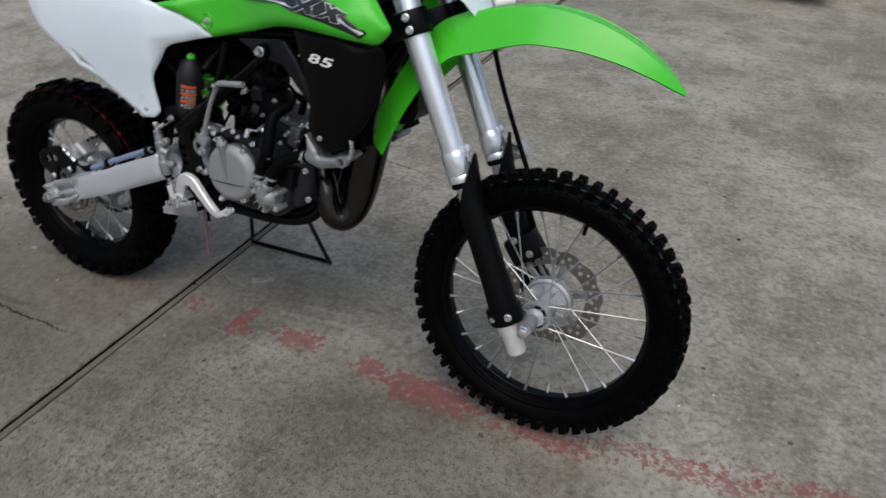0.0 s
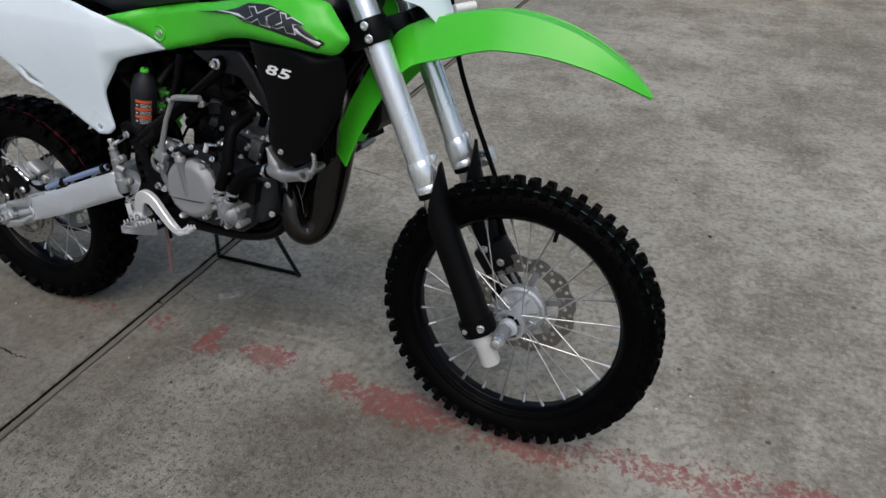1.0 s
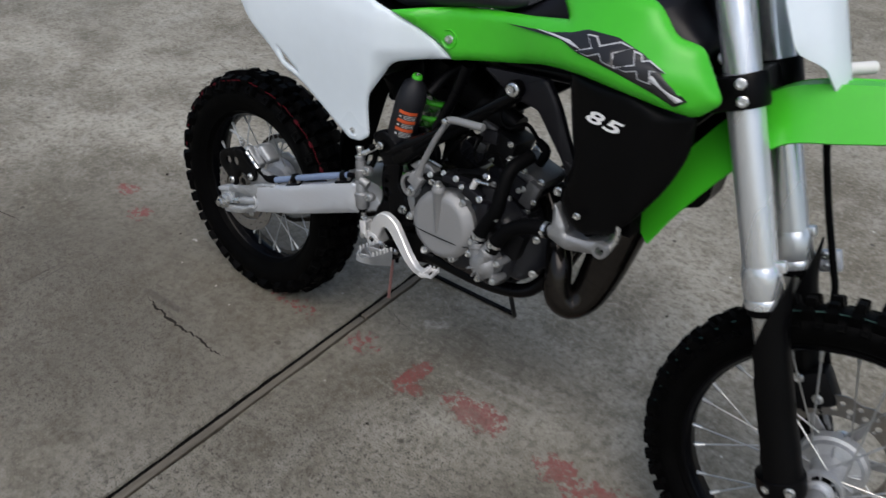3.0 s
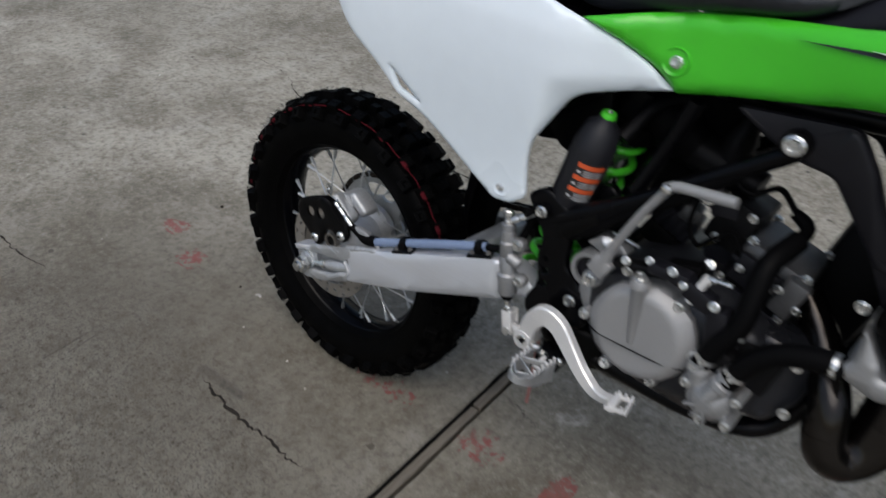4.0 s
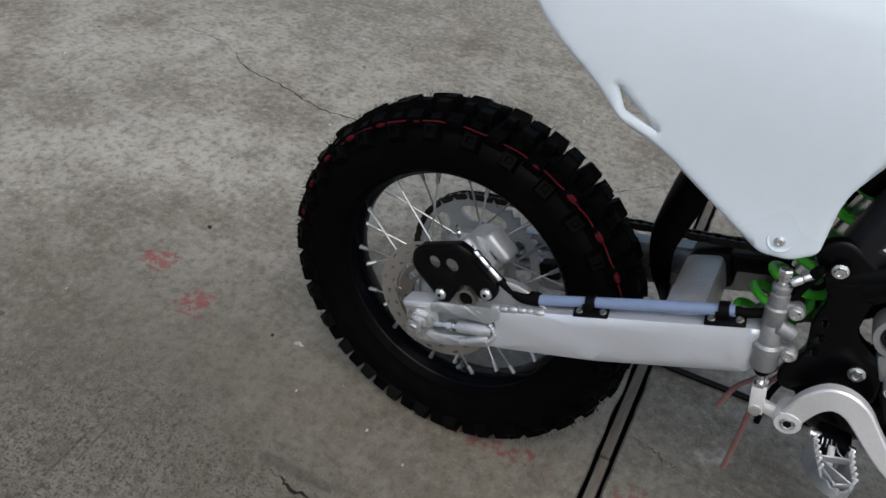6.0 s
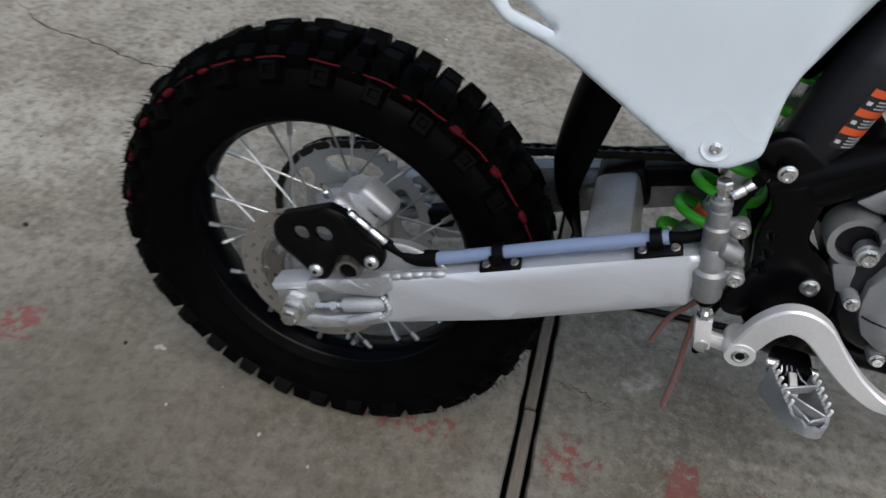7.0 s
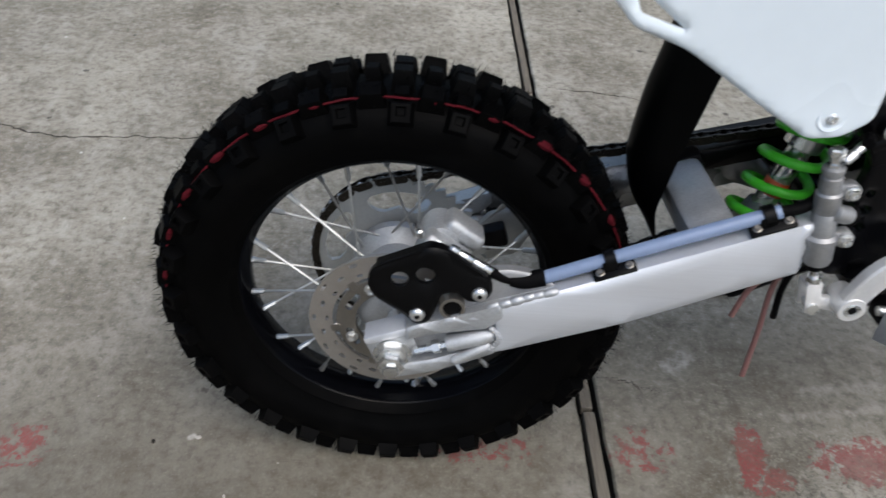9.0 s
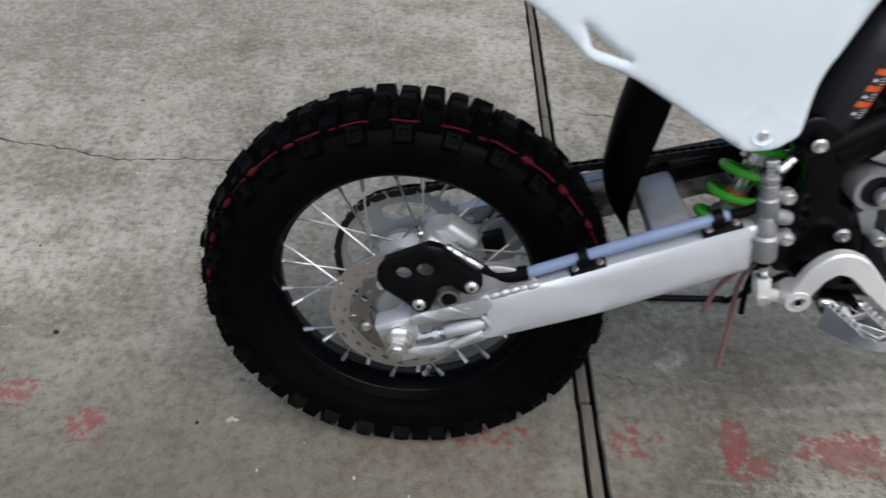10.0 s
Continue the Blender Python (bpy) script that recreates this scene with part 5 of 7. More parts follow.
for u, w in ((0.5525, 0.5195), (0.6215, 0.5060), (0.6545, 0.4560), (0.6190, 0.3960), (0.5590, 0.3860), (0.5158, 0.4368)):
    part("bolt_boss", turned([(0.0074, 0), (0.0074, 0.85), (0.0064, 1)], (u, -0.098, w), (u, -0.1165, w), 16), COVER, engine)
    bolt(engine, (u, -0.1165, w), (0, -1, 0), 0.0050)
front_case = part("front_case", sheet(rounded([(0.700, 0.395), (0.745, 0.398), (0.768, 0.425), (0.772, 0.470), (0.752, 0.500), (0.705, 0.505)], 0.012), lambda u, w: -0.086 + 0.03 * smooth(0.735, 0.775, u), 0.05, (), 0.02, 0.005, 0.010), CASE, engine, "dark cast front of the crankcase")
for u, w in ((0.752, 0.482), (0.760, 0.420)):
    bolt(front_case, (u, -0.078, w), (0.3, -1, 0), 0.0050)
# gearbox top: ribs, studs and small castings, with their shade put into dark colours
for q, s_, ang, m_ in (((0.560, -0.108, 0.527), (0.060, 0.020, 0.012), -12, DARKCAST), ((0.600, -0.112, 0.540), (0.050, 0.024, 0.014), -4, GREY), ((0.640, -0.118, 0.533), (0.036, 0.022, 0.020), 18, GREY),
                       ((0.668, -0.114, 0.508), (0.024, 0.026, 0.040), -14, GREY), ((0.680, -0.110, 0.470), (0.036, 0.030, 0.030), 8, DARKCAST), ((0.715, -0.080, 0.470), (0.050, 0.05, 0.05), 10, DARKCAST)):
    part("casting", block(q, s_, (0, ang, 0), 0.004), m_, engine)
for q, r_ in (((0.548, -0.119, 0.532), 0.0042), ((0.575, -0.119, 0.545), 0.0038), ((0.605, -0.125, 0.548), 0.0042), ((0.622, -0.130, 0.541), 0.0036), ((0.660, -0.130, 0.534), 0.0045), ((0.694, -0.126, 0.512), 0.0046), ((0.678, -0.128, 0.496), 0.0040)):
    bolt(engine, q, (0, -1, 0.25), r_)
# black plate added to hide the spring coils below the brace
part("spring_screen", sheet(rounded([(0.445, 0.50), (0.455, 0.575), (0.485, 0.585), (0.515, 0.545), (0.520, 0.50), (0.49, 0.47)], 0.01), lambda u, w: -0.062, 0.012, (), 0.03, 0.002, 0.004), FRAME, frame_part)
# clutch arm
part("clutch_arm", tube([(0.632, -0.120, 0.522), (0.637, -0.122, 0.542), (0.643, -0.122, 0.559)], [0.0058, 0.0050, 0.0055], 10, 4), PAINTED, engine, "silver clutch release arm")
part("cable_end", turned([(0.0022, 0), (0.0042, 0.1), (0.0042, 0.4), (0.0026, 0.45), (0.0026, 1)], (0.641, -0.122, 0.558), (0.668, -0.122, 0.562), 8), ZINC, engine)
# kick starter
part("kick_boss", turned([(0.0100, 0), (0.0235, 0.0), (0.0238, 0.86), (0.0228, 1.0), (0.0172, 1.0), (0.0164, 0.93), (0.0164, 0.55), (0.0100, 0.55)], (0.4995, -0.076, 0.4890), (0.4995, -0.106, 0.4890), 36), CAST, engine)
part("shaft_seal", turned([(0.0120, 0), (0.0160, 0), (0.0160, 1), (0.0142, 1), (0.0136, 0.6), (0.0120, 0.6)], (0.4995, -0.0960, 0.4890), (0.4995, -0.1025, 0.4890), 28), GREY, engine, "dark shaft seal")
# black disc at the bottom puts the recess's shade into colour
part("recess_shade", revolve([(0.0, -0.0935), (0.0162, -0.0935), (0.0162, -0.088)], 28, "y", (0.4995, 0, 0.4890)), HOSE, engine)
part("case_ledge", sheet(rounded([(0.486, 0.520), (0.502, 0.537), (0.530, 0.535), (0.540, 0.526), (0.528, 0.515), (0.505, 0.515)], 0.003), lambda u, w: -0.098, 0.020, (), 0.02, 0.002, 0.004), CAST, engine, "cast crankcase ledge")
bolt(engine, (0.5120, -0.098, 0.5330), (0, -0.8, 0.6), 0.0050)
part("link_rod", tube([(0.510, -0.086, 0.541), (0.530, -0.088, 0.541), (0.548, -0.090, 0.540)], 0.0021, 8, 3), ZINC, engine)
part("case_web", block((0.508, -0.092, 0.452), (0.024, 0.020, 0.034), (0, -28, 0), 0.006), CAST, engine)
kick = new("kick_starter")
kick.parent = bike
kick["label"] = "grey kick starter lever"
part("hub", block((0.5210, -0.117, 0.5125), (0.025, 0.021, 0.024), (0, 24, 0), 0.0030), COVER, kick)
part("hub_neck", turned([(0.0110, 0), (0.0100, 0.3), (0.0075, 0.75), (0.0062, 1)], (0.5195, -0.117, 0.511), (0.5285, -0.1225, 0.537), 14), COVER, kick)
part("shaft", turned([(0.006, 0), (0.0082, 0), (0.0082, 0.6), (0.0102, 0.62), (0.0102, 0.95), (0.0088, 1)], (0.5085, -0.086, 0.4840), (0.5085, -0.114, 0.4840), 20), CAST, kick)
bolt(kick, (0.5085, -0.114, 0.4830), (0, -1, 0), 0.0066)
part("lever", tube([(0.5262, -0.1215, 0.532), (0.538, -0.1255, 0.562), (0.553, -0.129, 0.598), (0.5675, -0.131, 0.626), (0.576, -0.1325, 0.641)], [0.0064, 0.0054, 0.0050, 0.0050, 0.0054], 12, 5), COVER, kick)
part("foot_piece", tube([(0.571, -0.1325, 0.6395), (0.584, -0.133, 0.6455), (0.606, -0.134, 0.6490), (0.630, -0.135, 0.6520), (0.646, -0.136, 0.6545)], [0.0050, 0.0062, 0.0062, 0.0066, 0.0062], 10, 4), COVER, kick)
part("pivot_pin", turned([(0.003, 0), (0.0052, 0.05), (0.0052, 0.95), (0.003, 1)], (0.576, -0.145, 0.6415), (0.576, -0.123, 0.6415), 12), ZINC, kick)
# cylinder and head lean forward
AX = Vector((0.26, 0, 0.966)).normalized()
base = Vector((0.672, -0.004, 0.515))
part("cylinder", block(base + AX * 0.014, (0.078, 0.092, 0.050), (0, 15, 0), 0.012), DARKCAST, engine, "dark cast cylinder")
part("cylinder_flange", block(base + AX * 0.003, (0.088, 0.108, 0.007), (0, 15, 0), 0.002), GREY, engine)
part("cylinder_flange", block(base + AX * 0.036, (0.084, 0.100, 0.007), (0, 15, 0), 0.002), GREY, engine)
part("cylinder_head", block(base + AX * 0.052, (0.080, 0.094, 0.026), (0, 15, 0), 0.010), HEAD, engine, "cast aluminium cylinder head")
for du, dv in ((-0.034, -0.044), (0.034, -0.044), (-0.034, 0.042), (0.034, 0.042), (0.0, -0.048)):
    bolt(engine, base + AX * 0.062 + Vector((du * 0.97, dv, -du * 0.26)), AX, 0.0052)
    bolt(engine, base + AX * 0.006 + Vector((du * 1.1, dv * 1.12, -du * 0.28)), AX, 0.0048)
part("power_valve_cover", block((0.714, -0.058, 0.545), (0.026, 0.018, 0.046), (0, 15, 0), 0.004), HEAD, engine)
part("side_cover", block((0.672, -0.053, 0.548), (0.052, 0.010, 0.036), (0, 15, 0), 0.003), GREY, engine)
for q in ((0.702, -0.068, 0.553), (0.726, -0.068, 0.538), (0.655, -0.059, 0.553), (0.690, -0.059, 0.543)):
    bolt(engine, q, (0, -1, 0), 0.0038)
part("spark_plug_cap", tube([base + AX * 0.064, base + AX * 0.092, base + AX * 0.102 + Vector((-0.022, 0, 0.003))], [0.008, 0.0085, 0.0068], 12, 4), HOSE, engine)
part("plug_lead", tube([base + AX * 0.102 + Vector((-0.020, 0, 0.003)), (0.655, -0.015, 0.640), (0.632, -0.030, 0.628), (0.610, -0.03, 0.640), (0.600, -0.01, 0.68), (0.62, 0.01, 0.72)], 0.0036, 8), HOSE, engine)
# water pump
PC = Vector((0.690, 0, 0.424))
pump = part("water_pump", revolve([(0.0, -0.1450), (0.010, -0.1446), (0.0175, -0.1405), (0.0205, -0.134), (0.0245, -0.132), (0.0258, -0.127), (0.0258, -0.100)], 32, "y", (PC.x, 0, PC.z)), CAST, engine, "cast aluminium water pump cover")
for k in range(3):
    a = radians(210 + 38 * k)
    part("pump_rib", block((PC.x + 0.014 * math.cos(a), -0.1410, PC.z + 0.014 * math.sin(a)), (0.020, 0.008, 0.0032), (0, -math.degrees(a), 0), 0.0012), CAST, pump)
for a, b in (((0.688, -0.136, 0.428), (0.702, -0.130, 0.464)), ((0.676, -0.126, 0.428), (0.666, -0.124, 0.462))):
    part("outlet", turned([(0.0115, 0), (0.0115, 0.5), (0.0140, 0.56), (0.0140, 0.72), (0.0120, 0.76), (0.0120, 0.88), (0.0135, 0.9), (0.0135, 1)], a, b, 20), CAST, pump, "cast hose outlet")
for u, w in ((0.6655, 0.4700), (0.6635, 0.4420), (0.6960, 0.4005), (0.7290, 0.4100), (0.7300, 0.4500)):
    d = Vector((u - 0.697, 0, w - 0.432)) * 0.86
    p = Vector((PC.x + d.x, -0.134, PC.z + d.z))
    part("bolt_boss", turned([(0.0068, 0), (0.0068, 0.9), (0.0058, 1)], p + Vector((0, 0.034, 0)), p, 12), CAST, pump)
    part("web", block((PC.x + d.x * 0.7, -0.121, PC.z + d.z * 0.7), (0.022, 0.020, 0.010), (0, -math.degrees(math.atan2(d.z, d.x)), 0), 0.003), CAST, pump)
    bolt(pump, p, (0, -1, 0), 0.0044)
part("coolant_hose", tube([(0.667, -0.124, 0.458), (0.676, -0.124, 0.488), (0.690, -0.122, 0.520), (0.690, -0.114, 0.556), (0.689, -0.098, 0.590), (0.700, -0.06, 0.610)], 0.0122, 16, 6), HOSE, bike, "black coolant hose")
part("coolant_hose", tube([(0.702, -0.131, 0.458), (0.711, -0.130, 0.484), (0.727, -0.128, 0.507), (0.748, -0.127, 0.522), (0.776, -0.127, 0.532), (0.796, -0.126, 0.534)], 0.0125, 16, 6), HOSE, bike, "black coolant hose")
for q, d in (((0.706, -0.1305, 0.472), (0.3, 0.05, 1)), ((0.670, -0.124, 0.470), (0.3, 0, 1)), ((0.786, -0.1265, 0.533), (1, 0, 0.12))):
    d = Vector(d).normalized()
    part("hose_clip", turned([(0.0118, 0), (0.0134, 0.1), (0.0134, 0.9), (0.0118, 1)], Vector(q) - d * 0.0032, Vector(q) + d * 0.0032, 18), ZINC, bike)
    bolt(bike, Vector(q) + Vector((0, -0.0132, 0)), (0, -1, 0), 0.0035, flange=False)
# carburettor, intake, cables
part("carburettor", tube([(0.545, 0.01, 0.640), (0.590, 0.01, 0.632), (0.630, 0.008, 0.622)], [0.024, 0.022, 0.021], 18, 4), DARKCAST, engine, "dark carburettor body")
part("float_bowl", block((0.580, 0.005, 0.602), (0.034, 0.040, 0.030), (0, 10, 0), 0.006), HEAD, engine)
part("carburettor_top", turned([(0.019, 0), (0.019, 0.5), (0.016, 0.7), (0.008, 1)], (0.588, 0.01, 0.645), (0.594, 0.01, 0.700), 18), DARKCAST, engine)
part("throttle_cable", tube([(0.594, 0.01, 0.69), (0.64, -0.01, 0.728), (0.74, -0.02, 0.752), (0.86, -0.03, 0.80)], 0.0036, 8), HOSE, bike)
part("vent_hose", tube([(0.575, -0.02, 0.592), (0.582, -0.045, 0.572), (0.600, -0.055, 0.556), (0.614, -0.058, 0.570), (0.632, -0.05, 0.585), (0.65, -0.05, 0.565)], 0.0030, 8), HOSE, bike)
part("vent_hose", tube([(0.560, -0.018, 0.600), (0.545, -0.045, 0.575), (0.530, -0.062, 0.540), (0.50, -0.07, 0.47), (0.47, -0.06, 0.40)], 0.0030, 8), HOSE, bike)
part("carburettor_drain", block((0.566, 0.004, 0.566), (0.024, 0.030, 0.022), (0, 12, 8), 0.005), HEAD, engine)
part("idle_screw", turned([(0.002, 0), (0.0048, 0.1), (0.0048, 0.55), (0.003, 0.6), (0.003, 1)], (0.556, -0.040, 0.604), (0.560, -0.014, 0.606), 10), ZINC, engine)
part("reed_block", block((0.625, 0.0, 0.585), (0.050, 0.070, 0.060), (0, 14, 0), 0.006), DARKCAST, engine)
for q in ((0.606, -0.036, 0.604), (0.612, -0.036, 0.566), (0.644, -0.036, 0.604)):
    bolt(engine, q, (0, -1, 0), 0.0042)
part("intake_boot", tube([(0.48, 0.01, 0.675), (0.515, 0.01, 0.655), (0.548, 0.01, 0.640)], [0.036, 0.032, 0.025], 18, 4), HOSE, bike, "black rubber intake boot")
part("cable_bracket", block((0.618, -0.062, 0.615), (0.030, 0.006, 0.024), (0, -8, 0), 0.004), GREY, bike)
part("washer_bolt", turned([(0.0, 0), (0.0085, 0.1), (0.0085, 0.6), (0.005, 0.65), (0.005, 1), (0, 1)], (0.604, -0.080, 0.628), (0.604, -0.090, 0.628), 20), ZINC, bike)
# black block added so the gap between cylinder and radiator reads dark
part("gap_block", block((0.752, 0.070, 0.530), (0.085, 0.040, 0.170), (0, 12, 0), 0.012), DARKCAST, engine, "black block added to fill the gap by the cylinder")
part("magneto_cover", revolve([(0.0, 0.125), (0.050, 0.122), (0.060, 0.112), (0.062, 0.085)], 32, "y", (0.655, 0, 0.445)), DARKCAST, engine)
# what shows between shock and cylinder
carb_box = part("throttle_housing", block((0.5510, 0.012, 0.5470), (0.052, 0.040, 0.034), (0, 14, 0), 0.005), GREY, engine, "dark grey carburettor housing")
for k in range(3):
    part("rib", block((0.5410 + 0.012 * k, -0.0085, 0.5510 - 0.003 * k), (0.004, 0.004, 0.030), (0, 40, 0), 0.001, None, 1), GREY, carb_box)
part("rubber_block", block((0.5380, 0.004, 0.5230), (0.046, 0.034, 0.030), (0, 20, 0), 0.006), HOSE, engine)
part("barrel_cover", sheet(rounded([(0.595, 0.537), (0.619, 0.556), (0.639, 0.559), (0.665, 0.547), (0.673, 0.526), (0.655, 0.511), (0.608, 0.513)], 0.008), lambda u, w: -0.014, 0.030, (), 0.02, 0.003, 0.006), GREY, engine, "dark grey barrel cover")
bolt(engine, (0.6225, -0.058, 0.5410), (0, -0.8, 0.5), 0.0052)
part("plug_socket", block((0.606, -0.080, 0.5350), (0.042, 0.022, 0.018), (0, -16, 0), 0.004), HOSE, engine, "black wiring connector")
part("yellow_hose", tube([(0.592, -0.010, 0.530), (0.601, -0.014, 0.543), (0.619, -0.016, 0.558), (0.635, -0.014, 0.562)], 0.0011, 8, 4), material("yellow_sleeve", (0.12, 0.11, 0.03), 0.5, grain=0.1, bump=0.0), engine, "thin yellow hose")
part("hose_clip", turned([(0.0030, 0), (0.0062, 0.1), (0.0062, 0.9), (0.003, 1)], (0.6060, -0.018, 0.5560), (0.6140, -0.018, 0.5595), 14), CLIPWHITE, engine)
for off in (0.0, 0.010):
    part("wiring_loom", tube([(0.478, -0.100, 0.528 + off), (0.506, -0.104, 0.556 + off), (0.540, -0.104, 0.588 + off), (0.590, -0.102, 0.630 + off), (0.650, -0.098, 0.690 + off * 0.5)], [0.0062, 0.0060, 0.0075, 0.0068, 0.0060], 10, 5), HOSE, bike, "black wrapped wiring loom")
part("tube_boot", turned([(0.0150, 0), (0.0165, 0.1), (0.0150, 0.88), (0.0165, 0.92), (0.0160, 1), (0.0100, 1)], (0.452, -0.091, 0.5200), (0.500, -0.094, 0.5590), 20), BLACK, bike, "black rubber boot round the frame tube")
# exhaust
exhaust = part("exhaust_pipe", tube([(0.722, -0.004, 0.530), (0.748, -0.018, 0.508), (0.775, -0.042, 0.480), (0.795, -0.060, 0.448), (0.803, -0.066, 0.418), (0.813, -0.063, 0.394), (0.829, -0.050, 0.385), (0.845, -0.036, 0.402), (0.854, -0.026, 0.438), (0.861, -0.018, 0.490), (0.868, -0.008, 0.560), (0.872, 0.015, 0.640), (0.855, 0.055, 0.715), (0.79, 0.085, 0.755), (0.68, 0.095, 0.765), (0.54, 0.095, 0.745), (0.40, 0.095, 0.72), (0.30, 0.09, 0.70)],
                                   [0.0185, 0.0195, 0.0210, 0.0225, 0.0235, 0.0250, 0.0272, 0.0300, 0.0340, 0.0380, 0.0400, 0.0400, 0.038, 0.036, 0.034, 0.030, 0.024, 0.018], 32, 7), PIPE, bike, "dark oiled steel expansion chamber")
for p, d, r in (((0.829, -0.050, 0.385), (0.95, 0.5, 0.05), 0.0272), ((0.803, -0.066, 0.418), (0.25, -0.05, -1), 0.0235), ((0.854, -0.026, 0.438), (0.18, 0.2, 1), 0.0340)):
    d = Vector(d).normalized()
    part("weld_seam", turned([(r - 0.002, 0), (r + 0.0006, 0.3), (r + 0.0006, 0.7), (r - 0.002, 1)], Vector(p) - d * 0.0012, Vector(p) + d * 0.0012, 32), PIPE, exhaust)
# foot peg: a cast channel with toothed rails
peg = new("foot_peg")
peg.parent = bike
peg["label"] = "serrated steel foot peg"
rail = spline([(0.464, -0.140, 0), (0.466, -0.170, 0), (0.470, -0.205, 0), (0.478, -0.222, 0), (0.489, -0.229, 0), (0.500, -0.222, 0), (0.506, -0.205, 0), (0.505, -0.175, 0), (0.504, -0.140, 0)], 5)
bm = bmesh.new()
rows = []
for i, p in enumerate(rail):
    d = (rail[min(i + 1, len(rail) - 1)] - rail[max(i - 1, 0)]).normalized()
    nrm = Vector((-d.y, d.x, 0)) * 0.0017
    f = (-0.140 - p.y) / 0.089
    top = 0.376 + 0.014 * f
    low = top - 0.038 + 0.024 * f
    top -= 0.0035 * (0.5 - 0.5 * math.cos(i * 1.25)) * smooth(-0.200, -0.212, p.y)
    rows.append([Vector((p.x, p.y, low)) + nrm, Vector((p.x, p.y, top)) + nrm, Vector((p.x, p.y, top)) - nrm, Vector((p.x, p.y, low)) - nrm])
ring_skin(bm, rows)
part("rail", bm, WELD, peg)
for k in range(6):
    y = -0.146 - 0.0118 * k
    f = (-0.140 - y) / 0.089
    for flank in (rail[:len(rail) // 2], rail[len(rail) // 2:]):
        p = min(flank, key=lambda q: abs(q.y - y))
        part("tooth", block((p.x, y, 0.3800 + 0.014 * f), (0.0040, 0.0036, 0.0105), (12, 0, 0), 0.0014, None, 2), PAINTED, peg)
for q0, q1 in (((0.467, -0.178), (0.505, -0.160)), ((0.468, -0.186), (0.504, -0.206)), ((0.4725, -0.205), (0.486, -0.222)), ((0.486, -0.222), (0.502, -0.212))):
    c0, c1 = Vector((*q0, 0.373 + 0.014 * (-0.14 - q0[1]) / 0.089)), Vector((*q1, 0.373 + 0.014 * (-0.14 - q1[1]) / 0.089))
    part("cross_bar", block((c0 + c1) / 2, ((c1 - c0).length, 0.0026, 0.010), (0, 0, math.degrees(math.atan2(c1.y - c0.y, c1.x - c0.x))), 0.0008, None, 1), WELD, peg)
part("mount", block((0.487, -0.122, 0.364), (0.040, 0.036, 0.028), (0, 0, 0), 0.005), FRAME, peg)
part("pivot_pin", turned([(0.003, 0), (0.006, 0.03), (0.006, 0.97), (0.003, 1)], (0.458, -0.132, 0.372), (0.512, -0.132, 0.372), 12), ZINC, peg)
part("return_spring", tube([(0.472 + 0.0008 * k, -0.136 + 0.0055 * math.cos(k * 1.0), 0.372 + 0.0055 * math.sin(k * 1.0)) for k in range(22)] + [(0.492, -0.150, 0.376), (0.498, -0.158, 0.377)], 0.0009, 6, 0), ZINC, peg, "thin wire return spring")
part("strap", block((0.4860, -0.150, 0.3700), (0.0080, 0.036, 0.0040), (10, 0, 0), 0.001), PAINTED, peg)
peg.matrix_basis = Matrix.Translation((0.4925, -0.150, 0.366)) @ Matrix.Scale(0.86, 4) @ Matrix.Translation((-0.487, 0.150, -0.372))
SPREAD[0] = True
# brake pedal
def flat_bar(line, width, thick, mat, parent, name, label=""):
    """A flat bar bent in the side view."""
    c = spline([(u, 0, w) for u, v, w in line], 7)
    lat = [q.x for q in spline([(v, 0, 0) for u, v, w in line], 7)]
    ws = [q.x for q in spline([(x, 0, 0) for x in width], 7)]
    bm = bmesh.new()
    rings = []
    for i, p in enumerate(c):
        d = (c[min(i + 1, len(c) - 1)] - c[max(i - 1, 0)]).normalized()
        nrm = Vector((-d.z, 0, d.x))
        h, t, e = ws[i] / 2, thick / 2, min(thick * 0.22, 0.002)
        ring = []
        for x, y in ((-h + e, -t), (h - e, -t), (h, -t + e), (h, t - e), (h - e, t), (-h + e, t), (-h, t - e), (-h, -t + e)):
            ring.append(Vector((p.x, lat[i] + y, p.z)) + nrm * x)
        rings.append(ring)
    ring_skin(bm, rings)
    return part(name, bm, mat, parent, label)


pedal = flat_bar([(0.446, -0.109, 0.352), (0.450, -0.112, 0.373), (0.458, -0.115, 0.398), (0.473, -0.117, 0.4135), (0.494, -0.118, 0.4095), (0.517, -0.120, 0.3885), (0.540, -0.124, 0.3690), (0.564, -0.129, 0.3565), (0.582, -0.136, 0.3600), (0.594, -0.141, 0.3680)],
                 [0.024, 0.0235, 0.0255, 0.0280, 0.0255, 0.0215, 0.0190, 0.0160, 0.0125, 0.0100], 0.0130, PAINTED, bike, "brake_pedal", "silver forged brake pedal")
part("tip", block((0.6000, -0.147, 0.3720), (0.009, 0.030, 0.010), (0, -12, 10), 0.0025), PAINTED, pedal)
part("tip_rail", block((0.6060, -0.1600, 0.3735), (0.022, 0.0030, 0.0062), (0, -12, 10), 0.0010), PAINTED, pedal)
part("tip_rail", block((0.6060, -0.1350, 0.3735), (0.022, 0.0030, 0.0062), (0, -12, 10), 0.0010), PAINTED, pedal)
part("tip_rail", block((0.6165, -0.1465, 0.3755), (0.0032, 0.026, 0.0062), (0, -12, 10), 0.0010), PAINTED, pedal)
for k in range(3):
    for v in (-0.1605, -0.1345):
        part("tip_tooth", block((0.5985 + 0.008 * k, v, 0.3775 + 0.0016 * k), (0.0022, 0.0036, 0.0050), (0, -12, 10), 0.0006), PAINTED, pedal)
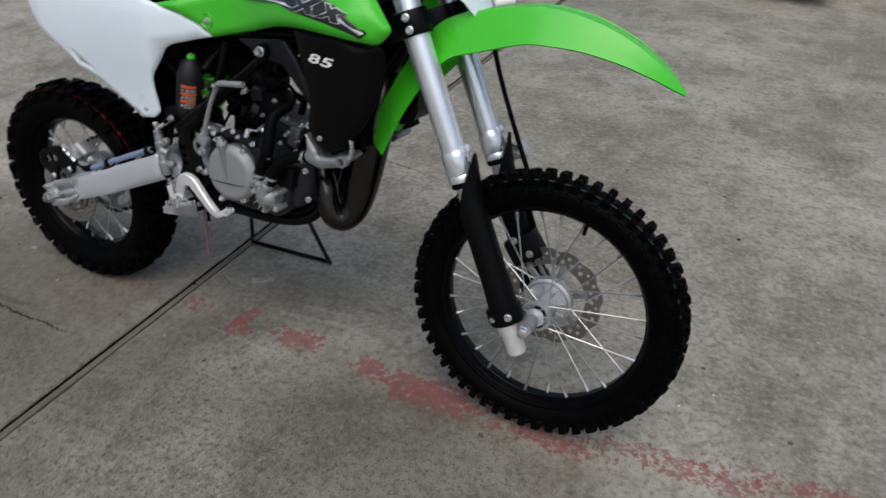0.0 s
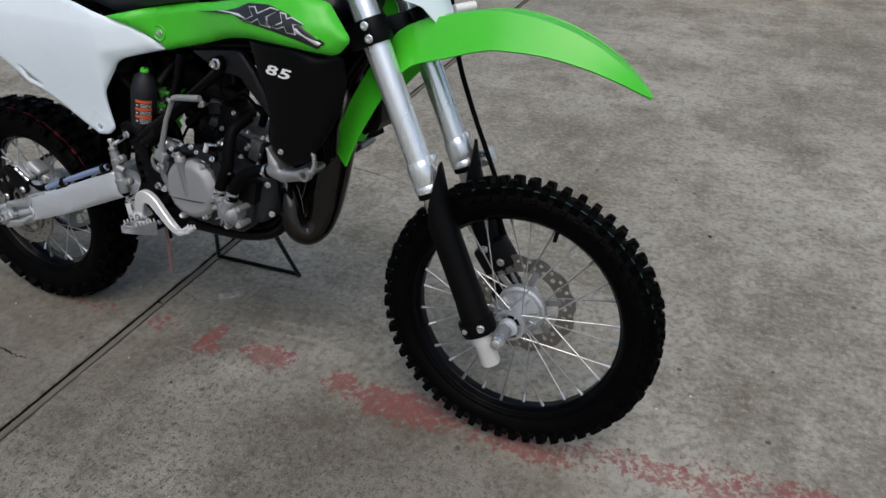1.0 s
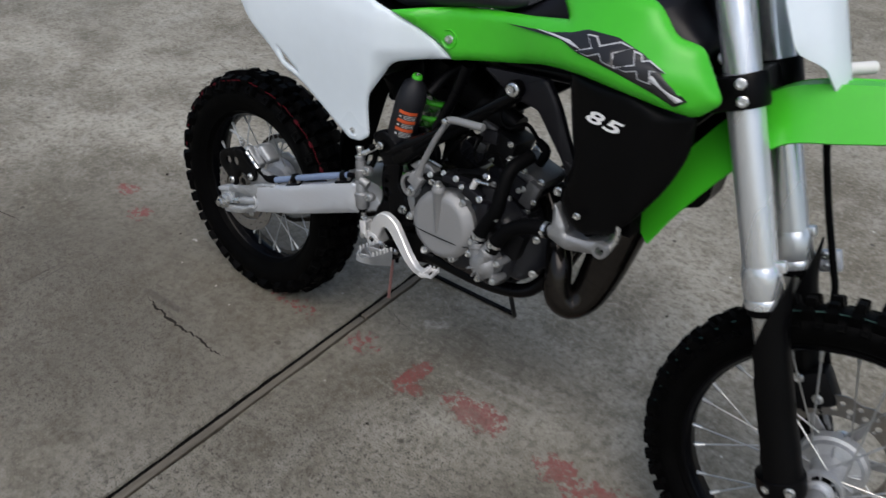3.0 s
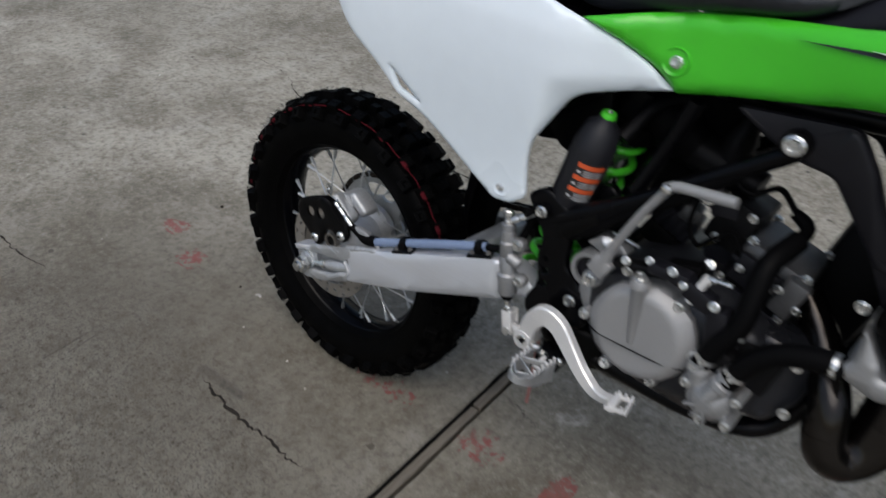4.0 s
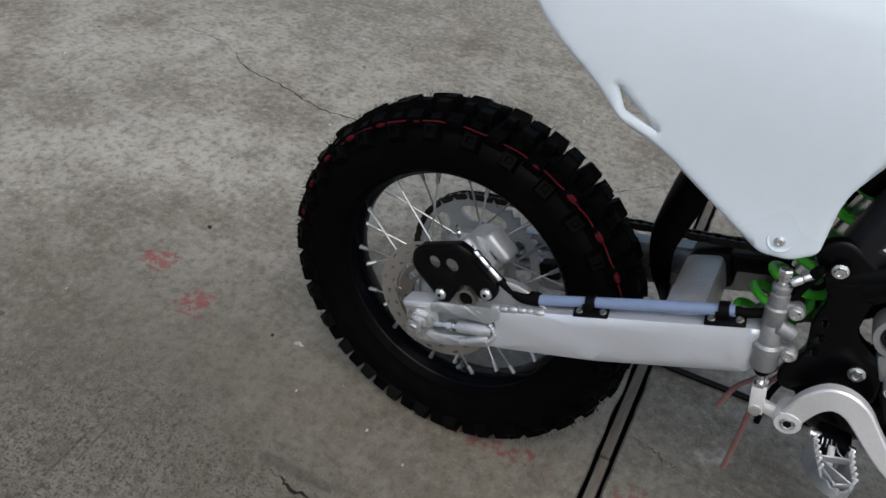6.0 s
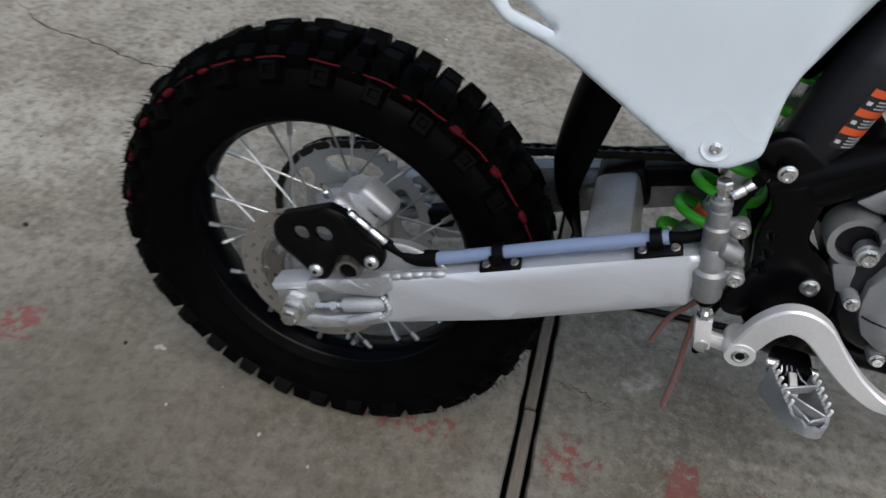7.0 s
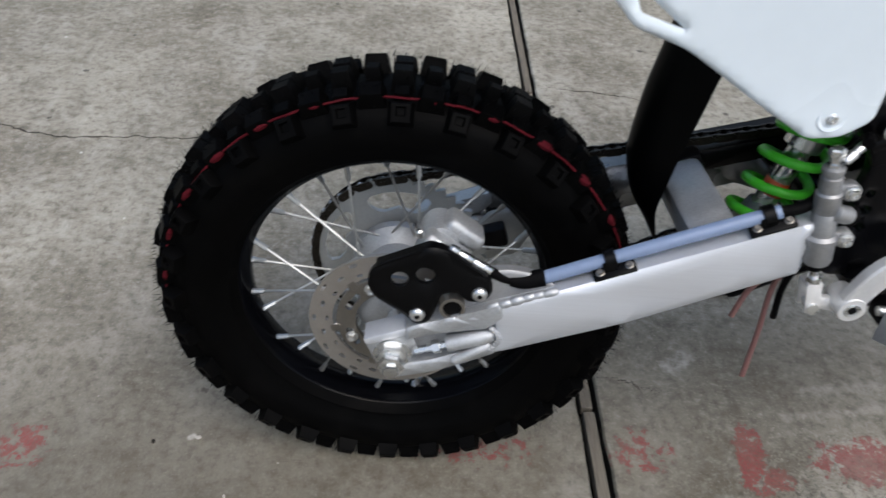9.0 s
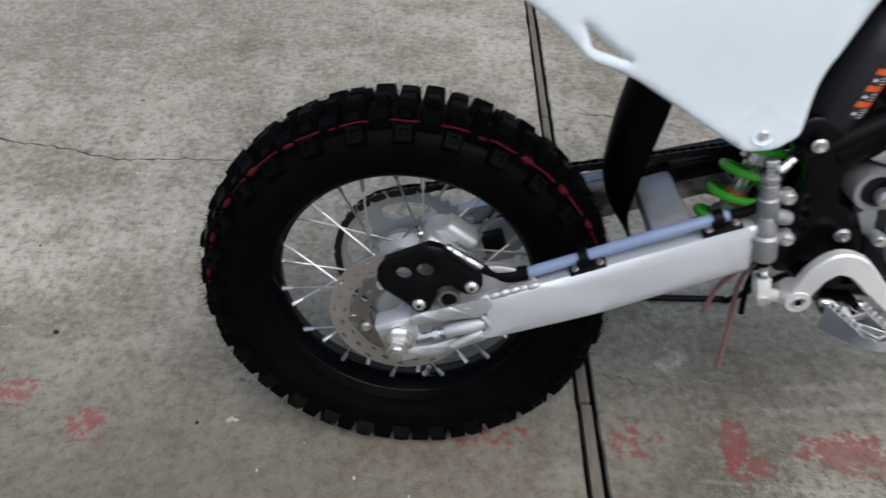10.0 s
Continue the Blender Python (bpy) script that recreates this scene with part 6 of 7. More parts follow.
part("pivot_boss", turned([(0.002, 0), (0.0130, 0), (0.0140, 0.2), (0.0140, 0.93), (0.0130, 1), (0.002, 1)], (0.4475, -0.090, 0.3595), (0.4475, -0.1195, 0.3595), 24), PAINTED, pedal)
# dark hex disc on the boss stands for a socket's shade
part("socket", revolve([(0.0, -0.1200), (0.0046, -0.1200), (0.0046, -0.115)], 6, "y", (0.4475, 0, 0.3595)), DARKCAST, pedal, smooth=False)
part("socket_rim", revolve([(0.0048, -0.1200), (0.0062, -0.1206), (0.0078, -0.1200), (0.0078, -0.117), (0.0048, -0.117)], 20, "y", (0.4475, 0, 0.3595), closed=True), ZINC, pedal)
part("arm", block((0.428, -0.101, 0.353), (0.036, 0.008, 0.013), (0, 10, 0), 0.003), PAINTED, pedal)
part("bash_plate", sheet(rounded([(0.455, 0.375), (0.53, 0.378), (0.60, 0.362), (0.69, 0.362), (0.708, 0.350), (0.690, 0.332), (0.53, 0.314), (0.49, 0.325)], 0.012), lambda u, w: -0.074 + 0.030 * smooth(0.50, 0.545, u), 0, (), 0.05, 0.006, 0.01, both=True), BLACK, bike, "black lower frame guard")

# radiators
for side in (-1, 1):
    rad = new("radiator")
    rad.parent = bike
    y = side * 0.082
    part("core", block((0.846, y, 0.665), (0.036, 0.066, 0.190), (0, -18, 0), 0.004), BLACK, rad)
    for k in range(5):
        part("louvre", block((0.872, y - side * 0.030 + side * 0.0075 * k, 0.660), (0.020, 0.0025, 0.205), (0, -18, side * 24), 0.0008, None, 1), BLACK, rad)
    # black plate added behind the core to close a bright gap
    part("black_plate", block((0.822, side * 0.072, 0.632), (0.012, 0.080, 0.185), (0, -18, 0), 0.004), BLACK, rad)
    bm = sheet(rounded([(0.789, 0.578), (0.794, 0.574), (0.815, 0.546), (0.818, 0.536), (0.850, 0.540), (0.872, 0.548), (0.882, 0.540), (0.868, 0.525), (0.822, 0.512), (0.788, 0.521), (0.785, 0.534), (0.793, 0.543)], 0.006), lambda u, w: -0.120, 0.055, (), 0.02, 0.004, 0.008)
    if side > 0:
        bm.transform(Matrix.Diagonal((1, -1, 1, 1)))
    part("bottom_tank", bm, CAST, rad, "cast silver radiator tank")
bolt(bike, (0.838, -0.134, 0.583), (0, -1, 0), 0.0042)
bolt(bike, (0.778, -0.092, 0.585), (0, -1, 0), 0.0055)
part("drain_ring", revolve([(0.007, -0.006), (0.012, -0.006), (0.012, 0.006), (0.007, 0.006)], 20, "y", (0.884, -0.128, 0.545), closed=True), CAST, bike)
part("radiator_bracket", tube([(0.893, -0.12, 0.60), (0.899, -0.12, 0.57), (0.892, -0.12, 0.545)], 0.004, 8, 4), ZINC, bike)
part("wire", tube([(0.945, -0.03, 0.90), (0.943, -0.04, 0.86), (0.940, -0.045, 0.835)], 0.0016, 6, 4), BLUEWIRE, bike, "thin blue wire")
part("wire", tube([(0.950, -0.03, 0.86), (0.948, -0.04, 0.845), (0.944, -0.045, 0.832)], 0.0014, 6, 4), REDWIRE, bike, "thin red wire")
bolt(bike, (0.940, -0.048, 0.833), (0, -1, 0.2), 0.007)


# ---- rear suspension ----
SPREAD[0] = False
swingarm = new("swingarm")
swingarm.parent = bike
swingarm["label"] = "satin silver aluminium swingarm"
for side in (-1, 1):
    a, b = (-0.1245, 0.026) if side < 0 else (0.0985, 0.026)
    top, front = (0.4495, 0.446) if side < 0 else (0.4340, 0.432)
    arm = sheet(rounded([(0.060, 0.314, 0.004), (0.115, 0.338, 0.006), (0.160, 0.355, 0.01), (0.380, top, 0.01), (0.394, front, 0.006), (0.409, 0.424, 0.008), (0.437, 0.405, 0.004), (0.431, 0.398, 0.004), (0.398, 0.3925, 0.01), (0.230, 0.320), (0.120, 0.277, 0.010), (0.104, 0.2725, 0.006), (0.112, 0.292, 0.004), (0.108, 0.312, 0.004), (0.085, 0.312, 0.003)], 0.008), lambda u, w: a - side * 0.034 * smooth(0.378, 0.412, u) - (0.026 * smooth(0.15, 0.30, u) if side > 0 else 0), b, (), 0.02, 0.003, 0.006)
    part("arm", arm, ALLOY if side < 0 else OILY_SHADED, swingarm, "" if side < 0 else "alloy arm smeared with chain oil, its shade put into the colour")
    # open fork end: two rails with the axle block, the adjuster and its boss between
    part("fork_rail", sheet(rounded([(0.020, 0.286), (0.019, 0.300), (0.030, 0.306), (0.062, 0.317), (0.112, 0.337), (0.116, 0.322), (0.100, 0.306), (0.058, 0.298)], 0.004), lambda u, w: a - 0.001, 0.024, (), 0.03, 0.002, 0.004), WELD, swingarm, "cast fork end")
    part("fork_rail", sheet(rounded([(-0.002, 0.242), (0.008, 0.232), (0.045, 0.242), (0.085, 0.260), (0.112, 0.274), (0.108, 0.288), (0.084, 0.276), (0.045, 0.259), (0.010, 0.250)], 0.004), lambda u, w: a, 0.023, (), 0.03, 0.002, 0.004), WELD, swingarm, "cast fork end")
    part("inner_wall", sheet(rounded([(0.000, 0.242), (0.000, 0.285), (0.055, 0.310), (0.105, 0.312), (0.110, 0.280), (0.050, 0.250)], 0.004), lambda u, w: a + 0.017, 0.006, (), 0.05, 0.001, 0.004), WELD, swingarm)
    part("axle_block", block((0.0065, a + (0.020 if side < 0 else 0.008), 0.2690), (0.050, 0.024, 0.036), (0, -22, 0), 0.0025), WELD, swingarm, "cast axle block")
    part("block_cap", block((-0.0005, a + (0.018 if side < 0 else 0.006), 0.2845), (0.046, 0.028, 0.009), (0, -22, 0), 0.0022), ALLOY, swingarm)
    part("adjuster", turned([(0.0042, 0), (0.0042, 0.42), (0.0074, 0.43), (0.0074, 0.60), (0.0042, 0.62), (0.0042, 1.0)], (0.030, a + 0.004, 0.2690), (0.072, a + 0.004, 0.2840), 6), ZINC, swingarm, "chain adjuster bolt")
    part("adjuster_boss", turned([(0.0078, 0), (0.0084, 0.05), (0.0088, 0.8), (0.0070, 1.0)], (0.062, a + 0.004, 0.2805), (0.108, a + 0.004, 0.2975), 18), WELD, swingarm, "cast adjuster boss")
    part("adjuster_rib", turned([(0.0055, 0), (0.0062, 0.1), (0.0062, 0.9), (0.0040, 1.0)], (0.070, a + 0.002, 0.2610), (0.106, a + 0.002, 0.2860), 14), WELD, swingarm)
    for k in range(9):
        t = k / 8
        part("weld_bead", turned([(0.0012, 0), (0.0036, 0.3), (0.0036, 0.7), (0.0012, 1)], (0.104 + 0.008 * math.sin(t * 3.1), a - 0.0006, 0.2790 + 0.026 * t), (0.106 + 0.008 * math.sin(t * 3.1), a - 0.0006, 0.2842 + 0.026 * t), 8), WELD, swingarm)
    part("axle_nut", turned([(0.0085, 0), (0.0172, 0), (0.0172, 0.30), (0.0150, 0.34), (0.0150, 0.40), (0.0142, 0.42), (0.0142, 0.70), (0.0120, 0.74), (0.0085, 0.75), (0.0085, 0.97), (0.005, 1.0)], (0.0070, side * 0.1175, 0.2590), (0.0070, side * 0.1440, 0.2565), 6 if side < 0 else 20), ZINC, swingarm, "zinc plated axle nut")
    part("washer", turned([(0.009, 0), (0.0200, 0), (0.0200, 1), (0.009, 1)], (0.0070, side * 0.1145, 0.2592), (0.0070, side * 0.1180, 0.2590), 28), ZINC, swingarm)
part("chain_slider", sheet(rounded([(0.285, 0.396), (0.292, 0.416), (0.330, 0.432), (0.400, 0.452), (0.455, 0.468), (0.474, 0.450), (0.420, 0.434), (0.335, 0.4075)], 0.006), lambda u, w: 0.050, 0.050, (), 0.03, 0.002, 0.005), BLACK, swingarm, "black plastic chain slider")
part("inner_gusset", block((0.318, 0.070, 0.405), (0.050, 0.062, 0.050), (0, -22, 0), 0.008), DARKCAST, swingarm, "dark inner gusset")
part("cross_member", block((0.313, -0.030, 0.404), (0.048, 0.145, 0.048), (0, -22, 0), 0.010), WELD, swingarm, "pale cast cross member")
part("axle", tube([(0.0070, -0.114, 0.2590), (0.0010, 0.118, 0.2700)], 0.0085, 14, 0), ZINC, swingarm)
part("caliper_bracket", sheet(rounded([(0.050, 0.312), (0.056, 0.338), (0.076, 0.352), (0.094, 0.366), (0.112, 0.3705), (0.130, 0.3695), (0.148, 0.364), (0.167, 0.354), (0.156, 0.343), (0.120, 0.331), (0.080, 0.318)], 0.008), lambda u, w: -0.112, 0.009, (), 0.03, 0.002, 0.004), CAST, swingarm, "aluminium caliper bracket")
# no real hole: a black disc paints its shade inside the ring
part("hole_shade", revolve([(0.0, -0.119), (0.0096, -0.119), (0.0096, -0.108)], 24, "y", (0.064, 0, 0.327)), BLACK, swingarm)
part("bracket_ring", revolve([(0.0095, -0.122), (0.0128, -0.122), (0.0128, -0.100), (0.0095, -0.100)], 28, "y", (0.064, 0, 0.327), closed=True), STEEL, swingarm)
beads = random.Random(8)
for k in range(6):
    t = k / 5
    r = beads.uniform(0.0042, 0.0054)
    c = Vector((0.098 + 0.052 * t, -0.1200 + beads.uniform(-0.0006, 0.0006), 0.3305 + 0.0205 * t + beads.uniform(-0.0008, 0.0008)))
    part("weld_bead", turned([(r * 0.45, 0), (r * 0.85, 0.15), (r, 0.5), (r * 0.85, 0.85), (r * 0.45, 1)], c, c + Vector((0.0150, 0.0002, 0.0058)), 12), WELD, swingarm)
# rear brake
caliper = part("rear_caliper", block((0.052, -0.086, 0.368), (0.056, 0.026, 0.032), (0, 34, 0), 0.008, None, 3), WELD, bike, "cast aluminium rear caliper")
part("piston_housing", turned([(0.012, 0), (0.0185, 0.04), (0.0200, 0.2), (0.0200, 0.78), (0.0180, 0.92), (0.012, 1)], (0.048, -0.080, 0.374), (0.048, -0.034, 0.374), 28), WELD, caliper)
part("caliper_arm", block((0.072, -0.060, 0.382), (0.044, 0.034, 0.018), (0, 34, 0), 0.006, None, 3), WELD, caliper)
part("pad_pin", turned([(0.003, 0), (0.0052, 0.05), (0.0052, 0.3), (0.003, 0.32), (0.003, 1)], (0.070, -0.104, 0.362), (0.070, -0.050, 0.362), 10), ZINC, caliper)
bolt(caliper, (0.046, -0.096, 0.3810), (-0.1, -0.6, 0.7), 0.0068)
part("bleed_nipple", turned([(0.0025, 0), (0.0045, 0.1), (0.0045, 0.5), (0.0028, 0.6), (0.0028, 1)], (0.030, -0.095, 0.392), (0.024, -0.098, 0.408), 8), ZINC, caliper)
guard_line = rounded([(-0.0190, 0.346, 0.008), (-0.0195, 0.362, 0.006), (-0.011, 0.3745, 0.006), (0.039, 0.3990, 0.007), (0.054, 0.395, 0.006), (0.099, 0.3655, 0.010), (0.1020, 0.350, 0.010), (0.095, 0.337, 0.010), (0.079, 0.335, 0.008), (0.066, 0.347, 0.008), (0.051, 0.343, 0.008), (0.047, 0.322, 0.008), (0.042, 0.309, 0.010), (0.028, 0.304, 0.010), (0.016, 0.316, 0.006), (-0.012, 0.335, 0.008)], 0.006)
cguard = part("caliper_guard", sheet(guard_line, lambda u, w: -0.1225 - 0.0015 * smooth(0.02, 0.0, abs(u - 0.04)), 0.005, [circle2d(0.0112, 0.3580, 0.0088, 20), circle2d(0.0355, 0.3645, 0.0096, 20)], 0.012, 0.0030, 0.006), BLACK, bike, "black plastic caliper guard")
for q in ((0.0300, 0.3195), (0.0888, 0.3485)):
    screw = part("screw", turned([(0.0, 1.0), (0.0042, 0.98), (0.0068, 0.70), (0.0078, 0.30), (0.0078, 0.0)], (q[0], -0.1225, q[1]), (q[0], -0.1280, q[1]), 24), ZINC, cguard, "zinc button-head screw")
    # dark hex disc on the head, painted shade of a socket
    part("socket", revolve([(0.0, -0.1283), (0.0026, -0.1283), (0.0026, -0.126)], 6, "y", (q[0], 0, q[1])), DARKCAST, screw, smooth=False)
part("guard_flange", sheet(rounded([(-0.013, 0.3725), (0.039, 0.3975), (0.054, 0.3935), (0.098, 0.3645), (0.094, 0.359), (0.052, 0.388), (0.039, 0.391), (-0.010, 0.366)], 0.003), lambda u, w: -0.1215, 0.014, (), 0.02), BLACK, cguard)
hose = new("rear_brake_hose")
hose.parent = bike
hose["label"] = "black brake hose with a clear sleeve"
part("crimp", turned([(0.0040, 0), (0.0062, 0.05), (0.0062, 0.18), (0.0048, 0.22), (0.0056, 0.28), (0.0056, 0.5), (0.0044, 0.55), (0.0055, 0.6), (0.0055, 0.95), (0.004, 1)], (0.056, -0.108, 0.390), (0.100, -0.110, 0.366), 12), ZINC, hose, "zinc hose end")
part("hose", tube([(0.097, -0.110, 0.367), (0.118, -0.108, 0.358), (0.140, -0.107, 0.3585), (0.160, -0.107, 0.366), (0.20, -0.108, 0.384)], 0.0056, 10, 5), HOSE, hose)
part("boot", tube([(0.118, -0.108, 0.3575), (0.132, -0.1075, 0.3570), (0.152, -0.1075, 0.3625)], [0.0066, 0.0088, 0.0088], 14, 4), HOSE, hose, "black rubber hose boot")
part("sleeve", tube([(0.150, -0.1075, 0.3615), (0.215, -0.108, 0.391), (0.285, -0.109, 0.423), (0.355, -0.110, 0.4535)], 0.0068, 14, 5), SLEEVE, hose, "translucent bluish hose sleeve")
part("hose", tube([(0.350, -0.110, 0.452), (0.372, -0.110, 0.459), (0.392, -0.104, 0.472), (0.402, -0.096, 0.500), (0.408, -0.105, 0.528), (0.404, -0.116, 0.528)], 0.0056, 10, 5), HOSE, hose)
for q in ((0.211, -0.108, 0.389), (0.345, -0.110, 0.449)):
    q = Vector(q)
    d = Vector((0.915, 0, 0.40)).normalized()
    clampring = part("hose_clamp", turned([(0.0080, 0), (0.0102, 0.05), (0.0102, 0.95), (0.0080, 1)], q - d * 0.0055, q + d * 0.0055, 16), BLACK, hose)
    part("tab", block((q.x + 0.004, -0.1150, q.z - 0.0075), (0.042, 0.016, 0.0040), (24, -23.5, 0), 0.0014), BLACK, clampring)
    part("web", block((q.x, -0.1130, q.z - 0.006), (0.013, 0.010, 0.014), (0, -23.5, 0), 0.0012), BLACK, clampring)
    for k in (-0.013, 0.0130):
        bolt(clampring, (q.x + 0.004 + k, -0.1165, q.z - 0.0058 + 0.43 * k), (-0.35, -0.42, 0.85), 0.0032, mat=STEEL)
# rear master cylinder
mc = new("master_cylinder")
mc.parent = bike
mc["label"] = "silver rear brake master cylinder"
TOP, LOW = Vector((0.3830, -0.1155, 0.505)), Vector((0.4025, -0.1150, 0.4055))
MD = (LOW - TOP).normalized()
part("body", turned([(0.0080, 0), (0.0096, 0.01), (0.0096, 0.05), (0.0078, 0.06), (0.0078, 0.09), (0.0096, 0.10), (0.0096, 0.24), (0.0114, 0.26), (0.0114, 0.44), (0.0107, 0.45), (0.0114, 0.46), (0.0114, 0.68), (0.0146, 0.71), (0.0146, 0.77), (0.0132, 0.78), (0.0132, 0.96), (0.0114, 1.0)], TOP, LOW, 28), CAST, mc)
part("cap", turned([(0.0058, 0), (0.0072, 0.08), (0.0072, 0.38), (0.0056, 0.45), (0.0050, 0.8), (0.0068, 0.82), (0.0068, 1.0)], TOP - MD * 0.018, TOP, 6), ZINC, mc)
part("banjo", turned([(0.0034, 0), (0.0048, 0.1), (0.0048, 0.35), (0.0034, 0.4), (0.0042, 0.5), (0.0042, 0.95), (0.004, 1)], (0.388, -0.119, 0.511), (0.411, -0.106, 0.529), 14), ZINC, mc)
for q in ((0.4055, -0.1210, 0.4825), (0.4178, -0.1205, 0.4335)):
    q = Vector(q)
    part("lug", turned([(0.0075, 0), (0.0086, 0.1), (0.0086, 0.9), (0.0075, 1)], q + Vector((0, 0.013, 0)), q, 20), CAST, mc)
    part("web", block(q + Vector((-0.008, 0.006, 0)), (0.018, 0.010, 0.014), (0, -12, 0), 0.003), CAST, mc)
    bolt(mc, q, (0, -1, 0), 0.0052)
part("inlet_boss", turned([(0.006, 0), (0.0085, 0.1), (0.0085, 0.8), (0.007, 1)], (0.395, -0.121, 0.463), (0.4135, -0.119, 0.4585), 16), CAST, mc)
part("boot", turned([(0.0098, 0), (0.0092, 0.5), (0.0075, 0.6), (0.0068, 1)], LOW, LOW + MD * 0.008, 16), HOSE, mc)
part("rod", tube([LOW, (0.4090, -0.114, 0.382)], 0.0042, 8, 0), ZINC, mc)
part("lock_nut", turned([(0.0040, 0), (0.0072, 0), (0.0072, 1), (0.004, 1)], (0.4080, -0.1145, 0.388), (0.4090, -0.114, 0.3825), 6), ZINC, mc, smooth=False)
for dv in (-0.0085, 0.0085):
    part("clevis_side", block((0.4130, -0.110 + dv, 0.3640), (0.0150, 0.0032, 0.0330), (0, -14, 0), 0.0012), PAINTED, mc)
part("clevis_top", block((0.4095, -0.110, 0.3795), (0.0150, 0.0202, 0.0040), (0, -14, 0), 0.0012), PAINTED, mc)
part("clevis_pin", turned([(0.003, 0), (0.0062, 0.02), (0.0062, 0.12), (0.004, 0.14), (0.004, 0.9), (0.003, 1)], (0.4155, -0.1225, 0.3525), (0.4155, -0.096, 0.3525), 12), ZINC, mc)
part("pedal_arm", block((0.4310, -0.110, 0.3555), (0.040, 0.008, 0.014), (0, 3, 0), 0.002), PAINTED, mc)
# shock
shock = new("rear_shock")
shock.parent = bike
shock["label"] = "rear shock with green spring and black reservoir"
A, B = Vector((0.390, -0.004, 0.395)), Vector((0.470, -0.004, 0.690))
part("body", turned([(0.012, 0), (0.012, 0.25), (0.019, 0.26), (0.019, 0.9), (0.024, 0.92), (0.024, 1)], A, B, 20), ZINC, shock)
D = (B - A).normalized()
E1 = Vector((0, 1, 0))
E2 = D.cross(E1)
turns, steps = 8, 22
bm = tube([A + D * (0.0325 * k / steps - 0.011) + 0.0305 * (E1 * math.cos(2 * math.pi * k / steps) + E2 * math.sin(2 * math.pi * k / steps)) for k in range(int(turns * steps) + 1)], 0.0052, 10, 0)
part("spring", bm, SPRING, shock, "lime green coil spring")
part("upper_collar", turned([(0.020, 0), (0.040, 0.0), (0.041, 0.1), (0.041, 0.35), (0.032, 0.4), (0.032, 1.0)], A + D * 0.252, A + D * 0.315, 28), BLACK, shock)
part("lower_eye", block(A - D * 0.010, (0.030, 0.034, 0.040), (0, 26, 0), 0.006), CAST, shock)
part("bump_stop", turned([(0.008, 0), (0.013, 0.1), (0.013, 0.8), (0.01, 1)], A + D * 0.02, A + D * 0.042, 16), ORANGE, shock, "orange bump stop")
RA, RB = Vector((0.4385, -0.0755, 0.5490)), Vector((0.4660, -0.0860, 0.6730))
part("reservoir", turned([(0.019, 0), (0.0250, 0.02), (0.0265, 0.06), (0.0265, 0.68), (0.0258, 0.70), (0.0205, 0.90), (0.0125, 0.95), (0.0100, 1)], RA, RB, 36), RESERVOIR, shock, "matt black shock reservoir")
RD = (RB - RA).normalized()
part("reservoir_cap", turned([(0.0092, 0), (0.0092, 0.6), (0.0078, 0.8), (0.004, 0.82), (0.004, 0.7)], RB - RD * 0.006, RB + RD * 0.009, 20), SPRING, shock, "green anodised cap")
bolt(shock, RB + RD * 0.004, RD, 0.0036, flange=False)
part("reservoir_bracket", tube([RA + RD * 0.1 + Vector((0.02, 0.02, 0)), (0.495, -0.03, 0.685), (0.520, 0, 0.70)], 0.009, 12, 4), DARKCAST, shock)
RX = (Vector((0.654, -0.757, 0.05)) - RD * Vector((0.654, -0.757, 0.05)).dot(RD)).normalized()
RY = RD.cross(RX)


def label_strip(s0, s1, a0, a1, mat, name, label="", r=0.0268):
    """A curved piece of the reservoir's sticker."""
    bm = bmesh.new()
    rows = []
    for s in (s0, s1):
        rows.append([bm.verts.new(RA + RD * s + r * (RX * math.cos(a) + RY * math.sin(a))) for a in (radians(a0 + (a1 - a0) * k / 10) for k in range(11))])
    for k in range(10):
        bm.faces.new((rows[0][k], rows[0][k + 1], rows[1][k + 1], rows[1][k]))
    return part(name, bm, mat, shock, label)


label_strip(0.020, 0.074, -38, 36, INK, "sticker", "black and orange printed sticker")
for s in (0.0330, 0.0500, 0.0675):
    label_strip(s, s + 0.0062, -37, 35, ORANGE, "sticker_band", "orange band", 0.0270)
for s in (0.0215, 0.0245, 0.0275, 0.0303, 0.0410, 0.0440, 0.0470, 0.0580, 0.0610, 0.0640):
    label_strip(s, s + 0.0010, -16, 32, SILVERINK, "print_line", "", 0.0270)
for s in (0.0240, 0.0425, 0.0600):
    label_strip(s, s + 0.0032, -33, -24, SILVERINK, "print_line", "", 0.0270)
# plate added to keep the area left of the reservoir dark
part("black_plate", sheet(rounded([(0.392, 0.602), (0.426, 0.592), (0.446, 0.622), (0.452, 0.662), (0.440, 0.705), (0.355, 0.705), (0.352, 0.640)], 0.006), lambda u, w: -0.047, 0.003, (), 0.02, 0.001, 0.003), BLACK, bike, "black plate added beside the spring to hide its upper coils")
# mud flap, chain, drain hoses
flap_rows = [(0.262, 0.315, 0.055, 0.640), (0.2490, 0.292, 0.052, 0.566), (0.2405, 0.283, 0.050, 0.520), (0.2360, 0.2735, 0.048, 0.470), (0.2375, 0.2700, 0.045, 0.440), (0.2500, 0.2690, 0.036, 0.405), (0.2700, 0.2780, 0.023, 0.375), (0.2840, 0.2870, 0.012, 0.352)]
flap_c = spline([(a, 0, d) for a, b, c, d in flap_rows], 5)
flap_s = spline([(b, c, 0) for a, b, c, d in flap_rows], 5)
bm = bmesh.new()
rows = []
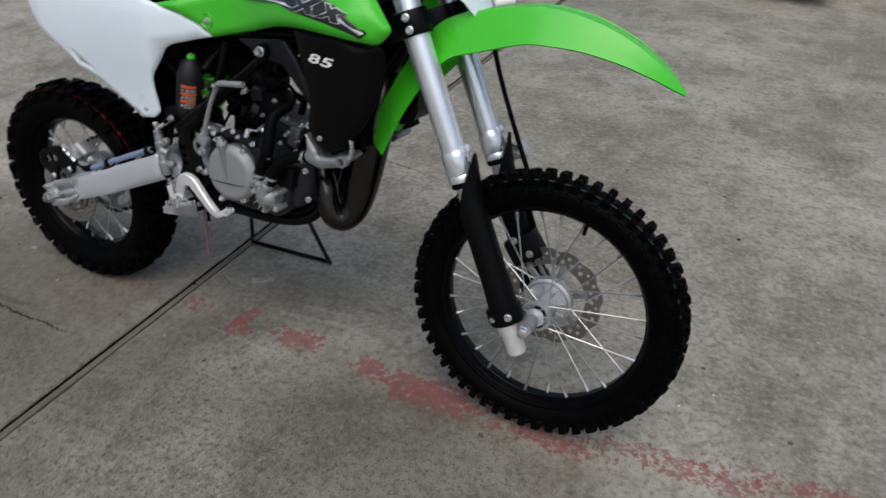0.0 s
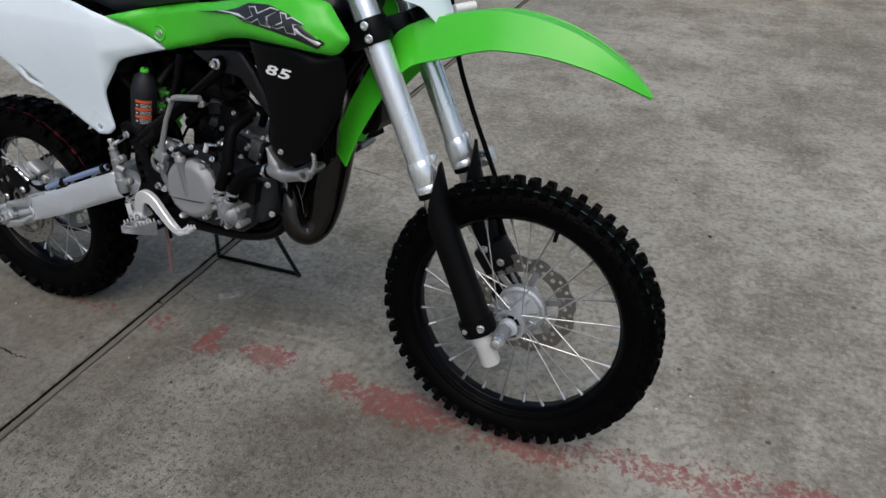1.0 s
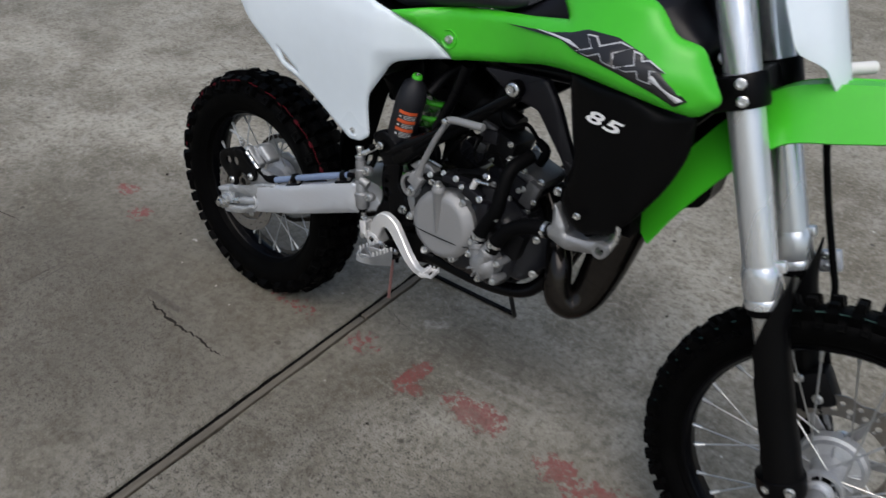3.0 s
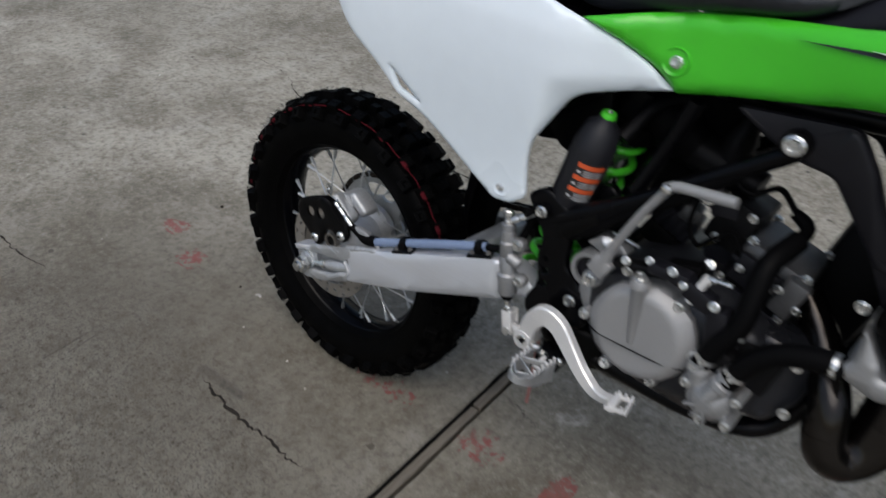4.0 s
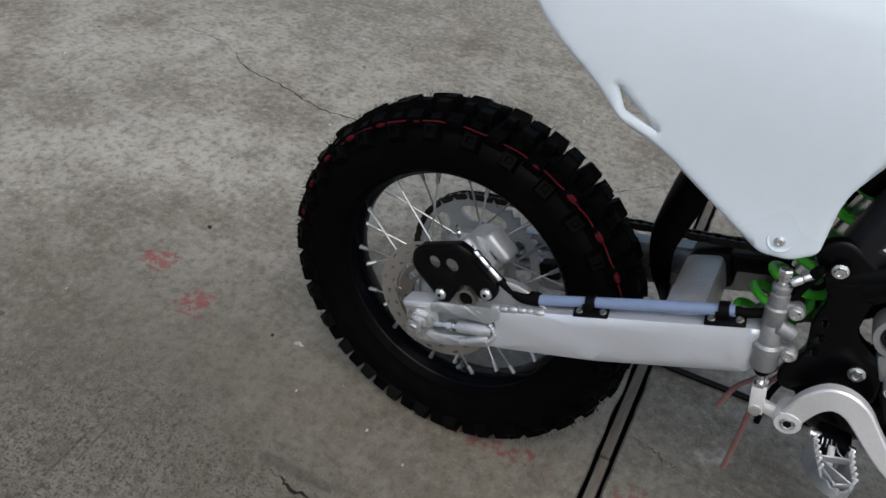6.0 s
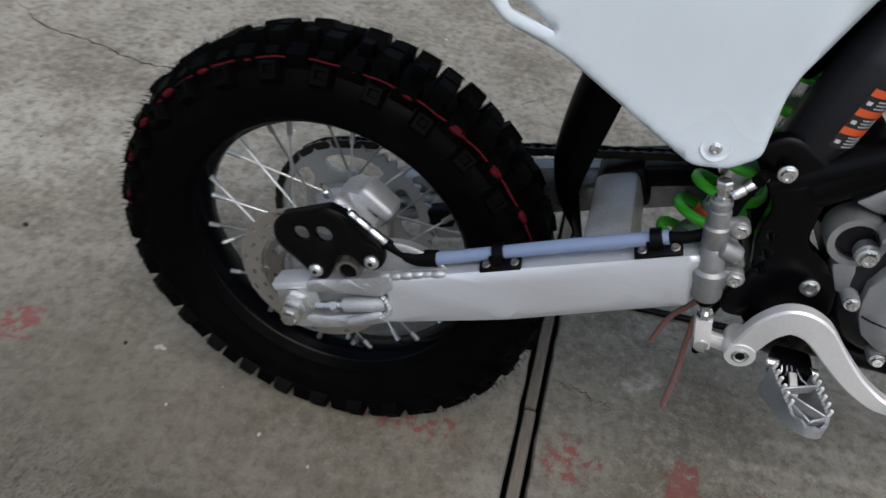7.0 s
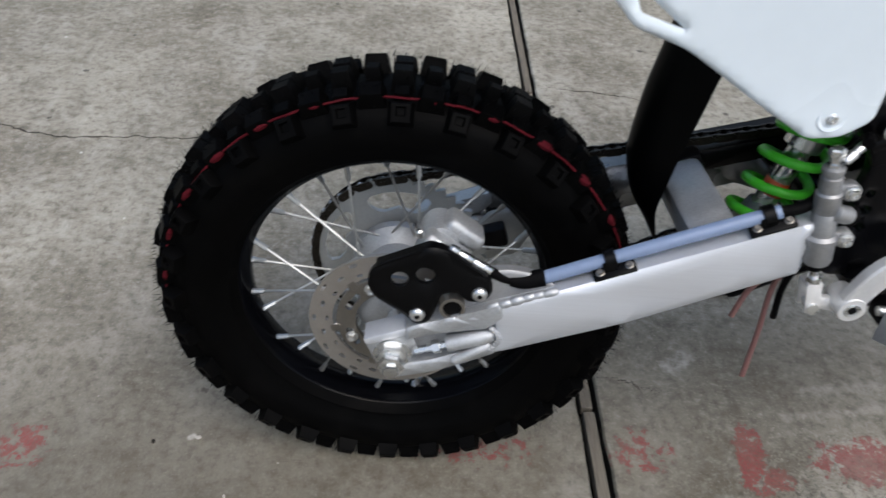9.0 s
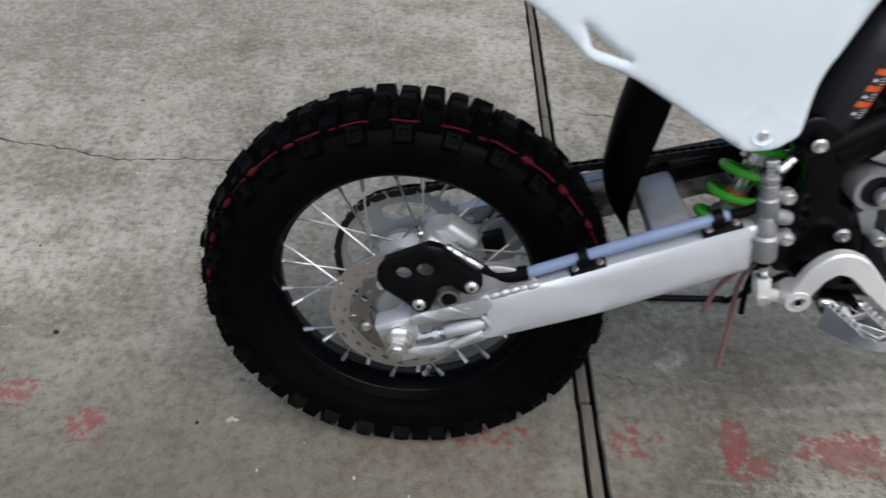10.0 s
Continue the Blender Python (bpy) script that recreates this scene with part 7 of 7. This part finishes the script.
for p, q in zip(flap_c, flap_s):
    rows.append([bm.verts.new((p.x + (q.x - p.x) * abs(x) ** 2.2, x * q.y, p.z)) for x in (-1, -0.85, -0.6, -0.3, 0, 0.3, 0.6, 0.85, 1)])
for a, b in zip(rows, rows[1:]):
    for k in range(8):
        bm.faces.new((a[k], a[k + 1], b[k + 1], b[k]))
bmesh.ops.solidify(bm, geom=bm.faces[:], thickness=0.004)
part("mud_flap", bm, BLACK, bike, "black rubber mud flap")
chain = new("chain")
chain.parent = bike
chain["label"] = "dark roller chain"
FS = Vector((0.500, 0, 0.452))
CW = REAR + Vector((0.002, 0, 0.003))
r_s, r_f = 0.1035, 0.028
axis_d = (FS - CW)
ang = math.atan2(axis_d.z, axis_d.x)
off = math.asin((r_s - r_f) / axis_d.length)
t0 = CW + r_s * Vector((math.cos(ang + math.pi / 2 - off), 0, math.sin(ang + math.pi / 2 - off)))
t1 = FS + r_f * Vector((math.cos(ang + math.pi / 2 - off), 0, math.sin(ang + math.pi / 2 - off)))
b1 = FS + r_f * Vector((math.cos(ang - math.pi / 2 + off), 0, math.sin(ang - math.pi / 2 + off)))
b0 = CW + r_s * Vector((math.cos(ang - math.pi / 2 + off), 0, math.sin(ang - math.pi / 2 + off)))
a_end, a_start = ang - math.pi / 2 + off, ang + math.pi / 2 - off
arc = [CW + r_s * Vector((math.cos(a_start + (a_end + 2 * math.pi - a_start) * k / 40), 0, math.sin(a_start + (a_end + 2 * math.pi - a_start) * k / 40))) for k in range(41)]
nose = [FS + r_f * Vector((math.cos(a_end + (a_start - a_end) * k / 12), 0, math.sin(a_end + (a_start - a_end) * k / 12))) for k in range(1, 12)]
sag = [b0.lerp(b1, k / 12) + Vector((0, 0, -0.012 * math.sin(math.pi * k / 12))) for k in range(1, 13)]
loop = arc + sag + nose + [t1, t0]
PITCH = 0.0122
meshes = []
for half in (0.0064, 0.0044):
    bm = bmesh.new()
    waist = []
    for c, first in ((1, -110), (-1, 70)):
        waist += [Vector((c * PITCH / 2 + 0.0050 * math.cos(radians(first + 44 * i)), 0.0050 * math.sin(radians(first + 44 * i)))) for i in range(6)]
    for sgn in (-1, 1):
        sheet(waist, lambda u, w: sgn * half - 0.0008, 0.0016, (), 0, bm=bm)
    for c in (-1, 1):
        tube([(c * PITCH / 2, -0.0078, 0), (c * PITCH / 2, 0.0078, 0)], 0.0021, 6, 0, bm)
        tube([(c * PITCH / 2, -0.0036, 0), (c * PITCH / 2, 0.0036, 0)], 0.0038, 8, 0, bm)
    bmesh.ops.recalc_face_normals(bm, faces=bm.faces)
    me = bpy.data.meshes.new("link")
    bm.to_mesh(me)
    bm.free()
    me.materials.append(CHAIN)
    meshes.append(me)
walked, k = 0.0, 0
for p, q in zip(loop, loop[1:]):
    seg = (q - p).length
    while walked < seg:
        c = p.lerp(q, walked / max(seg, 1e-9)) + Vector((0, 0.061, 0))
        d = q - p
        link = new("link", meshes[k % 2])
        link.parent = chain
        link.matrix_basis = pose(*c, 0, -math.degrees(math.atan2(d.z, d.x)), 0)
        walked += PITCH
        k += 1
    walked -= seg
part("chain_guide", block((0.118, 0.060, 0.300), (0.030, 0.022, 0.026), (0, -20, 0), 0.004), BLACK, bike, "black chain guide block")
part("guide_bracket", sheet(rounded([(0.090, 0.285), (0.110, 0.318), (0.150, 0.330), (0.168, 0.300), (0.150, 0.262), (0.112, 0.250)], 0.006), lambda u, w: 0.078, 0.006, (), 0.03, 0.002, 0.004), GUARDGREY, bike, "grey chain guide bracket")
part("drain_hose", tube([(0.452, -0.035, 0.40), (0.415, -0.032, 0.335), (0.398, -0.030, 0.306), (0.389, -0.030, 0.268)], 0.0033, 8, 5), DRAIN, bike, "pinkish translucent drain hose")
part("drain_hose", tube([(0.455, -0.035, 0.40), (0.432, -0.032, 0.345), (0.423, -0.030, 0.313), (0.427, -0.030, 0.245), (0.429, -0.030, 0.178)], 0.0033, 8, 5), DRAIN, bike, "pinkish translucent drain hose")
part("drain_hose", tube([(0.46, -0.035, 0.40), (0.440, -0.032, 0.345), (0.434, -0.030, 0.313), (0.437, -0.030, 0.270)], 0.0040, 8, 5), HOSE, bike, "short black drain hose")


# ---- the stand and what lies behind ----
def from_bike(u, v, w):
    return bike.matrix_basis @ Vector((u, v, w))


SPREAD[0] = False
LT, RT = from_bike(0.478, 0.066, 0.322), from_bike(0.645, 0.066, 0.322)
stand = tagged(new("wire_stand"), "black bent steel rod stand under the engine", "stand")
part("foot_bar", tube([(0.304, 0.256, 0.007), (0.43, 0.261, 0.006), (0.567, 0.266, 0.006)], 0.0058, 12, 4), FRAME, stand)
part("leg", tube([(0.304, 0.256, 0.007), (0.318, 0.240, 0.030), (0.395, 0.16, 0.17), LT], 0.0058, 12, 5), FRAME, stand)
part("leg", tube([(0.567, 0.266, 0.006), (0.573, 0.252, 0.020), (0.60, 0.16, 0.17), RT], 0.0058, 12, 5), FRAME, stand)
part("hook", tube([LT, (LT + RT) / 2 + Vector((0, 0.0, 0.004)), RT], 0.0058, 12, 4), FRAME, stand)


# ---- far edge of the yard ----
bm = block((0, 0.08, 1.3), (12.0, 0.16, 2.6), (0, 0, 0), 0.004)
bm.transform(pose(7.3, 4.19, 0, 0, 0, -5.2))
tagged(part("wall_north", bm, WALLPAINT), "pale painted wall at the edge of the concrete", "wall", kind="structure")
bm = block((0, -0.012, 0.012), (12.0, 0.03, 0.024), (0, 0, 0), 0.004)
bm.transform(pose(7.3, 4.19, 0, 0, 0, -5.2))
tagged(part("wall_base", bm, EARTH), "dark strip along the foot of the wall", "wall base", kind="structure")
# added box, itself out of view, that shades the ground round the feet
cabinet = tagged(new("shade_box"), "unseen dark box over pale feet, added to shade the ground by the wall", "cabinet")
part("body", block((1.28, 4.33, 0.54), (1.15, 0.60, 0.76), (0, 0, -5), 0.015), DARKCAST, cabinet)
for x in (1.22, 1.31):
    part("foot", block((x, 4.55, 0.08), (0.035, 0.035, 0.16), (0, 0, -5), 0.006), CLIPWHITE, cabinet, "pale foot")
